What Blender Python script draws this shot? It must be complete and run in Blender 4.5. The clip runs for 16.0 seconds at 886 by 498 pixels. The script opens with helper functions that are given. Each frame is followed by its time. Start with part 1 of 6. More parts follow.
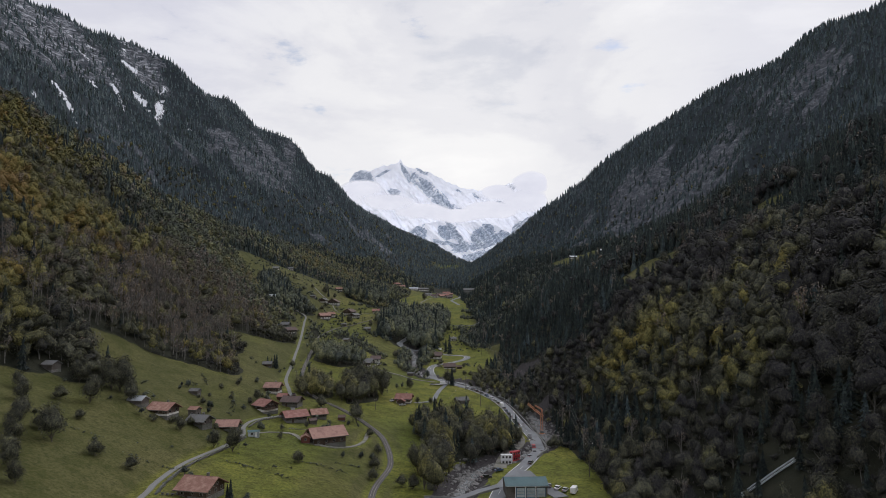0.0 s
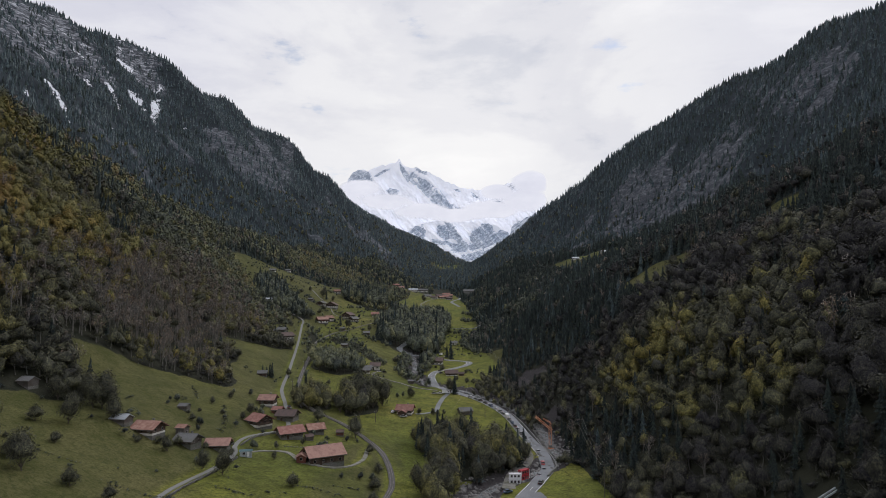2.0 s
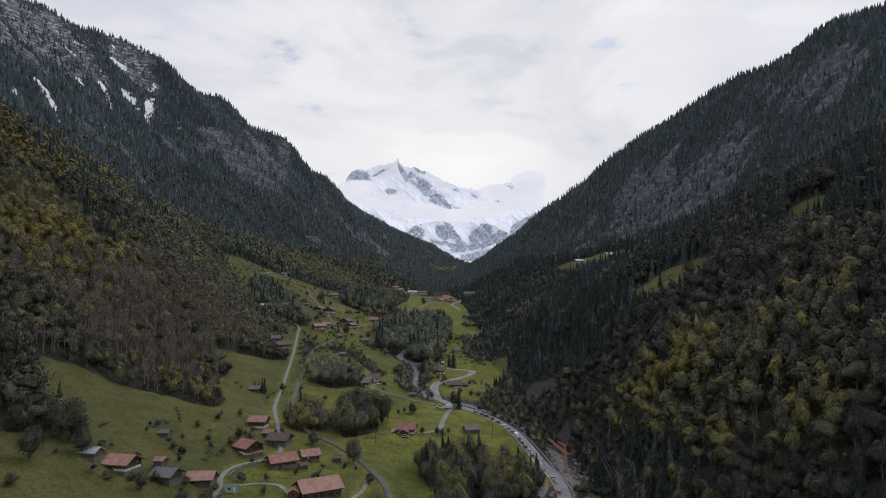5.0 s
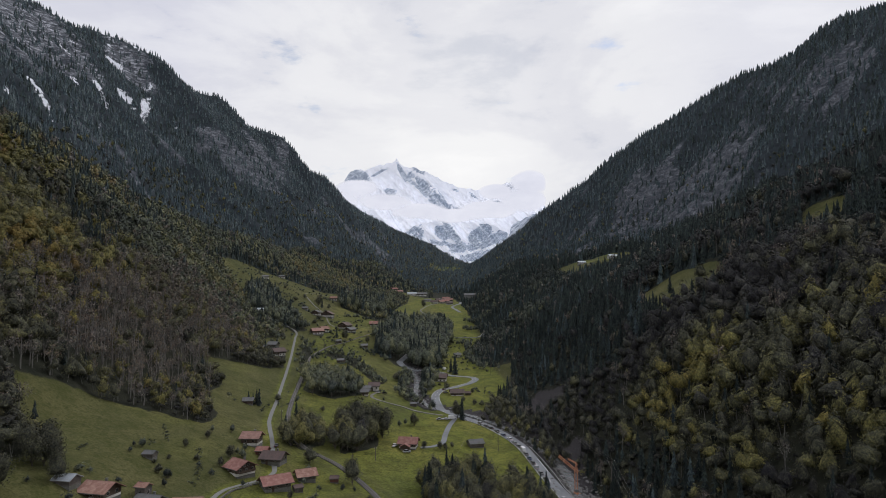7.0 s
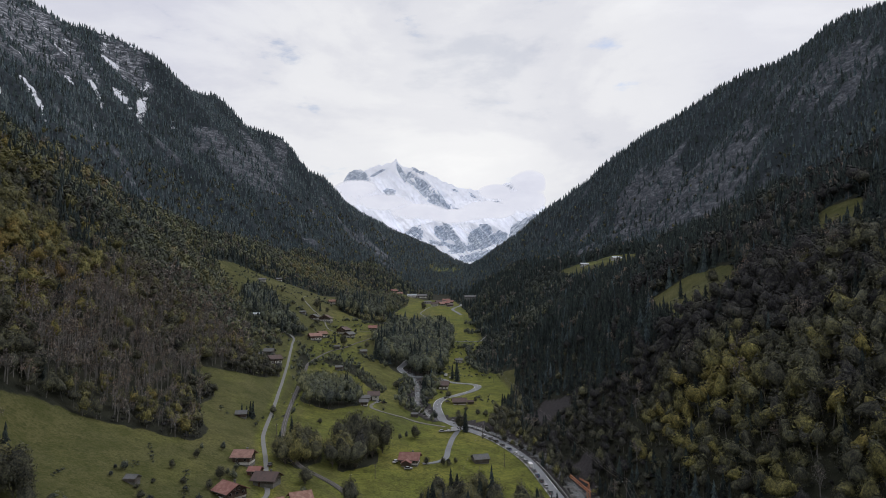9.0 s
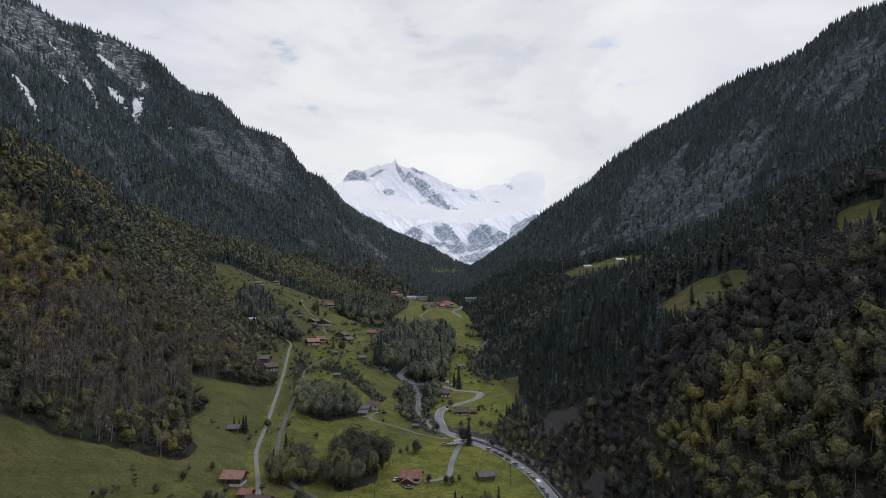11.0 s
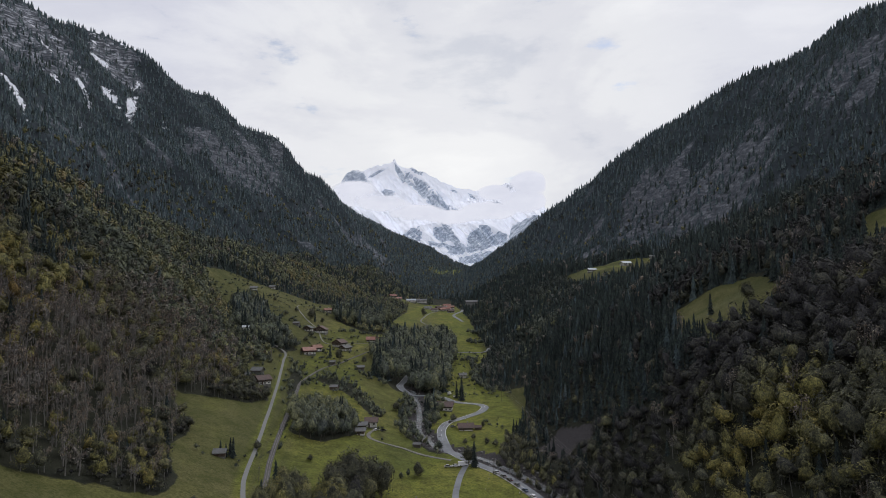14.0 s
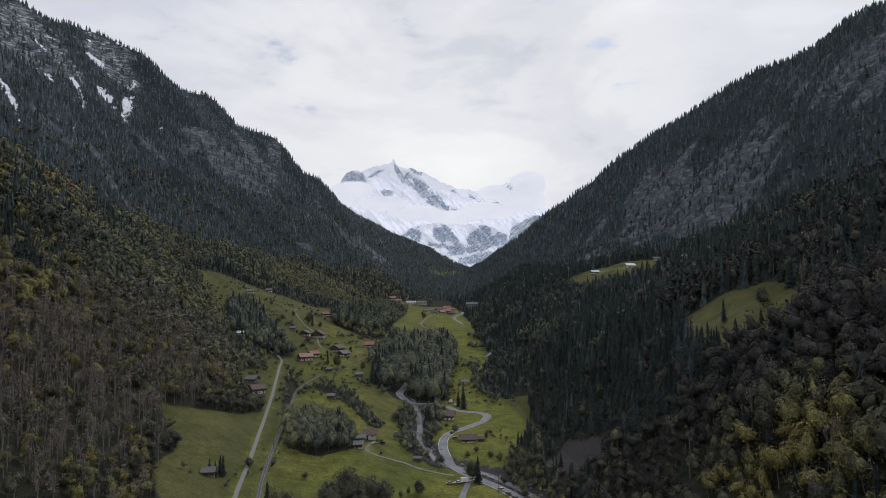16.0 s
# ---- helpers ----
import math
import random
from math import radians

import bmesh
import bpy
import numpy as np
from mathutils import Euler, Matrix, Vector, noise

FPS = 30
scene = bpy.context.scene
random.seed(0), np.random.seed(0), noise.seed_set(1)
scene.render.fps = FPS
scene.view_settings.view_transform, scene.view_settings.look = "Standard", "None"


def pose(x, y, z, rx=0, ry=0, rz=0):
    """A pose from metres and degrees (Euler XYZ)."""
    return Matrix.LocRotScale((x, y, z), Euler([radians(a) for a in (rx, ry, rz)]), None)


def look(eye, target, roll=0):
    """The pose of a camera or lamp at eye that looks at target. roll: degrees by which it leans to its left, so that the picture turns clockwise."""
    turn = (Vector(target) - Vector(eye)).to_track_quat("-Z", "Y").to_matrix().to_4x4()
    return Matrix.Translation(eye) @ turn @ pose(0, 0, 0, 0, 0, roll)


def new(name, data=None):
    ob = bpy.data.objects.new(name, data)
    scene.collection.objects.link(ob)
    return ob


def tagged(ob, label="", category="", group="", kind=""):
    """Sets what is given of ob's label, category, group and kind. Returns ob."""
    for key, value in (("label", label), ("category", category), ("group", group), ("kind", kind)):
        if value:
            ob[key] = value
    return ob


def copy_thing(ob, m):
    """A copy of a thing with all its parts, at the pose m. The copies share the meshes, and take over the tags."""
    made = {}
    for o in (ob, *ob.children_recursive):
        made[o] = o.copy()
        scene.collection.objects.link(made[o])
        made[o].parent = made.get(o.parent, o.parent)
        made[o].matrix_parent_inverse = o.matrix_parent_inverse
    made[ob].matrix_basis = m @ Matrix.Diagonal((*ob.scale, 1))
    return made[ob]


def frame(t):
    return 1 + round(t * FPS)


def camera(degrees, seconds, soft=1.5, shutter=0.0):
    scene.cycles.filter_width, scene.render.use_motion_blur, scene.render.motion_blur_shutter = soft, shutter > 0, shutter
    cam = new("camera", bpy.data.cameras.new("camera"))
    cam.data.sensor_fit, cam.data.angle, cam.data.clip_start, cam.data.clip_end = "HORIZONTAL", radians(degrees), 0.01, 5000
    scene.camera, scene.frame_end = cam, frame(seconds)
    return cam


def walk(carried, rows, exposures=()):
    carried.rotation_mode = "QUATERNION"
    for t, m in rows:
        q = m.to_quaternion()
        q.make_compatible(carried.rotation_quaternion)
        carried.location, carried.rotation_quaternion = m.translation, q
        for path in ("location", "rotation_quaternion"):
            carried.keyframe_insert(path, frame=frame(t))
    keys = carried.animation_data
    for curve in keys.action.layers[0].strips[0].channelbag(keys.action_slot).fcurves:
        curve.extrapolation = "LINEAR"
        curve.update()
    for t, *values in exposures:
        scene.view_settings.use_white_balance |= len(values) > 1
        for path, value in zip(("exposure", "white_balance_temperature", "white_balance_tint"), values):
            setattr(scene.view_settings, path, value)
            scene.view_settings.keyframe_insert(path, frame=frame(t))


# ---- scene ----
cam = camera(70, 16.0, soft=0.4)
PATH = [
    (0.0, (0.00, 0.00, 68.00), (0.00, 996.86, 147.24), -0.000),
    (1.0, (-1.36, 8.76, 70.25), (-0.09, 1005.66, 148.99), -0.026),
    (2.0, (-2.66, 17.52, 72.50), (-0.25, 1014.45, 150.81), -0.053),
    (3.0, (-3.91, 26.28, 74.73), (-0.46, 1023.23, 152.71), -0.079),
    (4.0, (-5.10, 35.04, 76.95), (-0.72, 1032.00, 154.68), -0.106),
    (5.0, (-6.24, 43.79, 79.16), (-1.02, 1040.77, 156.70), -0.132),
    (6.0, (-7.32, 52.55, 81.35), (-1.35, 1049.53, 158.77), -0.158),
    (7.0, (-8.35, 61.30, 83.54), (-1.69, 1058.28, 160.88), -0.185),
    (8.0, (-9.32, 70.05, 85.71), (-2.04, 1067.03, 163.02), -0.211),
    (9.0, (-10.24, 78.80, 87.88), (-2.38, 1075.78, 165.20), -0.238),
    (10.0, (-11.10, 87.55, 90.03), (-2.72, 1084.52, 167.39), -0.264),
    (11.0, (-11.91, 96.29, 92.17), (-3.03, 1093.25, 169.59), -0.291),
    (12.0, (-12.66, 105.04, 94.30), (-3.31, 1101.99, 171.80), -0.317),
    (13.0, (-13.36, 113.78, 96.41), (-3.54, 1110.72, 174.00), -0.343),
    (14.0, (-14.00, 122.52, 98.52), (-3.73, 1119.45, 176.19), -0.370),
    (15.0, (-14.59, 131.26, 100.61), (-3.85, 1128.18, 178.37), -0.396),
    (16.0, (-15.12, 140.00, 102.70), (-3.90, 1136.90, 180.52), -0.423),
]
walk(cam, [(t, look(eye, target, roll)) for t, eye, target, roll in PATH], [(0.0, -0.01, 5950, 16), (16.0, -0.06, 5880, 15)])

# ---------------------------------------------------------------- sky and sun
SUN_HEIGHT, SUN_TURN = 40.0, 46.0      # degrees above the horizon, and to the right of straight up the valley
world = bpy.data.worlds.new("overcast_sky")
scene.world = world
world.use_nodes = True


def node(tree, kind, inputs=None, **settings):
    n = tree.nodes.new(kind)
    if "operation" in settings:
        n.operation = settings["operation"]
    if "attribute_name" in settings:
        n.attribute_name = settings["attribute_name"]
    for key, value in (inputs or {}).items():
        if isinstance(value, bpy.types.NodeSocket):
            tree.links.new(value, n.inputs[key])
        else:
            n.inputs[key].default_value = value
    return n


def ramp(tree, factor, stops, smooth=False):
    n = node(tree, "ShaderNodeValToRGB", {0: factor})
    n.color_ramp.interpolation = "EASE" if smooth else "LINEAR"
    while len(n.color_ramp.elements) < len(stops):
        n.color_ramp.elements.new(0.5)
    for e, (at, colour) in zip(n.color_ramp.elements, stops):
        e.position, e.color = at, (*colour, 1)
    return n.outputs[0]


def mixed(tree, factor, a, b, how="MIX"):
    n = tree.nodes.new("ShaderNodeMix")
    n.data_type, n.blend_type = "RGBA", how
    for socket, value in ((n.inputs[0], factor), (n.inputs[6], a), (n.inputs[7], b)):
        if isinstance(value, bpy.types.NodeSocket):
            tree.links.new(value, socket)
        else:
            socket.default_value = (*value, 1) if isinstance(value, tuple) and len(value) == 3 else value
    return n.outputs[2]


def calc(tree, how, a, b=0.0, clamp=False):
    n = node(tree, "ShaderNodeMath", {0: a, 1: b}, operation=how)
    n.use_clamp = clamp
    return n.outputs[0]


def sky_nodes():
    t = world.node_tree
    t.nodes.clear()
    sky = node(t, "ShaderNodeTexSky")
    sky.sky_type, sky.sun_disc, sky.altitude, sky.air_density, sky.dust_density = "NISHITA", False, 800.0, 1.2, 2.0
    sky.sun_elevation, sky.sun_rotation = radians(SUN_HEIGHT), radians(SUN_TURN)
    blue = mixed(t, 1.0, sky.outputs[0], (0.10, 0.10, 0.10), "MULTIPLY")
    way = node(t, "ShaderNodeTexCoord").outputs["Generated"]
    flat = node(t, "ShaderNodeMapping", {0: way, 3: (1.0, 1.0, 2.6)}).outputs[0]
    big = node(t, "ShaderNodeTexNoise", {"Vector": flat, "Scale": 2.9, "Detail": 7.0, "Roughness": 0.55, "Distortion": 0.4}).outputs[0]
    small = node(t, "ShaderNodeTexNoise", {"Vector": flat, "Scale": 6.5, "Detail": 6.0, "Roughness": 0.6}).outputs[0]
    mass = calc(t, "ADD", calc(t, "MULTIPLY", big, 0.72), calc(t, "MULTIPLY", small, 0.28))
    cloud = ramp(t, mass, [(0.34, (0.565, 0.575, 0.61)), (0.44, (0.71, 0.70, 0.695)), (0.54, (0.80, 0.785, 0.75)), (0.68, (0.875, 0.855, 0.80))], True)
    # thin places where the sky behind shows
    thin = calc(t, "MULTIPLY", ramp(t, small, [(0.26, (1, 1, 1)), (0.40, (0, 0, 0))], True), 0.7)
    shown = mixed(t, thin, cloud, blue)
    # the cloud is brighter round the hidden sun
    toward = Vector((math.sin(radians(2)) * math.cos(radians(16)), math.cos(radians(2)) * math.cos(radians(16)), math.sin(radians(16))))
    dot = node(t, "ShaderNodeVectorMath", {0: way, 1: toward}, operation="DOT_PRODUCT").outputs["Value"]
    glow = ramp(t, dot, [(0.90, (0, 0, 0)), (0.985, (0.085, 0.078, 0.033)), (1.0, (0.16, 0.148, 0.08))], True)
    lit = mixed(t, 1.0, shown, glow, "ADD")
    # below the horizon: dim land
    up = node(t, "ShaderNodeSeparateXYZ", {0: way}).outputs[2]
    above = ramp(t, calc(t, "ADD", up, 0.5), [(0.47, (0, 0, 0)), (0.51, (1, 1, 1))])
    both = mixed(t, above, (0.03, 0.035, 0.025), lit)
    back = node(t, "ShaderNodeBackground", {0: both, 1: 1.0})
    out = node(t, "ShaderNodeOutputWorld", {0: back.outputs[0]})


sky_nodes()
sun = new("sun", bpy.data.lights.new("sun", "SUN"))
sun.data.energy, sun.data.angle, sun.data.color = 0.95, radians(22), (1.0, 0.95, 0.86)
away = Vector((math.sin(radians(SUN_TURN)) * math.cos(radians(SUN_HEIGHT)), math.cos(radians(SUN_TURN)) * math.cos(radians(SUN_HEIGHT)), math.sin(radians(SUN_HEIGHT))))
sun.matrix_world = look(away * 900, (0, 0, 0))

# ---------------------------------------------------------------- materials
def base_material(name):
    m = bpy.data.materials.new(name)
    m.use_nodes = True
    t = m.node_tree
    t.nodes.clear()
    shader = node(t, "ShaderNodeBsdfPrincipled")
    node(t, "ShaderNodeOutputMaterial", {0: shader.outputs[0]})
    return m, t, shader


def place_of(t):
    return node(t, "ShaderNodeNewGeometry").outputs["Position"]


def grainy(t, where, scale, detail=5.0, rough=0.6, stretch=(1, 1, 1)):
    v = node(t, "ShaderNodeMapping", {0: where, 3: stretch}).outputs[0]
    return node(t, "ShaderNodeTexNoise", {"Vector": v, "Scale": scale, "Detail": detail, "Roughness": rough}).outputs[0]


def relief(t, shader, height, strength, distance):
    b = node(t, "ShaderNodeBump", {"Height": height, "Strength": strength, "Distance": distance})
    t.links.new(b.outputs[0], shader.inputs["Normal"])


def worn(name, dark, light, scale=1.0, rough=0.8, metal=0.0, stretch=(1, 1, 1), bump=0.3, depth=0.03, stain=None, stain_scale=0.15, own=True):
    """A surface between two tones with fine grain, and wide stains towards a third."""
    m, t, shader = base_material(name)
    where = node(t, "ShaderNodeTexCoord").outputs["Object"] if own else place_of(t)
    fine = grainy(t, where, scale * 4, 6, 0.65, stretch)
    colour = ramp(t, fine, [(0.3, dark), (0.7, light)])
    if stain:
        wide = grainy(t, where, stain_scale, 4, 0.6)
        colour = mixed(t, ramp(t, wide, [(0.45, (0, 0, 0)), (0.68, (0.75, 0.75, 0.75))]), colour, stain)
    rand = node(t, "ShaderNodeObjectInfo").outputs["Random"]
    tone = calc(t, "ADD", calc(t, "MULTIPLY", rand, 0.25), 0.87)
    colour = mixed(t, 1.0, colour, node(t, "ShaderNodeCombineColor", {0: tone, 1: tone, 2: tone}).outputs[0], "MULTIPLY")
    t.links.new(colour, shader.inputs["Base Color"])
    shader.inputs["Roughness"].default_value, shader.inputs["Metallic"].default_value = rough, metal
    relief(t, shader, fine, bump, depth)
    return m


def land_material():
    m, t, shader = base_material("land")
    where = place_of(t)
    mask = {k: node(t, "ShaderNodeAttribute", attribute_name=k).outputs["Fac"] for k in ("meadow", "rock", "snow", "scree", "dry")}
    n1, n2, n3 = grainy(t, where, 0.016, 5), grainy(t, where, 0.11, 6, 0.65), grainy(t, where, 0.9, 5, 0.7)
    tufts = grainy(t, where, 0.33, 4, 0.7)
    # grass: fresh and dry patches, mown and grazed
    grass = ramp(t, n1, [(0.34, (0.134, 0.158, 0.032)), (0.5, (0.198, 0.212, 0.038)), (0.64, (0.242, 0.232, 0.050))])
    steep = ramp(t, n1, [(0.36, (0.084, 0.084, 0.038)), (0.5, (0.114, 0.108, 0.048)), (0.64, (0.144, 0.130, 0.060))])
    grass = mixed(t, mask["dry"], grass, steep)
    grass = mixed(t, ramp(t, n2, [(0.42, (0, 0, 0)), (0.66, (0.72, 0.72, 0.72))]), grass, (0.060, 0.068, 0.016))
    grass = mixed(t, ramp(t, tufts, [(0.54, (0, 0, 0)), (0.68, (0.7, 0.7, 0.7))]), grass, (0.044, 0.050, 0.016))
    grass = mixed(t, ramp(t, n3, [(0.36, (0.72, 0.72, 0.72)), (0.58, (0, 0, 0))]), grass, (0.048, 0.057, 0.013))
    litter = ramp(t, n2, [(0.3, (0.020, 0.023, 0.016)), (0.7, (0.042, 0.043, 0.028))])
    # far walls: litter shifts to grey-blue, with distance haze in its colour
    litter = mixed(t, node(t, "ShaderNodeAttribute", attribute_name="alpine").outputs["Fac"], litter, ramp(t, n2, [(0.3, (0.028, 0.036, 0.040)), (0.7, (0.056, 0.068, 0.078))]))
    strata = grainy(t, where, 0.085, 9, 0.78, (0.55, 0.7, 1.5))
    crack = grainy(t, where, 0.26, 8, 0.74, (1, 1, 0.6))
    stone = ramp(t, strata, [(0.36, (0.038, 0.044, 0.055)), (0.5, (0.100, 0.110, 0.126)), (0.64, (0.24, 0.25, 0.268))])
    stone = mixed(t, ramp(t, crack, [(0.40, (0.7, 0.7, 0.7)), (0.55, (0, 0, 0))]), stone, (0.035, 0.038, 0.040))
    edge = calc(t, "MULTIPLY", calc(t, "SUBTRACT", n2, 0.5), 0.9)
    is_meadow = ramp(t, calc(t, "ADD", mask["meadow"], edge), [(0.42, (0, 0, 0)), (0.58, (1, 1, 1))])
    is_rock = ramp(t, calc(t, "ADD", mask["rock"], calc(t, "MULTIPLY", calc(t, "SUBTRACT", crack, 0.5), 1.2)), [(0.40, (0, 0, 0)), (0.60, (1, 1, 1))])
    is_snow = ramp(t, calc(t, "ADD", mask["snow"], calc(t, "MULTIPLY", calc(t, "MULTIPLY", calc(t, "SUBTRACT", crack, 0.5), 3.2), calc(t, "MULTIPLY", mask["snow"], 4.0, True))), [(0.47, (0, 0, 0)), (0.55, (1, 1, 1))])
    is_scree = ramp(t, calc(t, "ADD", mask["scree"], edge), [(0.42, (0, 0, 0)), (0.58, (1, 1, 1))])
    gravel = ramp(t, n3, [(0.3, (0.030, 0.028, 0.030)), (0.7, (0.085, 0.078, 0.078))])
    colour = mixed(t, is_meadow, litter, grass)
    colour = mixed(t, is_rock, colour, stone)
    colour = mixed(t, is_scree, colour, gravel)
    dust = calc(t, "MULTIPLY", ramp(t, grainy(t, where, 0.10, 8, 0.75, (0.6, 0.6, 1.8)), [(0.51, (0, 0, 0)), (0.63, (0.8, 0.8, 0.8))]), node(t, "ShaderNodeAttribute", attribute_name="dusting").outputs["Fac"])
    dust = calc(t, "MULTIPLY", dust, is_rock)
    colour = mixed(t, dust, colour, (0.62, 0.64, 0.68))
    colour = mixed(t, is_snow, colour, (0.80, 0.82, 0.86))
    t.links.new(colour, shader.inputs["Base Color"])
    shader.inputs["Roughness"].default_value = 0.95
    shader.inputs["Specular IOR Level"].default_value = 0.15
    height = mixed(t, is_rock, mixed(t, 0.5, n3, tufts), mixed(t, 0.5, strata, crack))
    relief(t, shader, height, 0.9, 1.2)
    return m


def leaf_material(name, stops, grain=1.3, depth=0.6):
    m, t, shader = base_material(name)
    tint = node(t, "ShaderNodeAttribute", attribute_name="tint").outputs["Fac"]
    info = node(t, "ShaderNodeNewGeometry").outputs
    own = node(t, "ShaderNodeObjectInfo").outputs["Random"]
    where = info["Position"]
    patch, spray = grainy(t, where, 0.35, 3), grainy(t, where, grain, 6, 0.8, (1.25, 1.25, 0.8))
    shift = calc(t, "MULTIPLY", calc(t, "SUBTRACT", patch, 0.5), 0.24)
    colour = ramp(t, calc(t, "ADD", tint, shift, True), stops)
    # shade in the gaps between sprays, light on leaf tips, painted into the colour
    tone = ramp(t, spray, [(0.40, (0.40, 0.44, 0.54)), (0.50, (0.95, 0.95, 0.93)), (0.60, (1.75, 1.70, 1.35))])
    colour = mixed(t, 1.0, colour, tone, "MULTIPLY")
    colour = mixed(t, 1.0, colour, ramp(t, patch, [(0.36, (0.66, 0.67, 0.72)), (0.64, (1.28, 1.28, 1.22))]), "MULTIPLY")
    lot = calc(t, "ADD", calc(t, "MULTIPLY", info["Random Per Island"], 0.30), 0.85)
    lot = calc(t, "MULTIPLY", lot, calc(t, "ADD", calc(t, "MULTIPLY", own, 0.2), 0.9))
    colour = mixed(t, 1.0, colour, node(t, "ShaderNodeCombineColor", {0: lot, 1: lot, 2: lot}).outputs[0], "MULTIPLY")
    t.links.new(colour, shader.inputs["Base Color"])
    shader.inputs["Roughness"].default_value = 0.8
    shader.inputs["Specular IOR Level"].default_value = 0.15
    relief(t, shader, spray, 1.0, depth)
    return m


LAND_MAT = land_material()
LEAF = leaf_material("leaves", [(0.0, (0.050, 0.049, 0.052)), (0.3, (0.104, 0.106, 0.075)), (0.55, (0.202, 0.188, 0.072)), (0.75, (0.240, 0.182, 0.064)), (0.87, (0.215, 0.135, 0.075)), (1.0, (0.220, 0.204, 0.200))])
# leaves greyed and lightened: the valley's haze is put into their colour
HAZED_LEAF = leaf_material("hazed_leaves", [(0.0, (0.060, 0.070, 0.068)), (0.3, (0.125, 0.140, 0.112)), (0.55, (0.205, 0.208, 0.118)), (0.75, (0.245, 0.205, 0.105)), (0.87, (0.215, 0.150, 0.090)), (1.0, (0.220, 0.204, 0.200))])
# pale blue end of the ramp: haze in the colour of far spruces
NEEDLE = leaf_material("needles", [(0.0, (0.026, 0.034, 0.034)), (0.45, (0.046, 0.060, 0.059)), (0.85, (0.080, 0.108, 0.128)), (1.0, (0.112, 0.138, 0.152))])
BARK = worn("bark", (0.06, 0.05, 0.04), (0.16, 0.14, 0.12), 0.6, 0.95, stretch=(3, 3, 0.4), bump=0.6)
PALE_BARK = worn("pale_bark", (0.10, 0.095, 0.085), (0.24, 0.225, 0.205), 0.6, 0.9, stretch=(2, 2, 0.6), bump=0.4)
ASPHALT = worn("asphalt", (0.15, 0.16, 0.17), (0.21, 0.22, 0.23), 0.8, 0.75, bump=0.15, stain=(0.11, 0.115, 0.125), stain_scale=0.12, own=False)
DARK_ASPHALT = worn("fresh_asphalt", (0.06, 0.062, 0.066), (0.10, 0.10, 0.105), 0.8, 0.8, bump=0.15, stain=(0.13, 0.13, 0.13), stain_scale=0.12, own=False)
CONCRETE = worn("pale_concrete", (0.155, 0.157, 0.152), (0.225, 0.226, 0.215), 0.9, 0.9, bump=0.2, stain=(0.18, 0.18, 0.16), stain_scale=0.2, own=False)
TRACK = worn("farm_track", (0.16, 0.155, 0.14), (0.26, 0.25, 0.23), 0.7, 0.95, bump=0.4, stain=(0.10, 0.11, 0.05), stain_scale=0.25, own=False)
BALLAST = worn("ballast", (0.07, 0.066, 0.062), (0.16, 0.152, 0.145), 1.5, 0.95, bump=0.9, depth=0.08, stain=(0.08, 0.075, 0.07), own=False)
STEEL = worn("rail_steel", (0.20, 0.17, 0.15), (0.34, 0.31, 0.29), 2.0, 0.45, metal=0.8, bump=0.1)
MARKING = worn("road_paint", (0.62, 0.62, 0.60), (0.78, 0.78, 0.76), 2.0, 0.7, bump=0.1, own=False)
TIMBER = worn("dark_timber", (0.030, 0.018, 0.012), (0.085, 0.052, 0.034), 0.8, 0.85, stretch=(0.4, 0.4, 6), bump=0.5, stain=(0.13, 0.10, 0.08), stain_scale=0.3)
GREY_TIMBER = worn("grey_timber", (0.07, 0.062, 0.056), (0.17, 0.155, 0.14), 0.8, 0.9, stretch=(5, 5, 0.4), bump=0.5, stain=(0.06, 0.045, 0.035), stain_scale=0.3)
RED_TIMBER = worn("red_timber", (0.085, 0.028, 0.020), (0.16, 0.055, 0.038), 0.8, 0.85, stretch=(0.4, 0.4, 6), bump=0.4, stain=(0.07, 0.035, 0.03), stain_scale=0.3)
PLASTER = worn("white_plaster", (0.55, 0.54, 0.51), (0.74, 0.73, 0.70), 0.7, 0.9, bump=0.2, stain=(0.42, 0.40, 0.36), stain_scale=0.35)
STONEWALL = worn("field_stone", (0.09, 0.088, 0.08), (0.24, 0.235, 0.22), 0.9, 0.95, bump=0.9, depth=0.12, stain=(0.07, 0.08, 0.05), own=False)
TILE_NEW = worn("salmon_tiles", (0.29, 0.16, 0.125), (0.42, 0.26, 0.21), 1.2, 0.85, stretch=(1, 6, 1), bump=0.5, depth=0.06, stain=(0.21, 0.115, 0.095), stain_scale=0.45)
TILE_RED = worn("red_tiles", (0.17, 0.074, 0.062), (0.29, 0.135, 0.11), 1.2, 0.85, stretch=(1, 6, 1), bump=0.5, depth=0.06, stain=(0.34, 0.20, 0.16), stain_scale=0.5)
TILE_OLD = worn("weathered_tiles", (0.17, 0.085, 0.066), (0.33, 0.18, 0.135), 1.0, 0.9, stretch=(1, 5, 1), bump=0.6, depth=0.07, stain=(0.42, 0.27, 0.21), stain_scale=0.5)
TILE_BROWN = worn("brown_tiles", (0.085, 0.058, 0.052), (0.16, 0.108, 0.095), 1.2, 0.85, stretch=(1, 6, 1), bump=0.5, depth=0.06, stain=(0.07, 0.06, 0.055), stain_scale=0.4)
SLATE = worn("grey_slate", (0.085, 0.088, 0.092), (0.19, 0.19, 0.19), 1.2, 0.8, stretch=(1, 6, 1), bump=0.5, depth=0.05, stain=(0.10, 0.105, 0.08), stain_scale=0.4)
TIN = worn("pale_tin", (0.36, 0.40, 0.43), (0.52, 0.56, 0.58), 0.8, 0.5, metal=0.3, stretch=(6, 0.4, 1), bump=0.4, stain=(0.26, 0.28, 0.30), stain_scale=0.4)
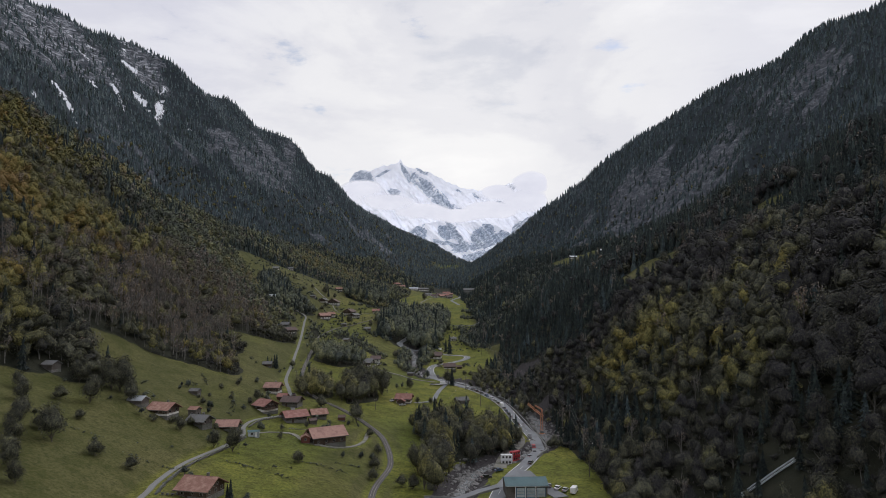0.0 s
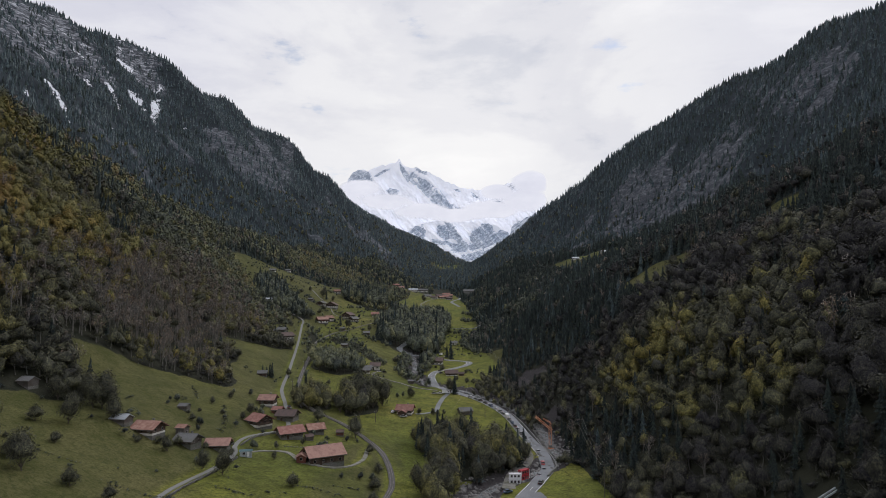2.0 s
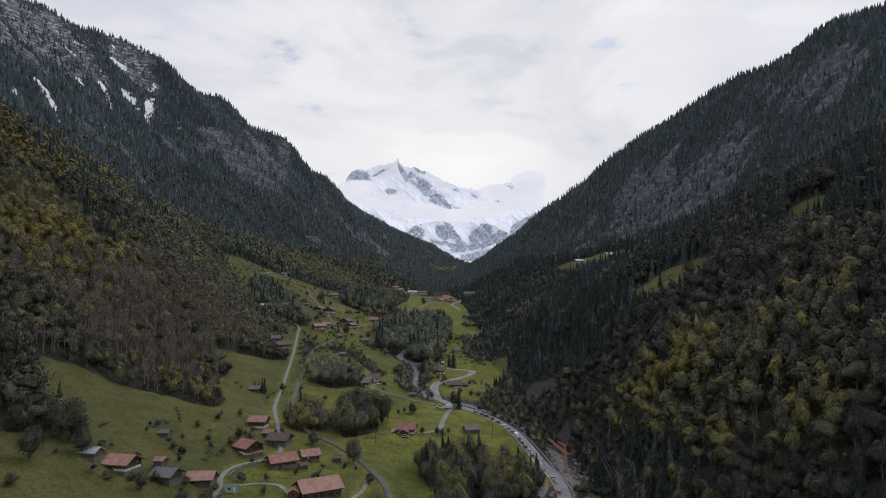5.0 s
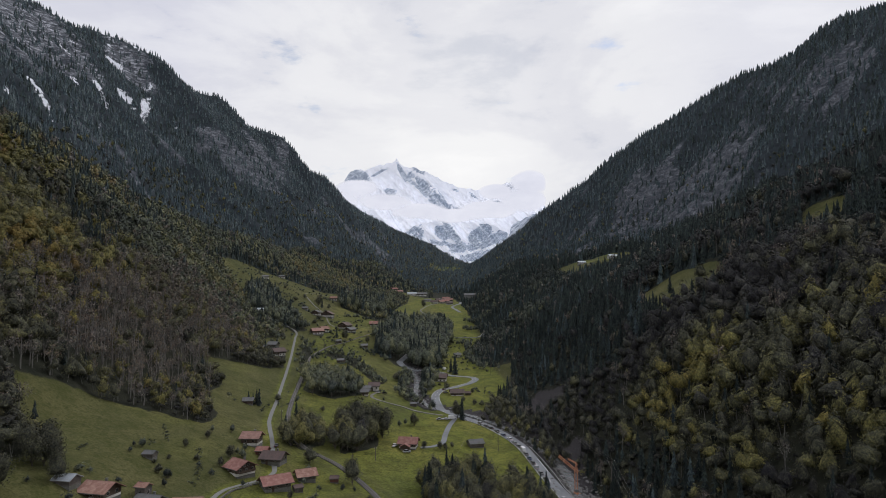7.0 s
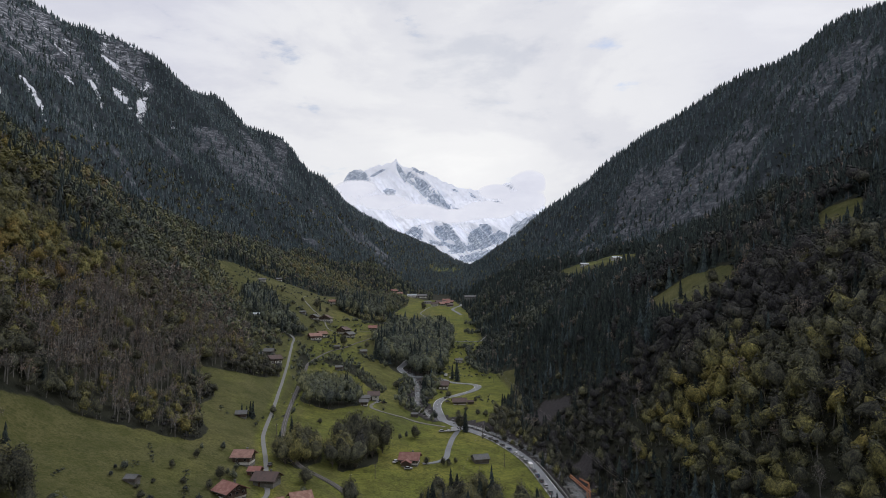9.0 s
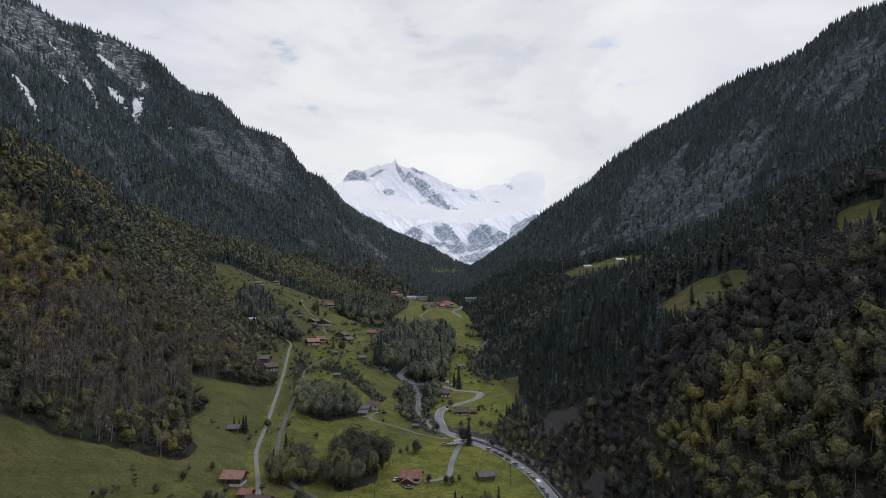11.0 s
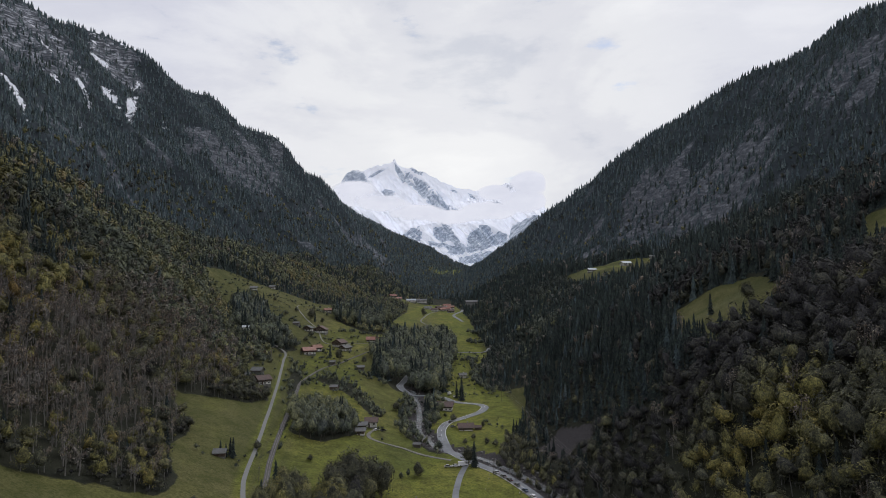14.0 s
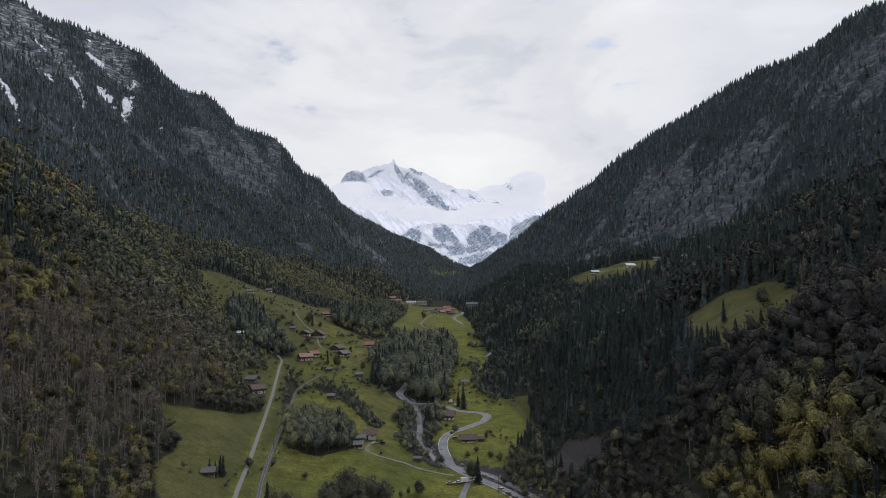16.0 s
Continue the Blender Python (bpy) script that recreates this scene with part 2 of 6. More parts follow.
TEAL_ROOF = worn("teal_sheet_metal", (0.055, 0.115, 0.125), (0.085, 0.155, 0.165), 0.6, 0.5, metal=0.2, stretch=(8, 0.3, 1), bump=0.5, depth=0.05, stain=(0.05, 0.09, 0.10), stain_scale=0.2)
RED_PAINT = worn("red_paint", (0.38, 0.025, 0.035), (0.48, 0.04, 0.05), 0.8, 0.5, bump=0.1)
ORANGE_PAINT = worn("orange_paint", (0.46, 0.20, 0.10), (0.60, 0.29, 0.15), 0.8, 0.55, bump=0.1, stain=(0.40, 0.12, 0.05))
WHITE_PAINT = worn("white_paint", (0.66, 0.67, 0.68), (0.80, 0.80, 0.80), 0.8, 0.45, bump=0.1)
BLUE_PAINT = worn("blue_paint", (0.06, 0.16, 0.24), (0.10, 0.22, 0.31), 0.8, 0.5, bump=0.1)
RUBBER = worn("rubber", (0.012, 0.012, 0.012), (0.03, 0.03, 0.03), 2.0, 0.9, bump=0.1)
WATER = worn("running_water", (0.010, 0.016, 0.018), (0.42, 0.44, 0.44), 0.45, 0.25, bump=0.8, depth=0.4, own=False)
BOULDER = worn("boulder", (0.10, 0.098, 0.095), (0.24, 0.235, 0.225), 0.7, 0.95, bump=0.7, depth=0.1, stain=(0.15, 0.15, 0.14), stain_scale=0.2, own=False)


def glass_material():
    m, t, shader = base_material("window_glass")
    shader.inputs["Base Color"].default_value = (0.012, 0.014, 0.017, 1)
    shader.inputs["Roughness"].default_value = 0.08
    return m


GLASS = glass_material()

# ---------------------------------------------------------------- the lie of the land
# Lines that run up the valley, each as (y, x, z): crests, forest edges, terraces, floor, feet of the slopes.
LAND = []


def run(*points):
    LAND.append(points)


# far crest on the west side, its foot behind the wooded shoulder, the shoulder's crest
run((-300, -900, 600), (900, -1080, 770), (1350, -1030, 795), (1457, -981, 774), (1508, -955, 788), (1562, -921, 752), (1624, -873, 772), (1648, -812, 758), (1670, -750, 733), (1716, -709, 668), (1779, -680, 661), (1836, -617, 666), (1855, -605, 599), (1901, -551, 587), (1940, -477, 600), (1954, -460, 545), (1980, -434, 488), (2027, -373, 488), (2095, -330, 407), (2233, -274, 381), (2497, -196, 357), (2700, -130, 335), (3000, -12, 315), (3300, 140, 267), (3900, 250, 232))
run((-300, -560, 230), (600, -520, 250), (880, -470, 190), (1025, -450, 185), (1200, -420, 195), (1400, -380, 215), (1600, -330, 225), (1865, -250, 235), (2150, -200, 250), (2500, -140, 270), (3000, -4, 300), (3300, 146, 262), (3900, 258, 231))
run((-300, -420, 230), (0, -430, 240), (400, -425, 245), (600, -420, 262), (680, -412, 248), (760, -398, 224), (880, -379, 198), (1025, -350, 182), (1200, -303, 164), (1400, -228, 134), (1600, -123, 112), (1865, -75, 130), (2200, -60, 160), (2600, -20, 190), (3000, 20, 215), (3900, 265, 230))
# upper edge of the meadows, the terrace with the lanes, the lower meadows
run((-300, -150, 45), (250, -175, 42), (300, -160, 38), (370, -160, 38), (430, -165, 40), (520, -165, 42), (620, -185, 52), (710, -215, 72), (815, -250, 98), (920, -282, 130), (1000, -268, 125), (1200, -225, 124), (1400, -160, 104), (1600, -85, 98), (2000, -55, 141), (3000, 40, 215), (3900, 272, 230))
run((-300, -95, 12), (250, -97, 9), (300, -95, 9), (370, -97, 14), (430, -110, 17), (520, -115, 22), (620, -120, 24), (710, -140, 40), (815, -134, 54), (920, -150, 72), (1100, -110, 72), (1350, -70, 75), (1600, -40, 82), (2000, -30, 140), (3000, 60, 216), (3900, 278, 230))
run((-300, -50, 0), (250, -53, 2), (300, -53, 3), (370, -55, 3), (430, -60, 6), (520, -60, 12), (620, -70, 18), (710, -90, 33), (815, -88, 46), (950, -70, 52), (1100, -50, 60), (1350, -30, 70), (1600, -10, 82), (2000, -5, 140), (3000, 80, 217), (3900, 284, 230))
# valley floor and river
run((-300, -20, -10), (250, -22, -8), (300, -24, -8), (370, -22, -3), (430, -25, 1), (520, -25, 4), (620, -40, 9), (710, -42, 18), (815, -38, 25), (950, -30, 38), (1350, 0, 66), (1600, 20, 82), (2000, 20, 139), (3000, 95, 218), (3900, 290, 230))
run((-300, 40, -12), (250, 20, -10), (300, 28, -9), (370, 40, -7), (430, 30, -3), (520, 15, 3), (620, 12, 6), (710, 5, 12), (815, 8, 20), (950, 12, 32), (1350, 25, 66), (1600, 40, 85), (2000, 45, 138), (2600, 75, 192), (3000, 112, 219), (3900, 296, 230))
# foot, middle and crest of the wooded slope on the east side
run((-300, 120, -10), (0, 105, -6), (250, 78, -7), (300, 72, -8), (370, 66, -6), (430, 62, -2), (520, 60, 5), (620, 52, 9), (710, 46, 14), (815, 44, 20), (950, 46, 31), (1200, 50, 49), (1400, 55, 68), (1650, 66, 90), (2000, 84, 140), (2600, 110, 195), (3000, 130, 221), (3900, 302, 231))
run((-300, 210, 80), (0, 200, 78), (250, 180, 70), (400, 170, 76), (540, 165, 86), (700, 150, 80), (850, 140, 76), (950, 130, 76), (1200, 100, 82), (1450, 85, 90), (1700, 80, 103), (2000, 97, 148), (2600, 120, 200), (3000, 136, 223), (3900, 310, 234))
run((-300, 420, 220), (0, 430, 225), (400, 430, 232), (620, 434, 240), (720, 396, 214), (850, 316, 175), (950, 268, 143), (1100, 230, 142), (1250, 196, 141), (1450, 124, 110), (1700, 95, 113), (2000, 115, 160), (2600, 132, 206), (3000, 140, 226), (3900, 318, 238))
# foot and crest of the far wall on the east side
run((-300, 560, 200), (620, 560, 220), (850, 520, 185), (1000, 470, 165), (1250, 440, 190), (1450, 410, 215), (1660, 350, 225), (1850, 290, 222), (2000, 225, 222), (2175, 180, 222), (2352, 165, 225), (2600, 152, 222), (2800, 150, 222), (3000, 146, 229), (3900, 330, 270))
run((-300, 1000, 600), (700, 960, 640), (1000, 860, 625), (1171, 801, 618), (1242, 788, 633), (1284, 776, 637), (1352, 777, 626), (1416, 777, 624), (1453, 760, 619), (1516, 700, 615), (1564, 653, 588), (1610, 609, 558), (1696, 560, 526), (1779, 507, 504), (1840, 446, 460), (1896, 394, 410), (2005, 312, 356), (2175, 235, 286), (2352, 204, 270), (2600, 192, 242), (2800, 190, 222), (3000, 150, 180), (3900, 345, 290))


def lattice(ix, iy, seed):
    h = (ix.astype(np.int64) * 374761393 + iy.astype(np.int64) * 668265263 + seed * 1442695041) & 0x7FFFFFFF
    h = ((h ^ (h >> 13)) * 1274126177) & 0x7FFFFFFF
    return ((h ^ (h >> 16)) & 0xFFFF) / 65535.0


def soft_noise(x, y, seed=0):
    """Value noise from 0 to 1, at a wavelength of one metre."""
    x, y = np.asarray(x, float), np.asarray(y, float)
    ix, iy = np.floor(x), np.floor(y)
    u, v = x - ix, y - iy
    u, v = u * u * (3 - 2 * u), v * v * (3 - 2 * v)
    a, b = lattice(ix, iy, seed), lattice(ix + 1, iy, seed)
    c, d = lattice(ix, iy + 1, seed), lattice(ix + 1, iy + 1, seed)
    return (a * (1 - u) + b * u) * (1 - v) + (c * (1 - u) + d * u) * v


def layers(x, y, octaves=4, seed=0, gain=0.5):
    total, height, norm = 0.0, 1.0, 0.0
    for n in range(octaves):
        total = total + height * soft_noise(np.asarray(x) * 2**n + 17.3 * n, np.asarray(y) * 2**n - 9.1 * n, seed + n)
        norm, height = norm + height, height * gain
    return total / norm


ROW_Y = [-300.0]
while ROW_Y[-1] < 3900:
    far = ROW_Y[-1]
    ROW_Y.append(far + (10 if far < 60 else 4.6 if far < 900 else 4.6 + (far - 900) * 0.007))
ROW_Y = np.array(ROW_Y)
COLS = 401
SIDE = np.linspace(-1, 1, COLS)
SIDE = 0.45 * SIDE + 0.55 * np.sign(SIDE) * np.abs(SIDE) ** 3      # columns crowd along the valley


def half_width(y):
    return np.clip(420 + 0.95 * np.asarray(y, float), 500, 1900)


CRESTS = []      # x of the west and the east crest, row by row


def land_grid():
    xs = SIDE[None, :] * half_width(ROW_Y)[:, None]
    ys = np.repeat(ROW_Y[:, None], COLS, 1)
    lines = []
    for line in LAND:
        k = np.array(line, float)
        lines.append((np.interp(ROW_Y, k[:, 0], k[:, 1]), np.interp(ROW_Y, k[:, 0], k[:, 2])))
    z = np.zeros_like(xs)
    wild = np.zeros_like(xs)
    for r in range(len(ROW_Y)):
        kx, kz = [ln[0][r] for ln in lines], [ln[1][r] for ln in lines]
        kx, kz = [kx[0] - 900] + kx + [kx[-1] + 900], [kz[0] - 330] + kz + [kz[-1] - 330]
        z[r] = np.interp(xs[r], kx, kz)
        # 0 on the floor and the meadows, 1 on the wooded slopes, 2 on the far walls
        wild[r] = np.interp(xs[r], [kx[1], kx[2], kx[3], kx[4], kx[5], kx[8], kx[9], kx[10], kx[11], kx[12], kx[13]], [2, 2, 1, 0.5, 0, 0, 0, 1, 1, 2, 2])
    for _ in range(2):
        z[1:-1] = (z[:-2] + 2 * z[1:-1] + z[2:]) / 4
        z[:, 1:-1] = (z[:, :-2] + 2 * z[:, 1:-1] + z[:, 2:]) / 4
    far = np.clip((ROW_Y - 900) / 500, 0, 1)[:, None]
    wall = np.clip(wild - 1, 0, 1)
    wood = np.clip(wild, 0, 1)
    z += (layers(xs / 45, ys / 45, 3, 5) - 0.5) * 9 * wood + (layers(xs / 26, ys / 26, 3, 9) - 0.5) * 1.6
    gully = np.abs(layers(xs / 420, ys / 85, 4, 21) - 0.5) * 2
    ledge = layers(xs / 70, ys / 130, 4, 33)
    # the crests keep their own line
    CRESTS.extend((lines[0][0], lines[-1][0]))
    calm = 1 - 0.8 * np.max([np.exp(-((xs - lines[k][0][:, None]) / 55) ** 2) for k in (0, -1)], 0)
    z += calm * wall * ((0.35 - gully) * 48 + (ledge - 0.5) * 42)
    z += calm * wall * (np.abs(layers(xs / 34, ys / 22, 3, 41) - 0.5) - 0.25) * 26 * (0.4 + 0.6 * far)
    z += 22 * np.exp(-((ys - 2700) / 200) ** 2 - ((xs - 20) / 120) ** 2)
    return xs, ys, z, wild


LAND_X, LAND_Y, LAND_Z, LAND_WILD = land_grid()


def on_grid(field, x, y):
    x, y = np.asarray(x, float), np.asarray(y, float)
    r = np.clip(np.interp(y, ROW_Y, np.arange(len(ROW_Y))), 0, len(ROW_Y) - 1.001)
    c = np.clip(np.interp(x / half_width(y), SIDE, np.arange(COLS)), 0, COLS - 1.001)
    i, j = r.astype(int), c.astype(int)
    u, v = r - i, c - j
    return (field[i, j] * (1 - v) + field[i, j + 1] * v) * (1 - u) + (field[i + 1, j] * (1 - v) + field[i + 1, j + 1] * v) * u


def ground(x, y):
    """Height of the land at a place."""
    return on_grid(LAND_Z, x, y)

# ---------------------------------------------------------------- plan: meadows, groves, screes
MEADOWS = []
MEADOWS.append([(-172, -290), (-176, 250), (-161, 264), (-147, 270), (-144, 290), (-156, 296), (-170, 306), (-184, 322), (-168, 346), (-150, 361), (-122, 370), (-121, 392), (-140, 425), (-143, 460), (-172, 502), (-153, 530), (-136, 545), (-131, 575), (-155, 596), (-168, 640), (-160, 690), (-172, 713), (-203, 735), (-232, 790), (-300, 890), (-285, 972), (-241, 985), (-180, 1013), (-157, 1072), (-143, 935), (-98, 901), (-80, 931), (-81, 1041), (-70, 1300), (-75, 1480), (-120, 1520), (-100, 1560), (-40, 1610), (25, 1583), (45, 1303), (50, 1000), (50, 911), (31, 807), (28, 738)])
MEADOWS.append([(28, 738), (62, 678), (52, 600), (34, 552), (25, 510), (34, 470), (46, 400), (52, 345), (64, 326), (68, 290), (64, 250), (60, 120), (70, -290), (-172, -290), (-100, 400), (-60, 738)])
MEADOWS.append([(172, 614), (203, 600), (215, 565), (197, 504), (170, 466), (148, 500), (150, 560)])
MEADOWS.append([(250, 510), (280, 556), (294, 530), (262, 464), (240, 462)])
MEADOWS.append([(185, 1154), (251, 1172), (325, 1110), (335, 1040), (266, 870), (222, 860), (200, 960), (188, 1060)])
MEADOWS.append([(-60, 2490), (0, 2450), (70, 2470), (95, 2640), (60, 2740), (20, 2680), (-20, 2720)])
GROVES = []
GROVES.append([(-16, 348), (-14, 372), (12, 374), (16, 356), (41, 356), (38, 322), (27, 318), (22, 306), (2, 304), (0, 262), (-6, 260), (-10, 300), (-3, 335)])
GROVES.append([(-86, 386), (-89, 425), (-76, 430), (-68, 402), (-75, 381)])
GROVES.append([(-60, 392), (-66, 436), (-46, 446), (-41, 415)])
GROVES.append([(-104, 511), (-110, 560), (-98, 590), (-72, 575), (-64, 530), (-83, 502)])
GROVES.append([(-118, 668), (-112, 684), (-85, 668), (-62, 620), (-52, 590), (-62, 585), (-80, 630), (-100, 655)])
GROVES.append([(-72, 716), (-80, 796), (-67, 905), (-30, 1000), (0, 1060), (8, 934), (-2, 780), (-8, 700), (-18, 690), (-52, 690)])
GROVES.append([(-44, 640), (-40, 668), (-33, 668), (-34, 600), (-24, 560), (-6, 524), (-14, 516), (-40, 560)])
GROVES.append([(-22, 640), (-18, 668), (-10, 668), (-14, 600), (-20, 590)])
GROVES.append([(-108, 446), (-104, 480), (-116, 560), (-134, 640), (-142, 690), (-131, 690), (-124, 630), (-108, 540), (-101, 470)])
GROVES.append([(-229, 789), (-205, 735), (-172, 718), (-164, 742), (-195, 800), (-215, 860), (-240, 850)])
GROVES.append([(-143, 934), (-150, 1000), (-120, 1100), (-84, 1080), (-83, 1041), (-98, 935)])
GROVES.append([(-228, 826), (-214, 838), (-190, 812), (-160, 768), (-150, 738), (-158, 716), (-176, 734), (-198, 755), (-214, 776)])
GROVES.append([(22, 502), (30, 545), (42, 545), (42, 490), (52, 440), (57, 396), (50, 394), (44, 428)])
SCREES = []
SCREES.append([(46, 522), (66, 546), (84, 513), (70, 488)])
SCREES.append([(57, 420), (70, 432), (74, 412), (63, 398)])


def inside(polygon, x, y):
    x, y = np.asarray(x, float), np.asarray(y, float)
    hit = np.zeros(x.shape, bool)
    for (x0, y0), (x1, y1) in zip(polygon, polygon[1:] + polygon[:1]):
        if y0 != y1:
            hit ^= ((y0 > y) != (y1 > y)) & (x < (x1 - x0) * (y - y0) / (y1 - y0) + x0)
    return hit


def in_any(polygons, x, y):
    return np.any([inside(p, x, y) for p in polygons], 0)


def is_meadow(x, y):
    return in_any(MEADOWS, x, y) & ~in_any(GROVES, x, y)


# ---------------------------------------------------------------- roads, lanes and the railway as lines in the plan
LINES = {}
LINES["main_road"] = (6.4, [(14, 215), (22, 258), (30, 282), (40, 305), (48, 326), (49, 350), (46, 376), (43, 403), (39, 436), (31, 461), (20, 486), (7, 502), (-4, 519), (-10, 547), (-11, 577), (-5, 603), (8, 622), (20, 636), (25, 652), (18, 664), (1, 672), (-10, 684), (-29, 687), (-42, 693), (-48, 706), (-46, 724), (-40, 775), (-28, 830)])
LINES["upper_road"] = (5.6, [(0, 918), (8, 927), (26, 932), (47, 930), (54, 942)])
LINES["far_road"] = (6.0, [(32, 1256), (19, 1327), (22, 1370), (36, 1418), (40, 1460)])
LINES["village_lane"] = (2.1, [(-90, 150), (-91, 195), (-93, 211), (-94, 237), (-90, 264), (-89, 286), (-93, 301), (-92, 315), (-84, 329), (-80, 342), (-84, 356), (-90, 378), (-100, 410), (-105, 430), (-112, 474), (-124, 544), (-140, 633), (-151, 694), (-156, 720), (-172, 733)])
LINES["farm_road"] = (3.2, [(3, 500), (-1.5, 478), (-4.5, 455), (-6.5, 434), (-12, 426), (-19, 423)])
LINES["farm_track"] = (2.4, [(-6, 505), (-33, 520), (-52, 524), (-58, 533), (-55, 552)])
LINES["house_lane"] = (2.0, [(-86, 292), (-78, 300), (-70, 301), (-62, 292), (-52, 290), (-44, 298), (-39, 316), (-39, 334)])
LINES["upper_lane"] = (2.3, [(-84, 850), (-68, 925), (-42, 995), (-17, 1066), (2, 1090)])
LINES["hill_lane"] = (2.4, [(-66, 934), (-44, 1050), (-24, 1115), (-40, 1164), (-36, 1250), (-28, 1342), (-14, 1400)])
LINES["orchard_lane"] = (1.5, [(-172, 990), (-190, 930), (-170, 880), (-150, 850), (-130, 800), (-90, 840)])
LINES["railway"] = (2.7, [(-20, 180), (-27, 247), (-24, 295), (-30, 329), (-41, 350), (-57, 372), (-76, 386), (-90, 410), (-96, 435), (-101, 462), (-109, 518), (-123, 620), (-126, 656), (-118, 700), (-105, 731), (-79, 831), (-66, 934), (-44, 1040), (-28, 1140)])
LINES["yard_road"] = (4.6, [(36, 290), (30, 278), (23, 268.5), (13, 260.5), (3, 254.5), (-6, 249)])
LINES["car_park_drive"] = (6.0, [(36, 290), (40, 270), (46, 252)])


def smooth_line(points, step=2.0):
    p = np.array(points, float)
    q = np.vstack([2 * p[0] - p[1], p, 2 * p[-1] - p[-2]])
    out = []
    for i in range(1, len(q) - 2):
        n = max(2, int(np.linalg.norm(q[i + 1] - q[i]) / step))
        for k in range(n):
            u = k / n
            out.append(0.5 * (2 * q[i] + (q[i + 1] - q[i - 1]) * u + (2 * q[i - 1] - 5 * q[i] + 4 * q[i + 1] - q[i + 2]) * u**2 + (3 * q[i] - q[i - 1] - 3 * q[i + 1] + q[i + 2]) * u**3))
    out.append(p[-1])
    return np.array(out)


PATHS = {k: (w, smooth_line(p)) for k, (w, p) in LINES.items()}
RIVER = smooth_line([(-36, 705), (-34, 680), (-30, 656), (-28, 620), (-27, 580), (-20, 552), (-10, 532), (16, 512), (40, 470), (52, 430), (57, 395), (56, 365), (57, 345), (40, 322), (22, 306), (12, 285), (6, 262), (0, 230)], 2.5)


def off_line(line, x, y):
    """Distance of places from a line, in metres."""
    x, y = np.asarray(x, float).ravel(), np.asarray(y, float).ravel()
    best = np.full(x.shape, 1e9)
    near = (x > line[:, 0].min() - 30) & (x < line[:, 0].max() + 30) & (y > line[:, 1].min() - 30) & (y < line[:, 1].max() + 30)
    ids = np.nonzero(near)[0]
    for part_ids in np.array_split(ids, max(1, len(ids) // 4000)):
        if len(part_ids):
            d = np.hypot(x[part_ids, None] - line[None, :, 0], y[part_ids, None] - line[None, :, 1])
            best[part_ids] = d.min(1)
    return best


def shape_land():
    """Grade the land along the roads and cut the river bed."""
    flat_x, flat_y = LAND_X.ravel(), LAND_Y.ravel()
    z = LAND_Z.ravel()
    zone = np.nonzero((flat_y > 170) & (flat_y < 1450) & (np.abs(flat_x + 60) < 260))[0]
    for name, (w, line) in PATHS.items():
        h = ground(line[:, 0], line[:, 1])
        for _ in range(12):
            h[1:-1] = (h[:-2] + 2 * h[1:-1] + h[2:]) / 4
        x, y = flat_x[zone], flat_y[zone]
        near = np.nonzero(off_line(line, x, y) < w / 2 + 7)[0]
        for k in near:
            d = np.hypot(line[:, 0] - x[k], line[:, 1] - y[k])
            i = d.argmin()
            u = min(1.0, max(0.0, (w / 2 + 6 - d[i]) / 5))
            z[zone[k]] += (h[i] - z[zone[k]]) * u
    d = off_line(RIVER, flat_x[zone], flat_y[zone])
    z[zone] -= 2.2 * np.clip((8.5 - d) / 4, 0, 1)


shape_land()


def surface(name, verts, faces, material, smooth=False, attributes=None):
    """A mesh object from arrays: faces all with the same number of corners."""
    verts, faces = np.asarray(verts, np.float32), np.asarray(faces, np.int32)
    me = bpy.data.meshes.new(name)
    me.vertices.add(len(verts))
    me.vertices.foreach_set("co", verts.ravel())
    corners = faces.shape[1]
    me.loops.add(faces.size)
    me.loops.foreach_set("vertex_index", faces.ravel())
    me.polygons.add(len(faces))
    me.polygons.foreach_set("loop_start", np.arange(0, faces.size, corners, dtype=np.int32))
    me.polygons.foreach_set("use_smooth", np.full(len(faces), smooth))
    for key, values in (attributes or {}).items():
        me.attributes.new(key, "FLOAT", "POINT").data.foreach_set("value", np.asarray(values, np.float32).ravel())
    me.update(calc_edges=True)
    me.materials.append(material)
    return new(name, me)


def grid_faces(rows, cols):
    i = np.arange(rows * cols).reshape(rows, cols)
    return np.stack([i[:-1, :-1], i[:-1, 1:], i[1:, 1:], i[1:, :-1]], -1).reshape(-1, 4)


# bare places on the far walls: x, y, spread in x and y, strength
CRAGS = [(-865, 1375, 110, 120, 0.30), (-776, 1600, 40, 60, 0.22), (-595, 1606, 40, 70, 0.24), (-467, 1730, 60, 70, 0.30), (-476, 1934, 26, 40, 0.30), (-530, 1600, 60, 60, 0.16), (-140, 1995, 60, 90, 0.42), (-165, 1925, 70, 90, 0.34),
         (420, 1538, 60, 90, 0.16), (515, 1437, 70, 90, 0.16), (578, 1300, 70, 90, 0.16), (645, 1215, 70, 90, 0.18), (324, 1475, 40, 70, 0.14)]


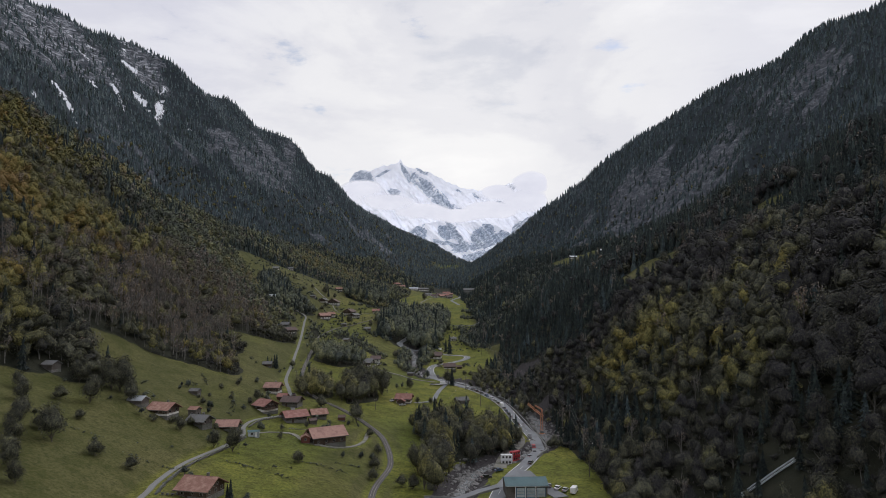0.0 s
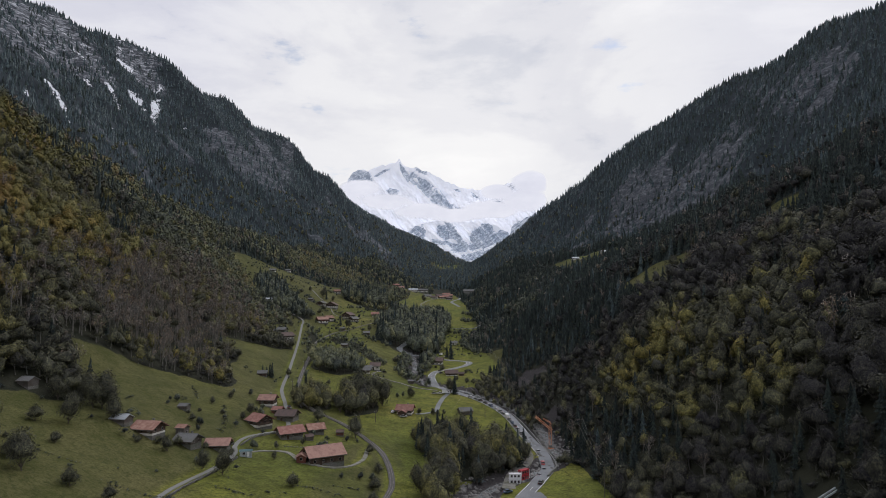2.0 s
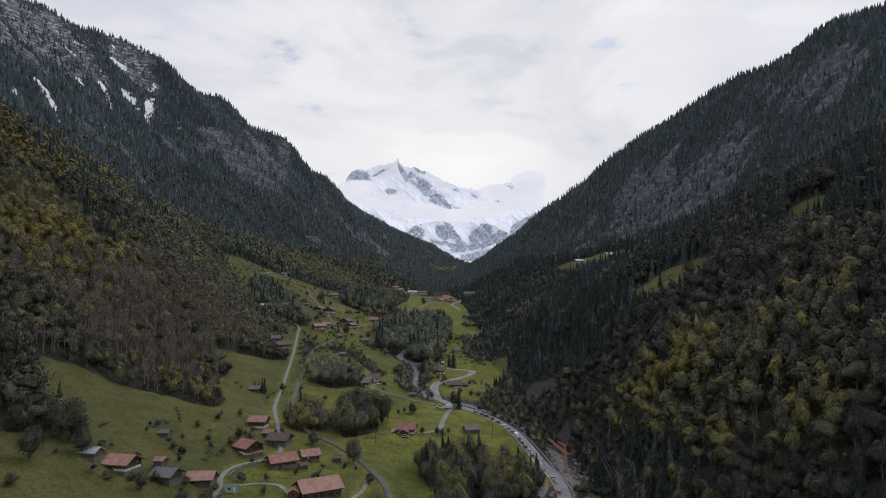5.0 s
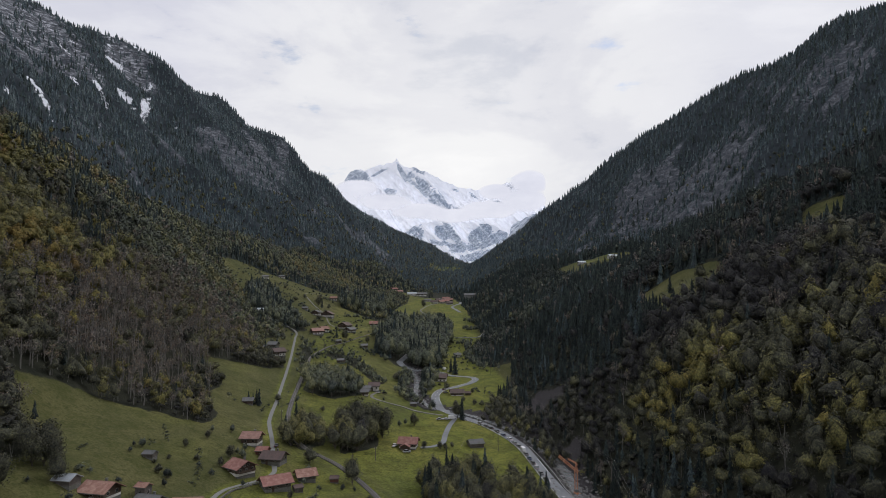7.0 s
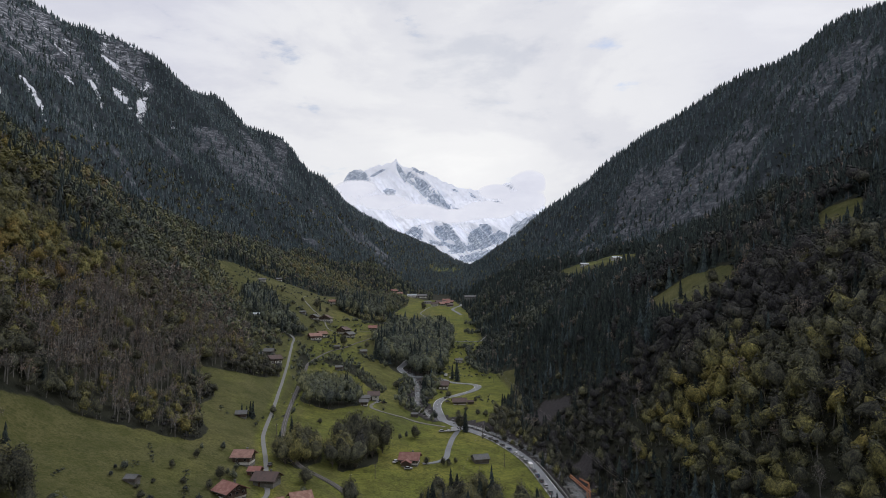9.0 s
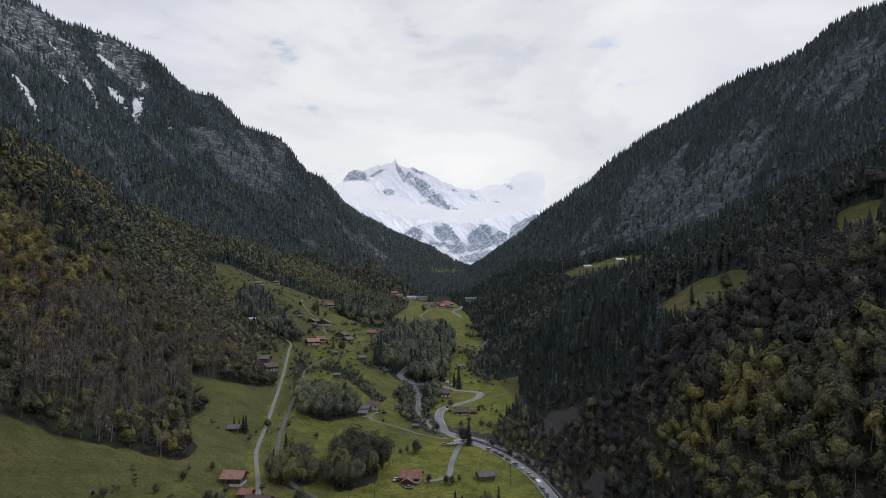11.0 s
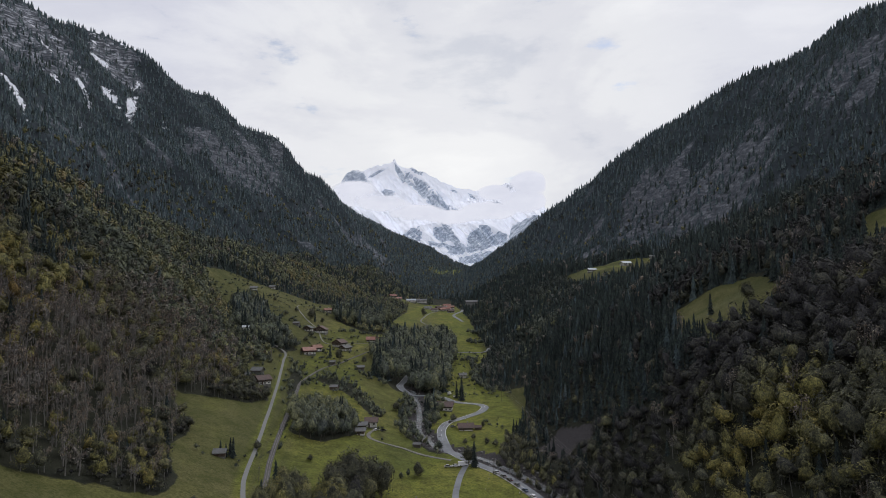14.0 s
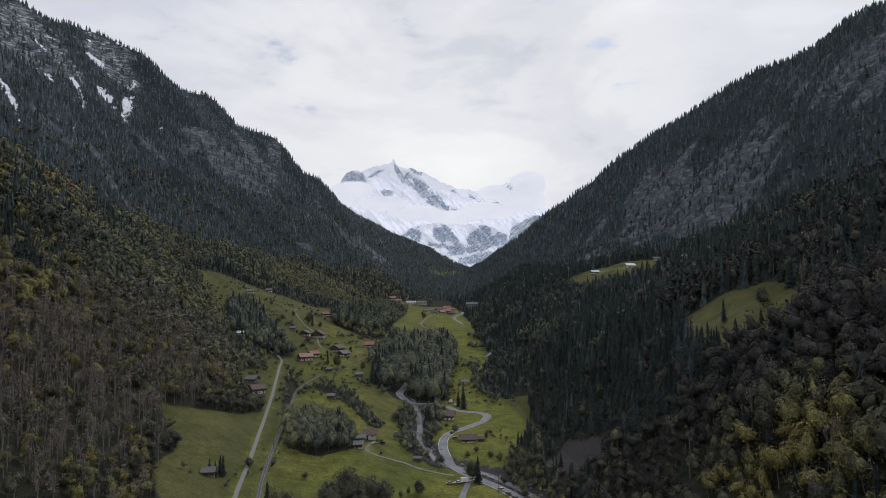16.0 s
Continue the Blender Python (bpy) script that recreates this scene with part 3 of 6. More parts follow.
def rock_mask(x, y):
    """Where the far walls are bare."""
    wild = on_grid(LAND_WILD, x, y)
    z = ground(x, y)
    big, streak = layers(x / 120, y / 140, 4, 61), layers(x / 50, y / 24, 4, 67)
    bare = 0.55 * big + 0.45 * streak
    bias = np.where(x < 0, -0.09 + 0.12 * np.clip((z - 420) / 180, 0, 1), -0.05)
    for cx, cy, rx, ry, strength in CRAGS:
        bias = bias + strength * np.exp(-((x - cx) / rx) ** 2 - ((y - cy) / ry) ** 2)
    rim = np.max([np.exp(-((x - np.interp(y, ROW_Y, line)) / 30) ** 2) for line in CRESTS], 0)
    return np.clip(wild - 0.9, 0, 1) * np.clip((bare - 0.50 + bias) * 7, 0, 1) * (1 - 0.9 * rim)


# snow lying in the chutes of the west wall: middle lines in the plan, and widths
CHUTES = []
CHUTES.append((7, [(-692, 1094), (-680, 1095), (-667, 1092), (-659, 1094)]))
CHUTES.append((4, [(-659, 1094), (-643, 1077), (-616, 1045)]))
CHUTES.append((9, [(-861, 1454), (-824, 1411), (-806, 1402)]))
CHUTES.append((5, [(-869, 1477), (-857, 1486)]))
CHUTES.append((5, [(-910, 1476), (-889, 1461), (-880, 1462)]))
CHUTES.append((4, [(-757, 1271), (-735, 1265)]))
CHUTES.append((5, [(-757, 1333), (-746, 1334)]))
CHUTES.append((8, [(-744, 1386), (-736, 1387), (-725, 1381), (-701, 1358)]))
CHUTES.append((6, [(-701, 1358), (-656, 1274), (-637, 1218)]))
CHUTES.append((10, [(-812, 1565), (-803, 1572), (-791, 1579)]))
CHUTES.append((6, [(-842, 1622), (-824, 1589), (-814, 1564)]))
CHUTES.append((5, [(-859, 1587), (-838, 1564)]))
CHUTES.append((5, [(-812, 1492), (-805, 1486)]))
CHUTES.append((12, [(-731, 1461), (-714, 1452), (-706, 1447)]))
CHUTES.append((9, [(-709, 1452), (-699, 1451), (-683, 1441)]))
CHUTES.append((9, [(-733, 1621), (-727, 1600), (-680, 1489)]))
CHUTES.append((13, [(-678, 1482), (-673, 1463), (-664, 1439)]))
CHUTES.append((6, [(-751, 1595), (-742, 1598), (-731, 1588)]))
CHUTES.append((6, [(-796, 1653), (-781, 1651)]))
CHUTES.append((5, [(-776, 1618), (-766, 1611)]))
CHUTES.append((4, [(-721, 1646), (-715, 1649)]))
CHUTES.append((4, [(-704, 1655), (-698, 1646)]))
CHUTES.append((3, [(-651, 1586), (-645, 1575)]))
CHUTES.append((4, [(-663, 1221), (-627, 1162)]))
CHUTES.append((4, [(-674, 1269), (-665, 1260)]))
CHUTES.append((5, [(-809, 1622), (-797, 1614)]))
CHUTES.append((4, [(-763, 1627), (-756, 1626)]))
CHUTES.append((5, [(-685, 1033), (-674, 1021)]))
CHUTES.append((4, [(-836, 1293), (-765, 1195)]))
CHUTES.append((4, [(-664, 1439), (-634, 1386)]))
CHUTES.append((5, [(-712, 1469), (-703, 1459)]))
CHUTES = [(w, smooth_line(p, 6.0)) for w, p in CHUTES]


def snow_mask(x, y):
    x, y = np.asarray(x, float), np.asarray(y, float)
    wave = 0.1 + 1.7 * layers(x / 34, y / 26, 3, 87)
    best = np.zeros(x.size)
    for w, line in CHUTES:
        best = np.maximum(best, np.clip(1.25 - off_line(line, x, y) / (w * 0.68 * wave.ravel()), 0, 1))
    return best.reshape(x.shape)


def build_ground():
    x, y = LAND_X, LAND_Y
    meadow = is_meadow(x, y).astype(float)
    scree = in_any(SCREES, x, y).astype(float)
    bed = off_line(RIVER, x, y).reshape(x.shape) < 9
    scree = np.maximum(scree, bed)
    for _ in range(1):
        meadow[1:-1, 1:-1] = (meadow[:-2, 1:-1] + meadow[2:, 1:-1] + meadow[1:-1, :-2] + meadow[1:-1, 2:] + 2 * meadow[1:-1, 1:-1]) / 6
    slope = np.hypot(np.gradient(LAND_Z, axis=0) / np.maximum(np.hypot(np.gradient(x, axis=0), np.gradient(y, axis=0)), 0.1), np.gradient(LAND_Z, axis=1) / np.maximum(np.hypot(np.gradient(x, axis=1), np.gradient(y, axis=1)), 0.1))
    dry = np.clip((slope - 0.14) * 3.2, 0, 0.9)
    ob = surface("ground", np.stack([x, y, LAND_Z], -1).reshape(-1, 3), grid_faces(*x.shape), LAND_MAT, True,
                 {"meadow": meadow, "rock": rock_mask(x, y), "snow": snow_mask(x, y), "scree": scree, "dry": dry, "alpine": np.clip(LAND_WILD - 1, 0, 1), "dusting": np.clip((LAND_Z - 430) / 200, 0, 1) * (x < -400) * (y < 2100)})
    tagged(ob, "alpine valley ground of green meadows, forest floor and grey rock walls", "ground", kind="structure")


build_ground()


def strip(name, line, width, lift, material, label, drop=1.2, shift=0.0, category="road"):
    """A band along a line, flat across, with sides that go into the ground."""
    way = np.gradient(line, axis=0)
    way /= np.linalg.norm(way, axis=1, keepdims=True) + 1e-9
    side = np.stack([way[:, 1], -way[:, 0]], -1)
    mid = line + side * shift
    a, b = mid - side * width / 2, mid + side * width / 2
    z = np.max([ground(p[:, 0], p[:, 1]) for p in (a, mid, b)], 0)
    for _ in range(4):
        z[1:-1] = np.maximum(z[1:-1], (z[:-2] + z[2:]) / 2)
        z[1:-1] = (z[:-2] + 2 * z[1:-1] + z[2:]) / 4
    z = z + lift
    n = len(line)
    rows = [np.column_stack([a, z - drop]), np.column_stack([a, z]), np.column_stack([b, z]), np.column_stack([b, z - drop])]
    verts = np.stack(rows, 1).reshape(-1, 3)
    ob = surface(name, verts, grid_faces(n, 4), material)
    return tagged(ob, label, category, kind="structure"), z, a, b

# ---------------------------------------------------------------- roads
def build_roads():
    looks = {
        "main_road": (ASPHALT, "grey asphalt valley road with white lines"), "upper_road": (ASPHALT, "grey asphalt road above the river wood"), "far_road": (ASPHALT, "grey asphalt road below the far village"),
        "village_lane": (CONCRETE, "pale narrow lane between the farmhouses"), "farm_road": (ASPHALT, "pale asphalt drive to the red-roofed farm"),
        "farm_track": (TRACK, "narrow gravel track across the meadow"), "house_lane": (TRACK, "gravel lane round the big farmhouse"),
        "upper_lane": (CONCRETE, "pale lane on the upper terrace"), "hill_lane": (CONCRETE, "pale winding lane up to the far village"),
        "orchard_lane": (TRACK, "gravel lane between hillside houses"), "railway": (BALLAST, "ballast bed of the single-track railway"),
        "yard_road": (ASPHALT, "asphalt road to the river bridge"), "car_park_drive": (ASPHALT, "asphalt drive beside the workshop"),
    }
    for n, (name, (width, line)) in enumerate(PATHS.items()):
        material, label = looks[name]
        strip(name, line, width, 0.16 + 0.012 * n, material, label, category="railway" if name == "railway" else "road")
        if name in ("main_road", "upper_road"):
            for shift in (-width / 2 + 0.35, width / 2 - 0.35):
                strip("road_line", line, 0.22, 0.19 + 0.012 * n, MARKING, "white edge line on the asphalt", 0.01, shift, "road marking")
            for k in range(3, len(line) - 3, 6):
                strip("road_dash", line[k:k + 3], 0.2, 0.20 + 0.012 * n, MARKING, "white dash on the asphalt", 0.01, 0.0, "road marking")
        if name == "railway":
            for shift in (-0.55, 0.55):
                strip("rail", line, 0.09, 0.52, STEEL, "steel rail of the railway", 0.16, shift, "rail")

# ---------------------------------------------------------------- trees as shapes: corners, faces, and which faces are wood
RNG = np.random.default_rng(7)


def ball(radius, flat=1.0):
    """A coarse closed lump of 20 faces."""
    g = (1 + 5**0.5) / 2
    v = np.array([(-1, g, 0), (1, g, 0), (-1, -g, 0), (1, -g, 0), (0, -1, g), (0, 1, g), (0, -1, -g), (0, 1, -g), (g, 0, -1), (g, 0, 1), (-g, 0, -1), (-g, 0, 1)]) / (1 + g * g) ** 0.5
    f = [(0, 11, 5), (0, 5, 1), (0, 1, 7), (0, 7, 10), (0, 10, 11), (1, 5, 9), (5, 11, 4), (11, 10, 2), (10, 7, 6), (7, 1, 8), (3, 9, 4), (3, 4, 2), (3, 2, 6), (3, 6, 8), (3, 8, 9),
         (4, 9, 5), (2, 4, 11), (6, 2, 10), (8, 6, 7), (9, 8, 1)]
    return v * radius * (1, 1, flat), np.array(f)


def joined(shapes):
    verts, faces, n = [], [], 0
    for v, f in shapes:
        verts.append(v)
        faces.append(np.asarray(f) + n)
        n += len(v)
    return np.vstack(verts), np.vstack(faces)


def stem(height, thick, lean=(0.0, 0.0), sides=5, bottom=0.0):
    a = np.arange(sides) * 2 * np.pi / sides
    ring = np.stack([np.cos(a), np.sin(a), 0 * a], -1)
    low, high = ring * thick + (0, 0, bottom), ring * thick * 0.45 + (lean[0], lean[1], bottom + height)
    k = np.arange(sides)
    m = (k + 1) % sides
    return np.vstack([low, high]), np.vstack([np.stack([k, m, m + sides], -1), np.stack([k, m + sides, k + sides], -1)])


def limb(start, end, thick, sides=4):
    start, end = np.array(start, float), np.array(end, float)
    way = (end - start) / np.linalg.norm(end - start)
    u = np.cross(way, (0.3, 0.9, 0.1))
    u /= np.linalg.norm(u)
    w = np.cross(way, u)
    a = np.arange(sides) * 2 * np.pi / sides
    ring = np.cos(a)[:, None] * u + np.sin(a)[:, None] * w
    k = np.arange(sides)
    m = (k + 1) % sides
    return np.vstack([start + ring * thick, end + ring * thick * 0.35]), np.vstack([np.stack([k, m, m + sides], -1), np.stack([k, m + sides, k + sides], -1)])


def leaf_cards(at, face, count, size, rng, heart):
    """Small bent leaf sprays at places, each with the way it faces."""
    face = face / np.linalg.norm(face, axis=1, keepdims=True)
    u = at - heart + (0, 0, 0.15)
    u = u / np.linalg.norm(u, axis=1, keepdims=True) + rng.normal(size=(count, 3)) * 0.5
    u -= face * (u * face).sum(1, keepdims=True)
    u /= np.linalg.norm(u, axis=1, keepdims=True)
    w = np.cross(face, u)
    s = (size * rng.uniform(0.6, 1.35, count))[:, None]
    v = np.stack([at - u * s * 0.8 - w * s * 0.40, at - u * s * 0.55 + w * s * 0.48, at + u * s * 1.1 - face * s * 0.25], 1).reshape(-1, 3)
    k = np.arange(count) * 3
    return v, np.stack([k, k + 1, k + 2], -1)


def finer(v, f):
    """Each face of a round lump cut in four."""
    r = np.linalg.norm(v, axis=1).mean()
    mids = [(v[f[:, i]] + v[f[:, (i + 1) % 3]]) / 2 for i in range(3)]
    corners = np.stack([v[f[:, 0]], v[f[:, 1]], v[f[:, 2]]], 0)
    tri = np.concatenate([np.stack([corners[0], mids[0], mids[2]], 1), np.stack([mids[0], corners[1], mids[1]], 1), np.stack([mids[2], mids[1], corners[2]], 1), np.stack([mids[0], mids[1], mids[2]], 1)]).reshape(-1, 3)
    tri = tri / np.linalg.norm(tri, axis=1, keepdims=True) * r
    at, index = np.unique(tri.round(5), axis=0, return_inverse=True)
    return at, index.reshape(-1, 3)


def kernel(radius, flat=1.0):
    """A closed lump of eight faces."""
    v = np.array([(1, 0, 0), (0, 1, 0), (-1, 0, 0), (0, -1, 0), (0, 0, 1), (0, 0, -1)]) * radius * (1, 1, flat)
    return v, np.array([(0, 1, 4), (1, 2, 4), (2, 3, 4), (3, 0, 4), (1, 0, 5), (2, 1, 5), (3, 2, 5), (0, 3, 5)])


def broadleaf(seed, cards, lumps, size, wide=0.36, low=0.30, sides=5, core=0.76):
    """A broad-leaved tree one metre high: wood (corners, faces) and an egg-shaped crown that swells into boughs, covered with sprays."""
    rng = np.random.default_rng(seed)
    half = (1 - low) / 2
    boughs = rng.normal(size=(lumps, 3)) * (1, 1, 0.9) + (0, 0, 0.25)
    boughs /= np.linalg.norm(boughs, axis=1, keepdims=True)
    reach = rng.uniform(0.80, 1.08, lumps)
    lean = rng.normal(size=2) * 0.05
    narrow = 0.80 if lumps > 9 else 0.70

    def skin(way):
        near = np.clip((way @ boughs.T - narrow) / (1 - narrow), 0, 1) ** 0.6 * reach
        k = near.argmax(1)
        return 0.50 + 0.50 * near.max(1), boughs[k]

    def shaped(way, r):
        p = way * r[:, None] * (wide, wide, half)
        belly = 1.06 - 0.42 * way[:, 2]
        return np.column_stack([p[:, 0] * belly + lean[0] * (way[:, 2] + 1), p[:, 1] * belly + lean[1] * (way[:, 2] + 1), p[:, 2] + low + half])

    way = rng.normal(size=(cards, 3)) + (0, 0, 0.20)
    way /= np.linalg.norm(way, axis=1, keepdims=True)
    r, bough = skin(way)
    face = way * (1 / wide, 1 / wide, 1 / half) * 0.30 + (way - bough) * 1.1 + (0, 0, 0.22) + rng.normal(size=(cards, 3)) * 0.30
    heart = np.array((0, 0, low + half * 0.6))
    crown = [leaf_cards(shaped(way, r * rng.uniform(0.78, 1.10, cards)), face, cards, size, rng, heart)]
    v, f = ball(1.0) if lumps > 4 else kernel(1.0)
    if lumps > 12:
        v, f = finer(v, f)
    way = v / np.linalg.norm(v, axis=1, keepdims=True)
    crown.append((shaped(way, skin(way)[0] * core), f))
    wood = [stem(low + half, 0.016 if sides > 3 else 0.013, tuple(lean), sides)]
    if sides > 3:
        for q in shaped(boughs, reach * 0.8)[:6]:
            wood.append(limb((0, 0, low * rng.uniform(0.75, 1.2)), q, 0.009, 3))
    return joined(wood), joined(crown)


def conifer(seed, tiers, spikes, wide=0.17, low=0.10, sides=5):
    """A spruce one metre high: hanging whorls of branches round a stem."""
    rng = np.random.default_rng(seed)
    crown = []
    for i in range(tiers):
        u = i / tiers
        top = low + (1 - low) * (1 - u) ** 1.0
        radius = wide * (0.10 + 0.95 * (u + 0.5 / tiers) ** 0.8)
        drop = (1 - low) / tiers * 1.55
        n = spikes * 2
        a = np.arange(n) * 2 * np.pi / n + rng.uniform(0, 6)
        r = np.where(np.arange(n) % 2, 0.55, 1.0) * radius * rng.uniform(0.72, 1.2, n)
        rim = np.stack([np.cos(a) * r, np.sin(a) * r, top - drop * np.where(np.arange(n) % 2, 0.75, 1.0) * rng.uniform(0.85, 1.1, n)], -1)
        k = np.arange(n)
        crown.append((np.vstack([rim, [[0, 0, min(1.0, top + 0.01)]]]), np.stack([k, (k + 1) % n, np.full(n, n)], -1)))
    return stem(0.6, 0.013, (0, 0), sides), joined(crown)


BROAD = [[broadleaf(10 + k, 460, 20, 0.030, 0.26 + 0.03 * (k % 3), (0.04, 0.14, 0.36)[k % 3]) for k in range(6)],
         [broadleaf(30 + k, 165, 12, 0.039, 0.26 + 0.03 * (k % 3), (0.03, 0.10, 0.30)[k % 3], 3) for k in range(6)],
         [broadleaf(50 + k, 40, 4, 0.085, 0.29, 0.04, 3) for k in range(6)]]


def bare_tree(seed, twigs, cards, size, sides=3):
    """A leafless upright tree: stem, steep limbs, a thin veil of twigs."""
    rng = np.random.default_rng(seed)
    wood = [stem(0.95, 0.019, tuple(rng.normal(size=2) * 0.03), sides + 1)]
    tips = []
    for k in range(twigs):
        low = rng.uniform(0.25, 0.7)
        a, out = rng.uniform(0, 6.28), rng.uniform(0.05, 0.16)
        tip = (math.cos(a) * out, math.sin(a) * out, min(1.0, low + rng.uniform(0.2, 0.4)))
        tips.append(tip)
        wood.append(limb((0, 0, low), tip, 0.007, sides))
    way = rng.normal(size=(cards, 3)) + (0, 0, 0.2)
    at = np.array(tips)[rng.integers(0, twigs, cards)] + way * 0.055
    return joined(wood), leaf_cards(at, way, cards, size, rng, np.array((0, 0, 0.3)))


BARE = [[bare_tree(70 + k, 11, 190, 0.022) for k in range(4)], [bare_tree(80 + k, 8, 130, 0.030) for k in range(4)], [bare_tree(90 + k, 3, 30, 0.075) for k in range(3)]]
FIR = [[conifer(110 + k, 9, 7) for k in range(4)], [conifer(120 + k, 6, 6, 0.20, 0.05, 3) for k in range(4)], [conifer(130 + k, 2, 4, 0.30, 0.0, 3) for k in range(4)]]
STAND = [[broadleaf(170 + k, 420, 18, 0.031, 0.29, 0.02 + 0.04 * (k % 3)) for k in range(5)], [broadleaf(180 + k, 150, 12, 0.040, 0.29, 0.02 + 0.04 * (k % 3), 3) for k in range(5)]]
BUSH = [broadleaf(150 + k, 56, 4, 0.080, 0.52, 0.0, 3) for k in range(4)]
for far_shapes in (BROAD[2], FIR[2]):
    far_shapes[:] = [(None, crown) for wood, crown in far_shapes]


class Wood:
    """Collects trees into one mesh of wood and one of leaves."""

    def __init__(self, leaves=LEAF):
        self.leaves = leaves
        self.parts = {"wood": [[], [], 0], "leaf": [[], [], [], 0], "needle": [[], [], [], 0]}

    def plant(self, shape, places, height, wide, turn, tint, kind="leaf"):
        """Many copies of one shape; places (n, 3), the rest (n,)."""
        n = len(places)
        if not n:
            return
        c, s = np.cos(turn), np.sin(turn)
        for key, mesh in (("wood", shape[0]), (kind, shape[1])):
            if mesh is None:
                continue
            v, f = mesh
            p = self.parts[key]
            x = (v[None, :, 0] * c[:, None] - v[None, :, 1] * s[:, None]) * (height * wide)[:, None] + places[:, 0, None]
            y = (v[None, :, 0] * s[:, None] + v[None, :, 1] * c[:, None]) * (height * wide)[:, None] + places[:, 1, None]
            z = v[None, :, 2] * height[:, None] + places[:, 2, None]
            p[0].append(np.stack([x, y, z], -1).reshape(-1, 3))
            p[1].append((f[None] + (np.arange(n) * len(v))[:, None, None] + p[-1]).reshape(-1, 3))
            if key != "wood":
                p[2].append(np.repeat(tint, len(v)))
            p[-1] += n * len(v)

    def build(self, name, label, wood_material=BARK):
        top = tagged(new(name), label, "forest", kind="stuff")
        for key, material in (("wood", wood_material), ("leaf", self.leaves), ("needle", NEEDLE)):
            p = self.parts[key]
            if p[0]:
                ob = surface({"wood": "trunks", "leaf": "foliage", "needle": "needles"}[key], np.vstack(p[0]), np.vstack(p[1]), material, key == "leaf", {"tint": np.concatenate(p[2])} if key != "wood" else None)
                ob.parent = top
                tagged(ob, kind="stuff")
        return top


def scatter(x0, x1, y0, y1, step, seed):
    rng = np.random.default_rng(seed)
    gx, gy = np.meshgrid(np.arange(x0, x1, step), np.arange(y0, y1, step))
    x = gx.ravel() + rng.uniform(-0.48, 0.48, gx.size) * step
    y = gy.ravel() + rng.uniform(-0.48, 0.48, gx.size) * step
    return x, y, rng


def free_of_lines(x, y, gap=2.0):
    ok = np.ones(len(x), bool)
    for w, line in PATHS.values():
        ok &= off_line(line, x, y) > w / 2 + gap
    return ok & (off_line(RIVER, x, y) > np.where((y > 402) & (y < 530), 2.0, np.where(y > 530, 3.6, 6.5)))


PIPE = [(90, 212), (100, 209), (106, 207.5), (112, 206)]
HOUSE_SPOTS = []      # (x, y, radius) kept free of trees
CLEARINGS = [(x + u, y - v, 3.6) for x, y in PIPE for u, v in ((0, 0), (-4, 7), (-7, 13))] + [(-47, 712, 8), (-48, 702, 9), (-45, 692, 9), (-38, 684, 8), (-46, 682, 8), (-30, 672, 7)]


def free_of_houses(x, y):
    ok = np.ones(len(x), bool)
    for hx, hy, r in HOUSE_SPOTS + CLEARINGS:
        ok &= np.hypot(x - hx, y - hy) > r
    return ok


def open_view(x, y, z):
    """Whether a tree top can be seen from the middle of the valley."""
    seen = np.zeros(len(x), bool)
    for ex, ey, ez in ((0, 0, 68), (-12, 100, 93)):
        ok = np.ones(len(x), bool)
        for u in np.linspace(0.15, 0.97, 22):
            px, py = ex + (x - ex) * u, ey + (y - ey) * u
            ok &= ez + (z - ez) * u > ground(px, py)
        seen |= ok
    return seen


# stand of beeches on the east slope
BEECHES = [(84, 390), (98, 430), (124, 445), (144, 428), (160, 396), (176, 366), (180, 326), (164, 284), (140, 256), (118, 262), (104, 296), (90, 350)]


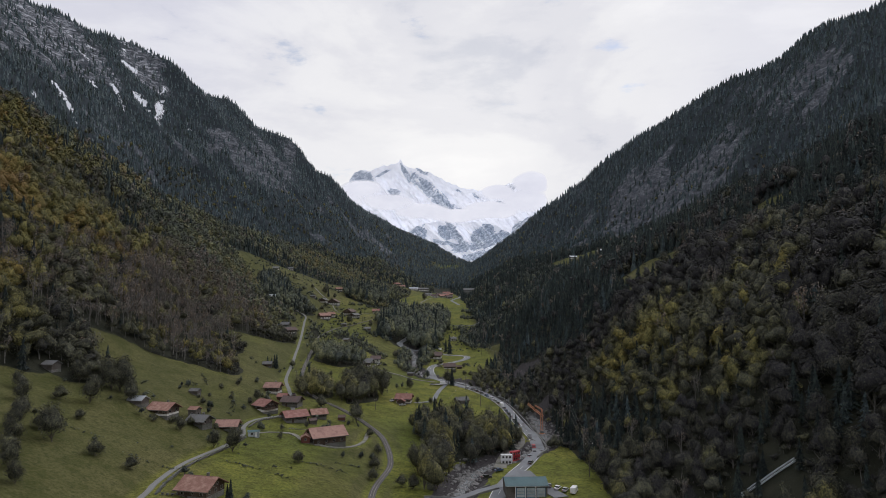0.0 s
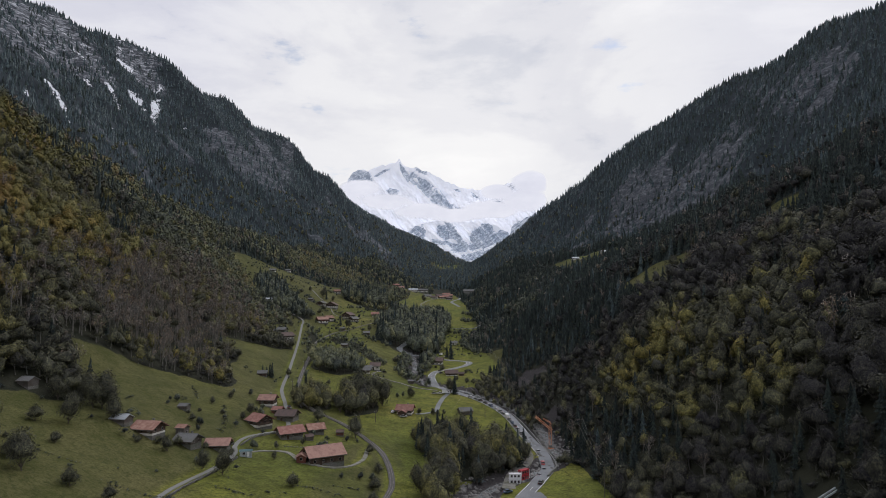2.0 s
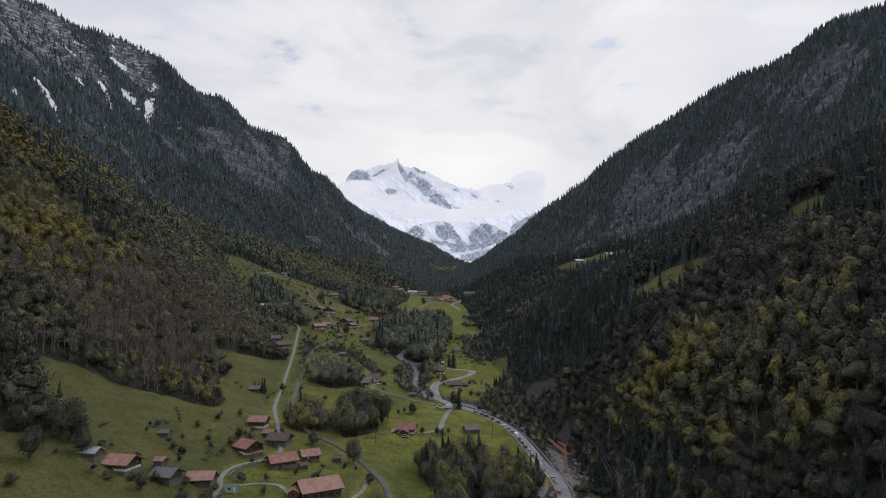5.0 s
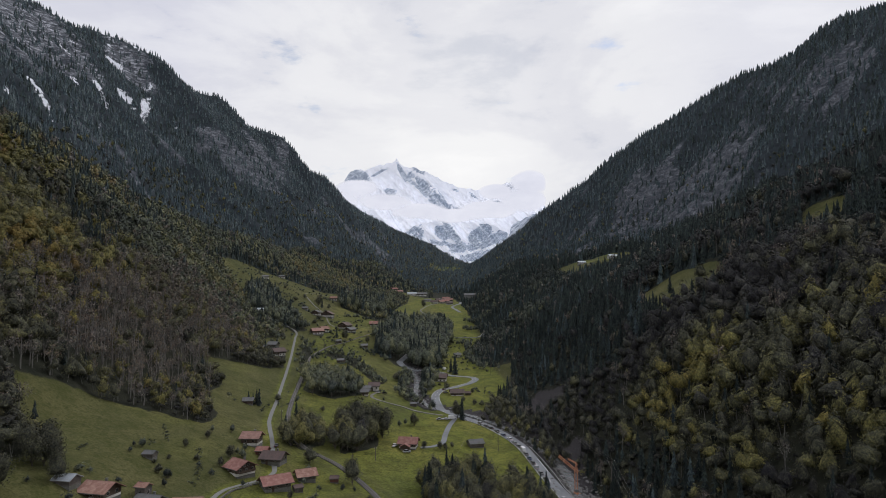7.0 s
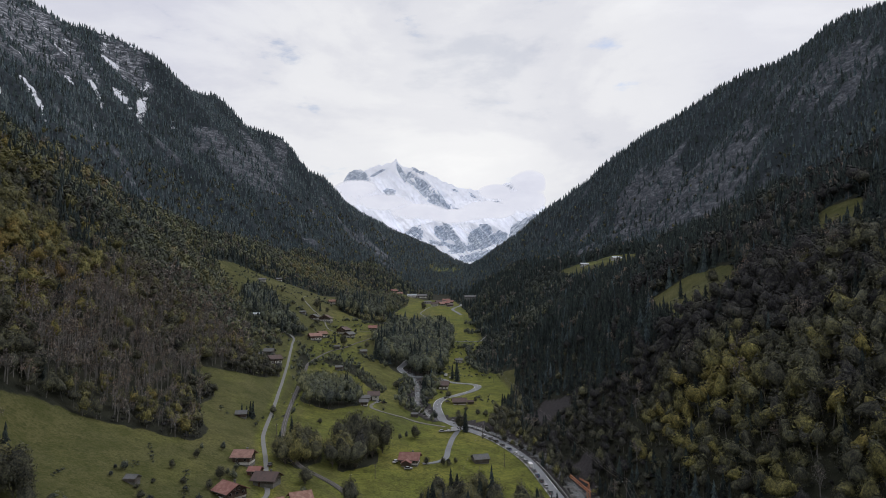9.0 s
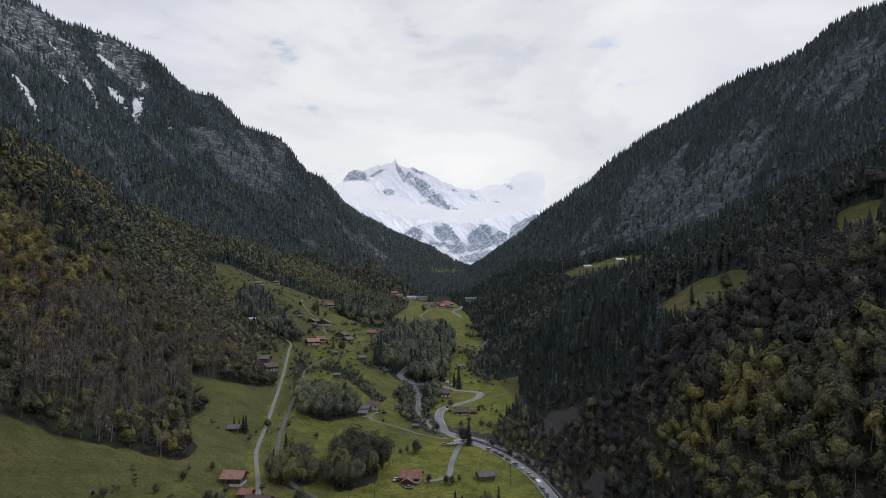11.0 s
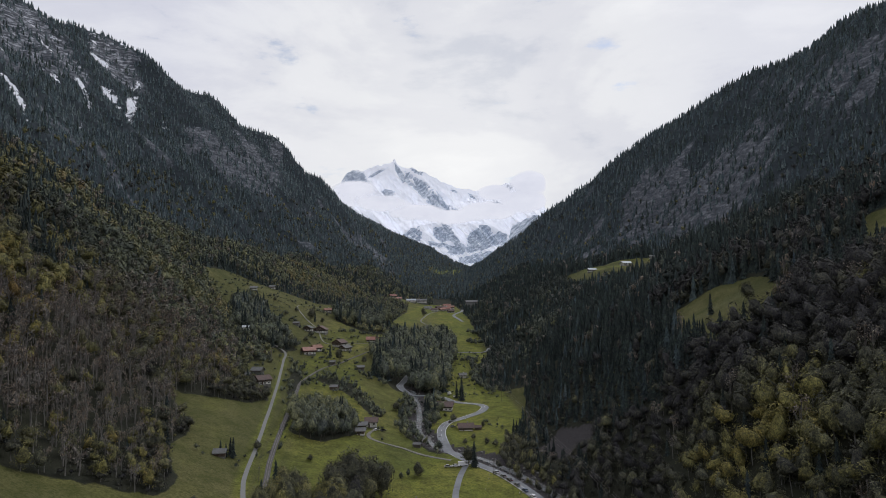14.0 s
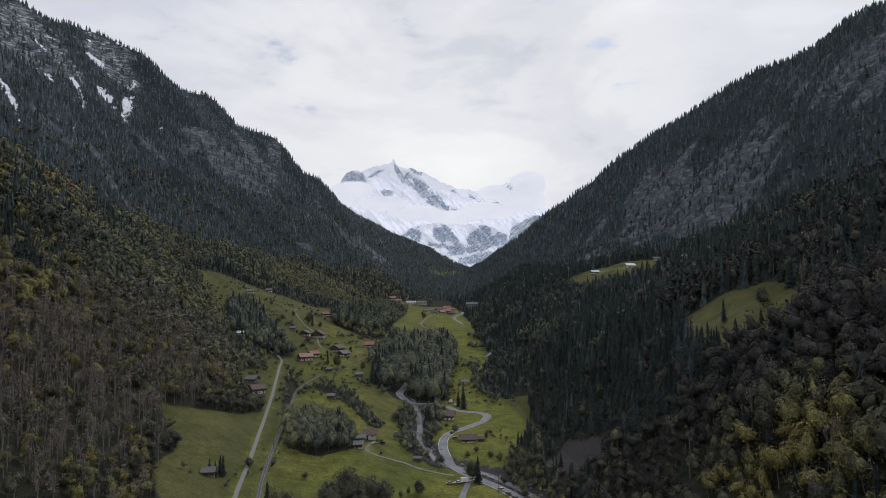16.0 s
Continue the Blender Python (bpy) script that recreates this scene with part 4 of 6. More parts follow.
def plant_slopes():
    for name, side, label in (("west_forest", -1, "mixed autumn forest in green, olive and bare grey on the slope"), ("east_forest", 1, "dense dark mixed forest of beech and spruce on the slope")):
        wood, upland = Wood(), Wood(HAZED_LEAF)
        x, y, rng = scatter(-640 if side < 0 else 20, -20 if side < 0 else 640, 70, 1750, 5.3 if side < 0 else 6.2, 200 + side)
        wild = on_grid(LAND_WILD, x, y)
        dist = np.hypot(x, y - 40)
        keep = (np.abs(x) < 0.74 * y + 45) & ~is_meadow(x, y) & ~in_any(SCREES, x, y) & (wild < 1.5) & (rng.uniform(size=len(x)) < np.clip(1.35 - dist / 1600, 0.45, 1))
        if side > 0:
            keep &= (x > 40) | (y > 440)
        keep &= ~in_any(GROVES, x, y)
        x, y = x[keep], y[keep]
        ok = free_of_lines(x, y) & free_of_houses(x, y)
        x, y = x[ok], y[ok]
        n = len(x)
        z = ground(x, y) - 0.4
        seen = open_view(x, y, z + 17)
        ok = seen | ((rng.uniform(size=n) < 0.15) & (np.hypot(x, y) < 600))
        x, y, z, seen = x[ok], y[ok], z[ok], seen[ok]
        n = len(x)
        dist = np.hypot(x, y - 110)
        near = np.where(~seen | (dist > 520), 2, np.where(dist > (200 if side < 0 else 215), 1, 0))
        zone = layers(x / 90, y / 90, 3, 300 + side)
        lot = rng.uniform(size=n)
        if side < 0:
            bare = (inside([(-205, 360), (-262, 640), (-240, 720), (-190, 690), (-150, 560), (-160, 440), (-160, 370)], x, y) & (lot < 0.46)) | (lot > 0.92) | ((on_grid(LAND_WILD, x, y) < 0.66) & (y > 300) & (y < 480) & (lot > 0.62))
            fir = (lot < np.clip((zone - 0.50) * 3.0 + 0.10, 0.06, 0.6)) & ~bare
            tint = np.clip(0.37 + 0.36 * (layers(x / 60, y / 60, 3, 311) - 0.42) * 2 + rng.normal(size=n) * 0.10, 0.0, 0.80)
            warm = inside([(-185, 230), (-190, 300), (-270, 420), (-480, 640), (-500, 300), (-300, 180)], x, y)
            tint = np.where(warm, np.clip(tint + 0.19, 0, 0.80), tint)
        else:
            bare = (lot > 0.97)
            fir = (lot < np.clip((zone - 0.46) * 4.2 + np.where(y > 470, 0.60, 0.18) + 0.40 * np.clip((x - 150) / 100, 0, 1.4), 0.06, 0.88)) & ~bare
            thicket = inside([(104, 170), (190, 160), (215, 235), (150, 262), (122, 222)], x, y)
            beech = inside(BEECHES, x, y)
            fir &= ~(beech & (lot > 0.05))
            # tint sinks up the slope: the shade there is put into the leaf colour
            tint = np.clip(0.15 + 0.06 * (y < 300) + 0.15 * beech + 0.44 * (layers(x / 55, y / 55, 3, 317) - 0.45) * 2 + rng.normal(size=n) * 0.13 - 0.22 * np.clip((x - 120) / 120, 0, 1) * ~beech - 0.10 * (y > 450), 0.0, 0.60)
        if side > 0:
            tint = np.where(thicket, rng.uniform(0.0, 0.12, n), tint)
        height = np.where(fir, rng.uniform(16, 27, n), rng.uniform(16, 26, n)) * (0.70 if side < 0 else 0.86) * (0.75 + 0.5 * layers(x / 40, y / 40, 2, 321))
        edge = np.clip((on_grid(LAND_WILD, x, y)) * 1.6, 0.62, 1)
        height *= edge
        wide = rng.uniform(0.85, 1.3, n) * (1.25 if side < 0 else 1.08)
        turn = rng.uniform(0, 6.28, n)
        tint = np.where(bare, rng.uniform(0.93, 1.0, n), tint)
        kindpick = rng.integers(0, 12, n)
        place = np.stack([x, y, z], -1)
        for level in range(3):
            for shapes, what, kind in ((BROAD[level], ~fir & ~bare, "leaf"), (BARE[level], bare, "leaf"), (FIR[level], fir, "needle")):
                for k, shape in enumerate(shapes):
                    m = what & (near == level) & (kindpick % len(shapes) == k)
                    t = np.clip(rng.normal(0.30, 0.2, m.sum()), 0, 1) if kind == "needle" else tint[m]
                    # trees farther off take the leaves with haze in their colour
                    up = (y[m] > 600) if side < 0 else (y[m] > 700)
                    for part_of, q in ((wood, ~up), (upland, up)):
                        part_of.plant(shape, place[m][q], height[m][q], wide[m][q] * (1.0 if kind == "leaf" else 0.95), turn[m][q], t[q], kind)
        # low growth along the foot of the woods
        bx, by, rng = scatter(-420 if side < 0 else 20, -20 if side < 0 else 300, 120, 640, 4.6 if side < 0 else 5.2, 230 + side)
        m = (np.abs(bx) < 0.72 * by + 30) & ~is_meadow(bx, by) & ~in_any(SCREES, bx, by) & ~in_any(GROVES, bx, by) & (on_grid(LAND_WILD, bx, by) < (0.45 if side < 0 else 0.72))
        bx, by = bx[m], by[m]
        ok = free_of_lines(bx, by, 1.0) & free_of_houses(bx, by)
        bx, by = bx[ok], by[ok]
        pick = rng.integers(0, len(BUSH), len(bx))
        for k, shape in enumerate(BUSH):
            m = pick == k
            wood.plant(shape, np.stack([bx[m], by[m], ground(bx[m], by[m]) - 0.3], -1), rng.uniform(2.2, 6.0, m.sum()), rng.uniform(0.9, 1.5, m.sum()), rng.uniform(0, 6, m.sum()), np.clip(rng.normal(0.14, 0.13, m.sum()), 0, 0.6))
        wood.build(name, label, PALE_BARK)
        upland.build("upland_forest", "mixed forest farther up the valley, hazed to grey-green", PALE_BARK)


def plant_walls():
    for name, side, label in (("far_forest_west", -1, "dark spruce forest on the far rock wall"), ("far_forest_east", 1, "dark spruce forest on the far mountain ridge")):
        wood = Wood()
        x, y, rng = scatter(-1450 if side < 0 else 20, 250 if side < 0 else 1400, 900, 3890, 7.4, 250 + side)
        wild = on_grid(LAND_WILD, x, y)
        keep = (wild >= 1.5) | (y > 1700)
        keep &= (np.abs(x) < 0.76 * y + 60) & (~in_any(MEADOWS, x, y) | ((y > 2300) & (rng.uniform(size=len(x)) < 0.22)))
        keep &= (x < 0.035 * y) if side < 0 else (x >= 0.035 * y)
        keep &= rng.uniform(size=len(x)) > 0.8 * np.clip(rock_mask(x, y) * 1.2, 0, 1) * np.clip(0.5 + (layers(x / 30, y / 18, 3, 71) - 0.35) * 3, 0.25, 1)
        keep &= snow_mask(x, y) < rng.uniform(0.05, 0.4, len(x))
        x, y = x[keep], y[keep]
        z = ground(x, y) - 0.5
        ok = open_view(x, y, z + 22)
        x, y, z = x[ok], y[ok], z[ok]
        n = len(x)
        height = rng.uniform(9, 17, n) * np.where(z > 480, 0.95, 1.0)
        pick = rng.integers(0, 4, n)
        leafy = (z < 350) & (rng.uniform(size=n) < (0.20 if side < 0 else 0.10))
        for k, shape in enumerate(BROAD[2][:4]):
            m = leafy & (pick == k)
            wood.plant(shape, np.stack([x, y, z], -1)[m], height[m] * 0.9, rng.uniform(1.1, 1.5, m.sum()), rng.uniform(0, 6, m.sum()), np.clip(rng.normal(0.26, 0.16, m.sum()), 0, 0.6))
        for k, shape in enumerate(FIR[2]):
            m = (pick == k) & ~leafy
            # needle tint grows paler and bluer with distance, as painted haze
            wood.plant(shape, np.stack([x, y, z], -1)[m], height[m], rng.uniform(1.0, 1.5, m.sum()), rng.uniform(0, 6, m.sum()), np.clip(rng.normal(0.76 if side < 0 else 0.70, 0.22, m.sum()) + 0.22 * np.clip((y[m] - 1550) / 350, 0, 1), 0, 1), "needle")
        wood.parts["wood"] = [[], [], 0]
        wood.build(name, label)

# ---------------------------------------------------------------- building blocks
FRAME_PAINT = worn("faded_frame_paint", (0.22, 0.20, 0.18), (0.36, 0.34, 0.31), 1.5, 0.7, bump=0.1)


def box(bm, lo, hi, turn=None):
    """A box between two corners, into a bmesh."""
    made = bmesh.ops.create_cube(bm, size=1.0)["verts"]
    m = Matrix.Translation([(a + b) / 2 for a, b in zip(lo, hi)]) @ Matrix.Diagonal([b - a for a, b in zip(lo, hi)] + [1])
    bmesh.ops.transform(bm, matrix=(turn @ m) if turn else m, verts=made)
    return made


def part(name, bm, material, parent, label=""):
    me = bpy.data.meshes.new(name)
    bm.to_mesh(me)
    bm.free()
    me.materials.append(material)
    ob = new(name, me)
    ob.parent = parent
    return tagged(ob, label)


def boxes(*corners):
    bm = bmesh.new()
    for lo, hi in corners:
        box(bm, lo, hi)
    return bm


def prism(points, y0, y1, axis="y"):
    """A flat outline in x and z (or y and z), drawn out along the other way."""
    bm = bmesh.new()
    rows = [[bm.verts.new((a, y, b) if axis == "y" else (y, a, b)) for a, b in points] for y in (y0, y1)]
    n = len(points)
    bm.faces.new(rows[0])
    bm.faces.new(rows[1][::-1])
    for i in range(n):
        bm.faces.new((rows[0][i], rows[1][i], rows[1][(i + 1) % n], rows[0][(i + 1) % n]))
    bmesh.ops.recalc_face_normals(bm, faces=bm.faces)
    return bm


def window(parent, x, y, z, w, h, along, out):
    """A window on a wall: along is the wall's way ('x' or 'y'), out the side to which it faces."""
    def span(a0, a1, b0, b1, d0, d1):
        d0, d1 = sorted((d0 * out, d1 * out))
        return ((x + a0, y + d0, z + b0), (x + a1, y + d1, z + b1)) if along == "x" else ((x + d0, y + a0, z + b0), (x + d1, y + a1, z + b1))
    frame_mesh = boxes(span(-w / 2 - 0.08, w / 2 + 0.08, h / 2, h / 2 + 0.08, -0.02, 0.07), span(-w / 2 - 0.08, w / 2 + 0.08, -h / 2 - 0.08, -h / 2, -0.02, 0.07),
                       span(-w / 2 - 0.08, -w / 2, -h / 2, h / 2, -0.02, 0.07), span(w / 2, w / 2 + 0.08, -h / 2, h / 2, -0.02, 0.07), span(-0.03, 0.03, -h / 2, h / 2, -0.02, 0.05))
    ob = part("window", frame_mesh, FRAME_PAINT, parent)
    part("pane", boxes(span(-w / 2, w / 2, -h / 2, h / 2, -0.01, 0.025)), GLASS, ob)


def chalet(x, y, length, width, wall, turn, roof, upper, lower, label, pitch=0.52, plinth=None, chimney=True, balcony=False, name="farmhouse", category="house", detail=2, sink=0.0, over=1.15):
    """A gabled house. Its ridge runs along its own x; turn is in degrees."""
    a = radians(turn)
    corners = [(x + u * length / 2 * math.cos(a) - v * width / 2 * math.sin(a), y + u * length / 2 * math.sin(a) + v * width / 2 * math.cos(a)) for u in (-1, 1) for v in (-1, 1)]
    zs = [float(ground(*c)) for c in corners]
    top = tagged(new(name), label, category)
    top.matrix_world = pose(x, y, sum(zs) / 4 - sink, 0, 0, turn)
    low = min(zs) - sum(zs) / 4 + sink - 0.6
    base_h = plinth if plinth is not None else wall * 0.3
    L, W = length / 2, width / 2
    part("foundation", boxes(((-L - 0.03, -W - 0.03, low), (L + 0.03, W + 0.03, 0.0))), STONEWALL, top, "rough stone foundation")
    part("base_wall", boxes(((-L, -W, 0.0), (L, W, base_h))), lower, top)
    rise = W * pitch
    body = prism([(-W - 0.06, base_h), (W + 0.06, base_h), (W + 0.06, wall), (0, wall + rise), (-W - 0.06, wall)], -L - 0.06, L + 0.06, "x")
    part("upper_wall", body, upper, top)
    # roof: two thick slabs and a ridge cap
    for s in (-1, 1):
        bm = bmesh.new()
        e = W + over
        drop = over * pitch
        pts = [(0, wall + rise + 0.04), (s * e, wall - drop + 0.04), (s * e, wall - drop + 0.28), (0, wall + rise + 0.30)]
        bm.free()
        part("roof_slope", prism(pts, -L - over, L + over, "x"), roof, top)
        part("eaves_board", prism([(s * e, wall - drop - 0.05), (s * (e + 0.06), wall - drop - 0.05), (s * (e + 0.06), wall - drop + 0.26), (s * e, wall - drop + 0.26)], -L - over, L + over, "x"), GREY_TIMBER, top)
    part("ridge_cap", prism([(-0.2, wall + rise + 0.23), (0.2, wall + rise + 0.23), (0.0, wall + rise + 0.4)], -L - over, L + over, "x"), roof, top)
    if chimney:
        cx, cy = L * 0.3, W * 0.25
        stack = part("chimney", boxes(((cx - 0.35, cy - 0.35, wall), (cx + 0.35, cy + 0.35, wall + rise + 0.9))), PLASTER if detail < 2 else STONEWALL, top)
        part("chimney_cap", boxes(((cx - 0.45, cy - 0.45, wall + rise + 0.9), (cx + 0.45, cy + 0.45, wall + rise + 1.02))), SLATE, stack)
    # windows in rows on all four walls
    if detail:
        levels = [base_h * 0.55] if base_h > 1.5 else []
        levels += [base_h + 1.0] if wall - base_h > 1.5 else []
        for z in levels:
            push = 0.0 if z < base_h else 0.06
            for out in (-1, 1):
                n = max(1, int(length / 3.0))
                for k in range(n):
                    window(top, -L + length * (k + 0.5) / n, out * (W + push), z, 0.95, 1.05, "x", out)
                n = max(1, int(width / 2.6))
                for k in range(n):
                    window(top, out * (L + push), -W + width * (k + 0.5) / n, z, 0.95, 1.05, "y", out)
        if wall + rise - base_h > 4.2:
            for out in (-1, 1):
                for v in (-0.9, 0.9):
                    window(top, out * (L + 0.06), v, wall + rise * 0.25, 0.8, 0.9, "y", out)
        part("door", boxes(((-0.5 - L * 0.4, -W - 0.07, 0.0), (0.5 - L * 0.4, -W + 0.02, 2.05))), TIMBER, top)
    if balcony:
        for out in (-1, 1):
            x0, x1 = sorted((out * L, out * (L + 1.1)))
            deck = part("balcony", boxes(((x0, -W * 0.9, base_h - 0.05), (x1, W * 0.9, base_h + 0.08))), TIMBER, top)
            xr = out * (L + 1.1)
            part("railing", boxes(((xr - 0.05, -W * 0.9, base_h + 0.08), (xr + 0.05, W * 0.9, base_h + 0.95))), TIMBER, deck)
    return top


# x, y, length, width, wall height, turn, roof, upper wall, lower wall, label, extras
HOUSES = []


def house(*given):
    HOUSES.append(given)
    HOUSE_SPOTS.append((given[0], given[1], max(given[2], given[3]) * 0.75 + 2.5))


house(-54, 298, 14.8, 11.2, 3.8, 30, "TILE_NEW", "TIMBER", "STONEWALL", "big dark timber farmhouse with a salmon tiled roof", dict(balcony=False, plinth=0.6))
house(-62, 292, 4.6, 3.8, 2.3, 97, "TILE_OLD", "RED_TIMBER", "RED_TIMBER", "small annex with weathered tiles beside the farmhouse", dict(chimney=False, detail=1, name="annex", over=0.5))
house(-77, 207, 10.1, 9.7, 3.1, -14, "TILE_OLD", "TIMBER", "STONEWALL", "dark house with a patched weathered tile roof", dict())
house(-97, 291, 8.4, 6.8, 2.0, 4, "TILE_NEW", "TIMBER", "STONEWALL", "low barn with a salmon tiled roof above the lane", dict(chimney=False, name="barn", category="barn"))
house(-106, 281, 7.6, 6.8, 2.4, -16, "SLATE", "GREY_TIMBER", "STONEWALL", "grey-roofed old timber house among bushes", dict())
house(-110, 285, 3.8, 3.4, 4.1, -16, "TILE_OLD", "GREY_TIMBER", "STONEWALL", "small tiled outhouse behind the grey roof", dict(chimney=False, detail=1, name="outhouse", over=0.5))
house(-119, 274, 9.2, 7.7, 2.7, -14, "TILE_OLD", "TIMBER", "PLASTER", "timber farmhouse with a weathered red-brown roof", dict())
house(-129, 272, 6.3, 5.3, 1.7, -10, "TIN", "GREY_TIMBER", "GREY_TIMBER", "small barn with a pale tin roof", dict(chimney=False, detail=0, name="barn", category="barn", over=0.5))
house(-122, 316, 4.2, 3.4, 1.8, -8, "SLATE", "GREY_TIMBER", "STONEWALL", "little grey hay hut in the meadow", dict(chimney=False, detail=0, name="hay_hut", category="hut", over=0.4))
house(-164, 268, 5.0, 4.8, 2.2, -12, "SLATE", "GREY_TIMBER", "GREY_TIMBER", "grey wooden hut at the forest edge", dict(chimney=False, detail=0, name="hay_hut", category="hut", over=0.5))
house(-92, 334, 8.4, 8.7, 3.3, -38, "TILE_RED", "TIMBER", "PLASTER", "chalet with a red roof and white ground floor", dict(balcony=True, plinth=1.2))
house(-83, 354, 8.8, 7.7, 3.0, -10, "TILE_BROWN", "GREY_TIMBER", "STONEWALL", "grey timber house with a brown tiled roof", dict(plinth=1.3))
house(-90, 361, 5.0, 4.8, 2.4, -6, "TILE_RED", "RED_TIMBER", "STONEWALL", "small red outhouse behind the houses", dict(chimney=False, detail=1, name="outhouse", over=0.5))
house(-98, 371, 7.6, 7.2, 3.7, -4, "TILE_NEW", "TIMBER", "PLASTER", "tall dark chalet with a salmon roof by the lane", dict(plinth=1.1))
house(-75, 325, 10.5, 8.2, 3.1, 32, "TILE_RED", "GREY_TIMBER", "STONEWALL", "long grey barn with a red tiled roof", dict(chimney=False, plinth=1.1, name="barn", category="barn"))
house(-66.5, 343, 7.1, 6.8, 2.6, 26, "TILE_OLD", "GREY_TIMBER", "STONEWALL", "weathered timber barn with old tiles", dict(chimney=False, name="barn", category="barn", plinth=0.8))
house(-66, 326, 3.4, 2.9, 1.8, 30, "TILE_BROWN", "GREY_TIMBER", "GREY_TIMBER", "tiny wooden shed between the barns", dict(chimney=False, detail=0, name="shed", category="shed", over=0.35))
house(-54.5, 347, 3.5, 3.0, 2.0, 4, "TILE_BROWN", "RED_TIMBER", "GREY_TIMBER", "small reddish wooden shed in the meadow", dict(chimney=False, detail=0, name="shed", category="shed", over=0.35))
house(-25.5, 423, 9.2, 8.7, 2.9, -8, "TILE_RED", "TIMBER", "PLASTER", "red-roofed farmhouse on the valley floor", dict())
house(-27, 417.5, 5.0, 4.8, 2.1, 82, "TILE_RED", "TIMBER", "STONEWALL", "low wing with red tiles joined to the farm", dict(chimney=False, detail=1, name="farm_wing", over=0.5))
house(12.5, 433, 8.0, 6.3, 2.2, 16, "SLATE", "GREY_TIMBER", "GREY_TIMBER", "grey weathered barn standing in the field", dict(chimney=False, detail=0, name="barn", category="barn", over=0.6))
house(-43, 469, 4.6, 3.8, 2.2, -5, "SLATE", "STONEWALL", "GREY_TIMBER", "small pale hut in the field", dict(chimney=False, detail=0, name="hay_hut", category="hut", over=0.4))
house(-58.5, 557, 7.1, 7.7, 3.8, 4, "TILE_BROWN", "PLASTER", "PLASTER", "white house with a brown roof above the river", dict())
house(-64, 549, 5.5, 4.8, 2.1, 10, "SLATE", "TIMBER", "PLASTER", "low grey-roofed barn below the white house", dict(chimney=False, detail=1, name="barn", category="barn"))
house(-62.5, 531, 4.4, 4.2, 3.2, 0, "SLATE", "TIMBER", "PLASTER", "dark little house by the track", dict(chimney=False, detail=1))
house(-121.5, 443, 5.5, 5.3, 1.7, 8, "SLATE", "TIMBER", "TIMBER", "dark timber hut beside two spruces", dict(chimney=False, detail=0, name="hay_hut", category="hut", over=0.6))
house(-145.5, 606, 7.6, 7.7, 3.0, 40, "TILE_BROWN", "TIMBER", "PLASTER", "dark chalet with a white base above the lane", dict(balcony=True))
house(-155, 627, 5.9, 6.3, 2.4, -6, "SLATE", "GREY_TIMBER", "STONEWALL", "grey-roofed barn behind the chalet", dict(chimney=False, detail=0, name="barn", category="barn"))
house(-157, 603, 5.0, 4.4, 1.5, -6, "SLATE", "TIMBER", "STONEWALL", "small dark shed at the edge of the wood", dict(chimney=False, detail=0, name="shed", category="shed", over=0.4))
house(-139, 745, 9.1, 8.3, 3.0, 28, "TILE_NEW", "RED_TIMBER", "PLASTER", "red chalet with a salmon roof and white base", dict(balcony=True))
house(-135, 764, 6.8, 7.0, 2.8, 42, "TILE_OLD", "TIMBER", "PLASTER", "timber house with a weathered red roof", dict())
house(-117, 798, 9.8, 9.6, 3.4, 68, "TILE_BROWN", "TIMBER", "PLASTER", "broad dark chalet on the terrace", dict(balcony=True))
house(-109, 785, 8.3, 7.0, 2.4, 58, "SLATE", "TIMBER", "PLASTER", "grey-roofed house on the terrace", dict())
house(-88, 853, 9.8, 8.3, 3.0, 2, "TILE_RED", "TIMBER", "PLASTER", "red-roofed house with a white base by the railway", dict())
house(-156, 826, 7.6, 7.8, 2.6, 82, "SLATE", "TIMBER", "PLASTER", "dark farmhouse with a white base on the hillside", dict(balcony=True))
house(-145, 842, 10.6, 11.8, 2.7, 86, "TILE_BROWN", "TIMBER", "PLASTER", "long hillside farmhouse with a brown roof", dict())
house(-170, 830, 5.3, 4.4, 1.5, -4, "SLATE", "GREY_TIMBER", "STONEWALL", "low grey shed beside the hillside farm", dict(chimney=False, detail=0, name="shed", category="shed", over=0.4))
house(-85.5, 720, 5.3, 4.9, 1.5, 12, "SLATE", "TIMBER", "GREY_TIMBER", "dark hay barn in the dry meadow", dict(chimney=False, detail=0, name="hay_barn", category="barn", over=0.6))
house(-112, 722, 4.2, 3.7, 1.4, 0, "SLATE", "GREY_TIMBER", "GREY_TIMBER", "small hut below the railway bend", dict(chimney=False, detail=0, name="hay_hut", category="hut", over=0.4))
house(-98, 646, 5.0, 4.5, 1.6, -6, "SLATE", "TIMBER", "GREY_TIMBER", "wooden hut with a grey roof by the hedge", dict(chimney=False, detail=0, name="hay_hut", category="hut", over=0.4))
house(-8, 642, 10.1, 8.7, 2.6, -6, "TILE_BROWN", "TIMBER", "PLASTER", "brown-roofed house in the bend of the road", dict())
house(6, 580, 9.7, 7.7, 2.6, 4, "TILE_BROWN", "TIMBER", "PLASTER", "dark house with white walls beside the road", dict())
house(15, 582, 4.2, 3.4, 1.8, 4, "TILE_BROWN", "TIMBER", "TIMBER", "dark shed next to the roadside house", dict(chimney=False, detail=0, name="shed", category="shed", over=0.4))
house(-27, 531, 4.6, 2.9, 2.0, -8, "SLATE", "GREY_TIMBER", "GREY_TIMBER", "old grey shed near the river bank", dict(chimney=False, detail=0, name="shed", category="shed", over=0.4))
house(12, 778, 5.3, 5.2, 2.0, 10, "SLATE", "PLASTER", "PLASTER", "small white-gabled house among trees", dict(detail=1))
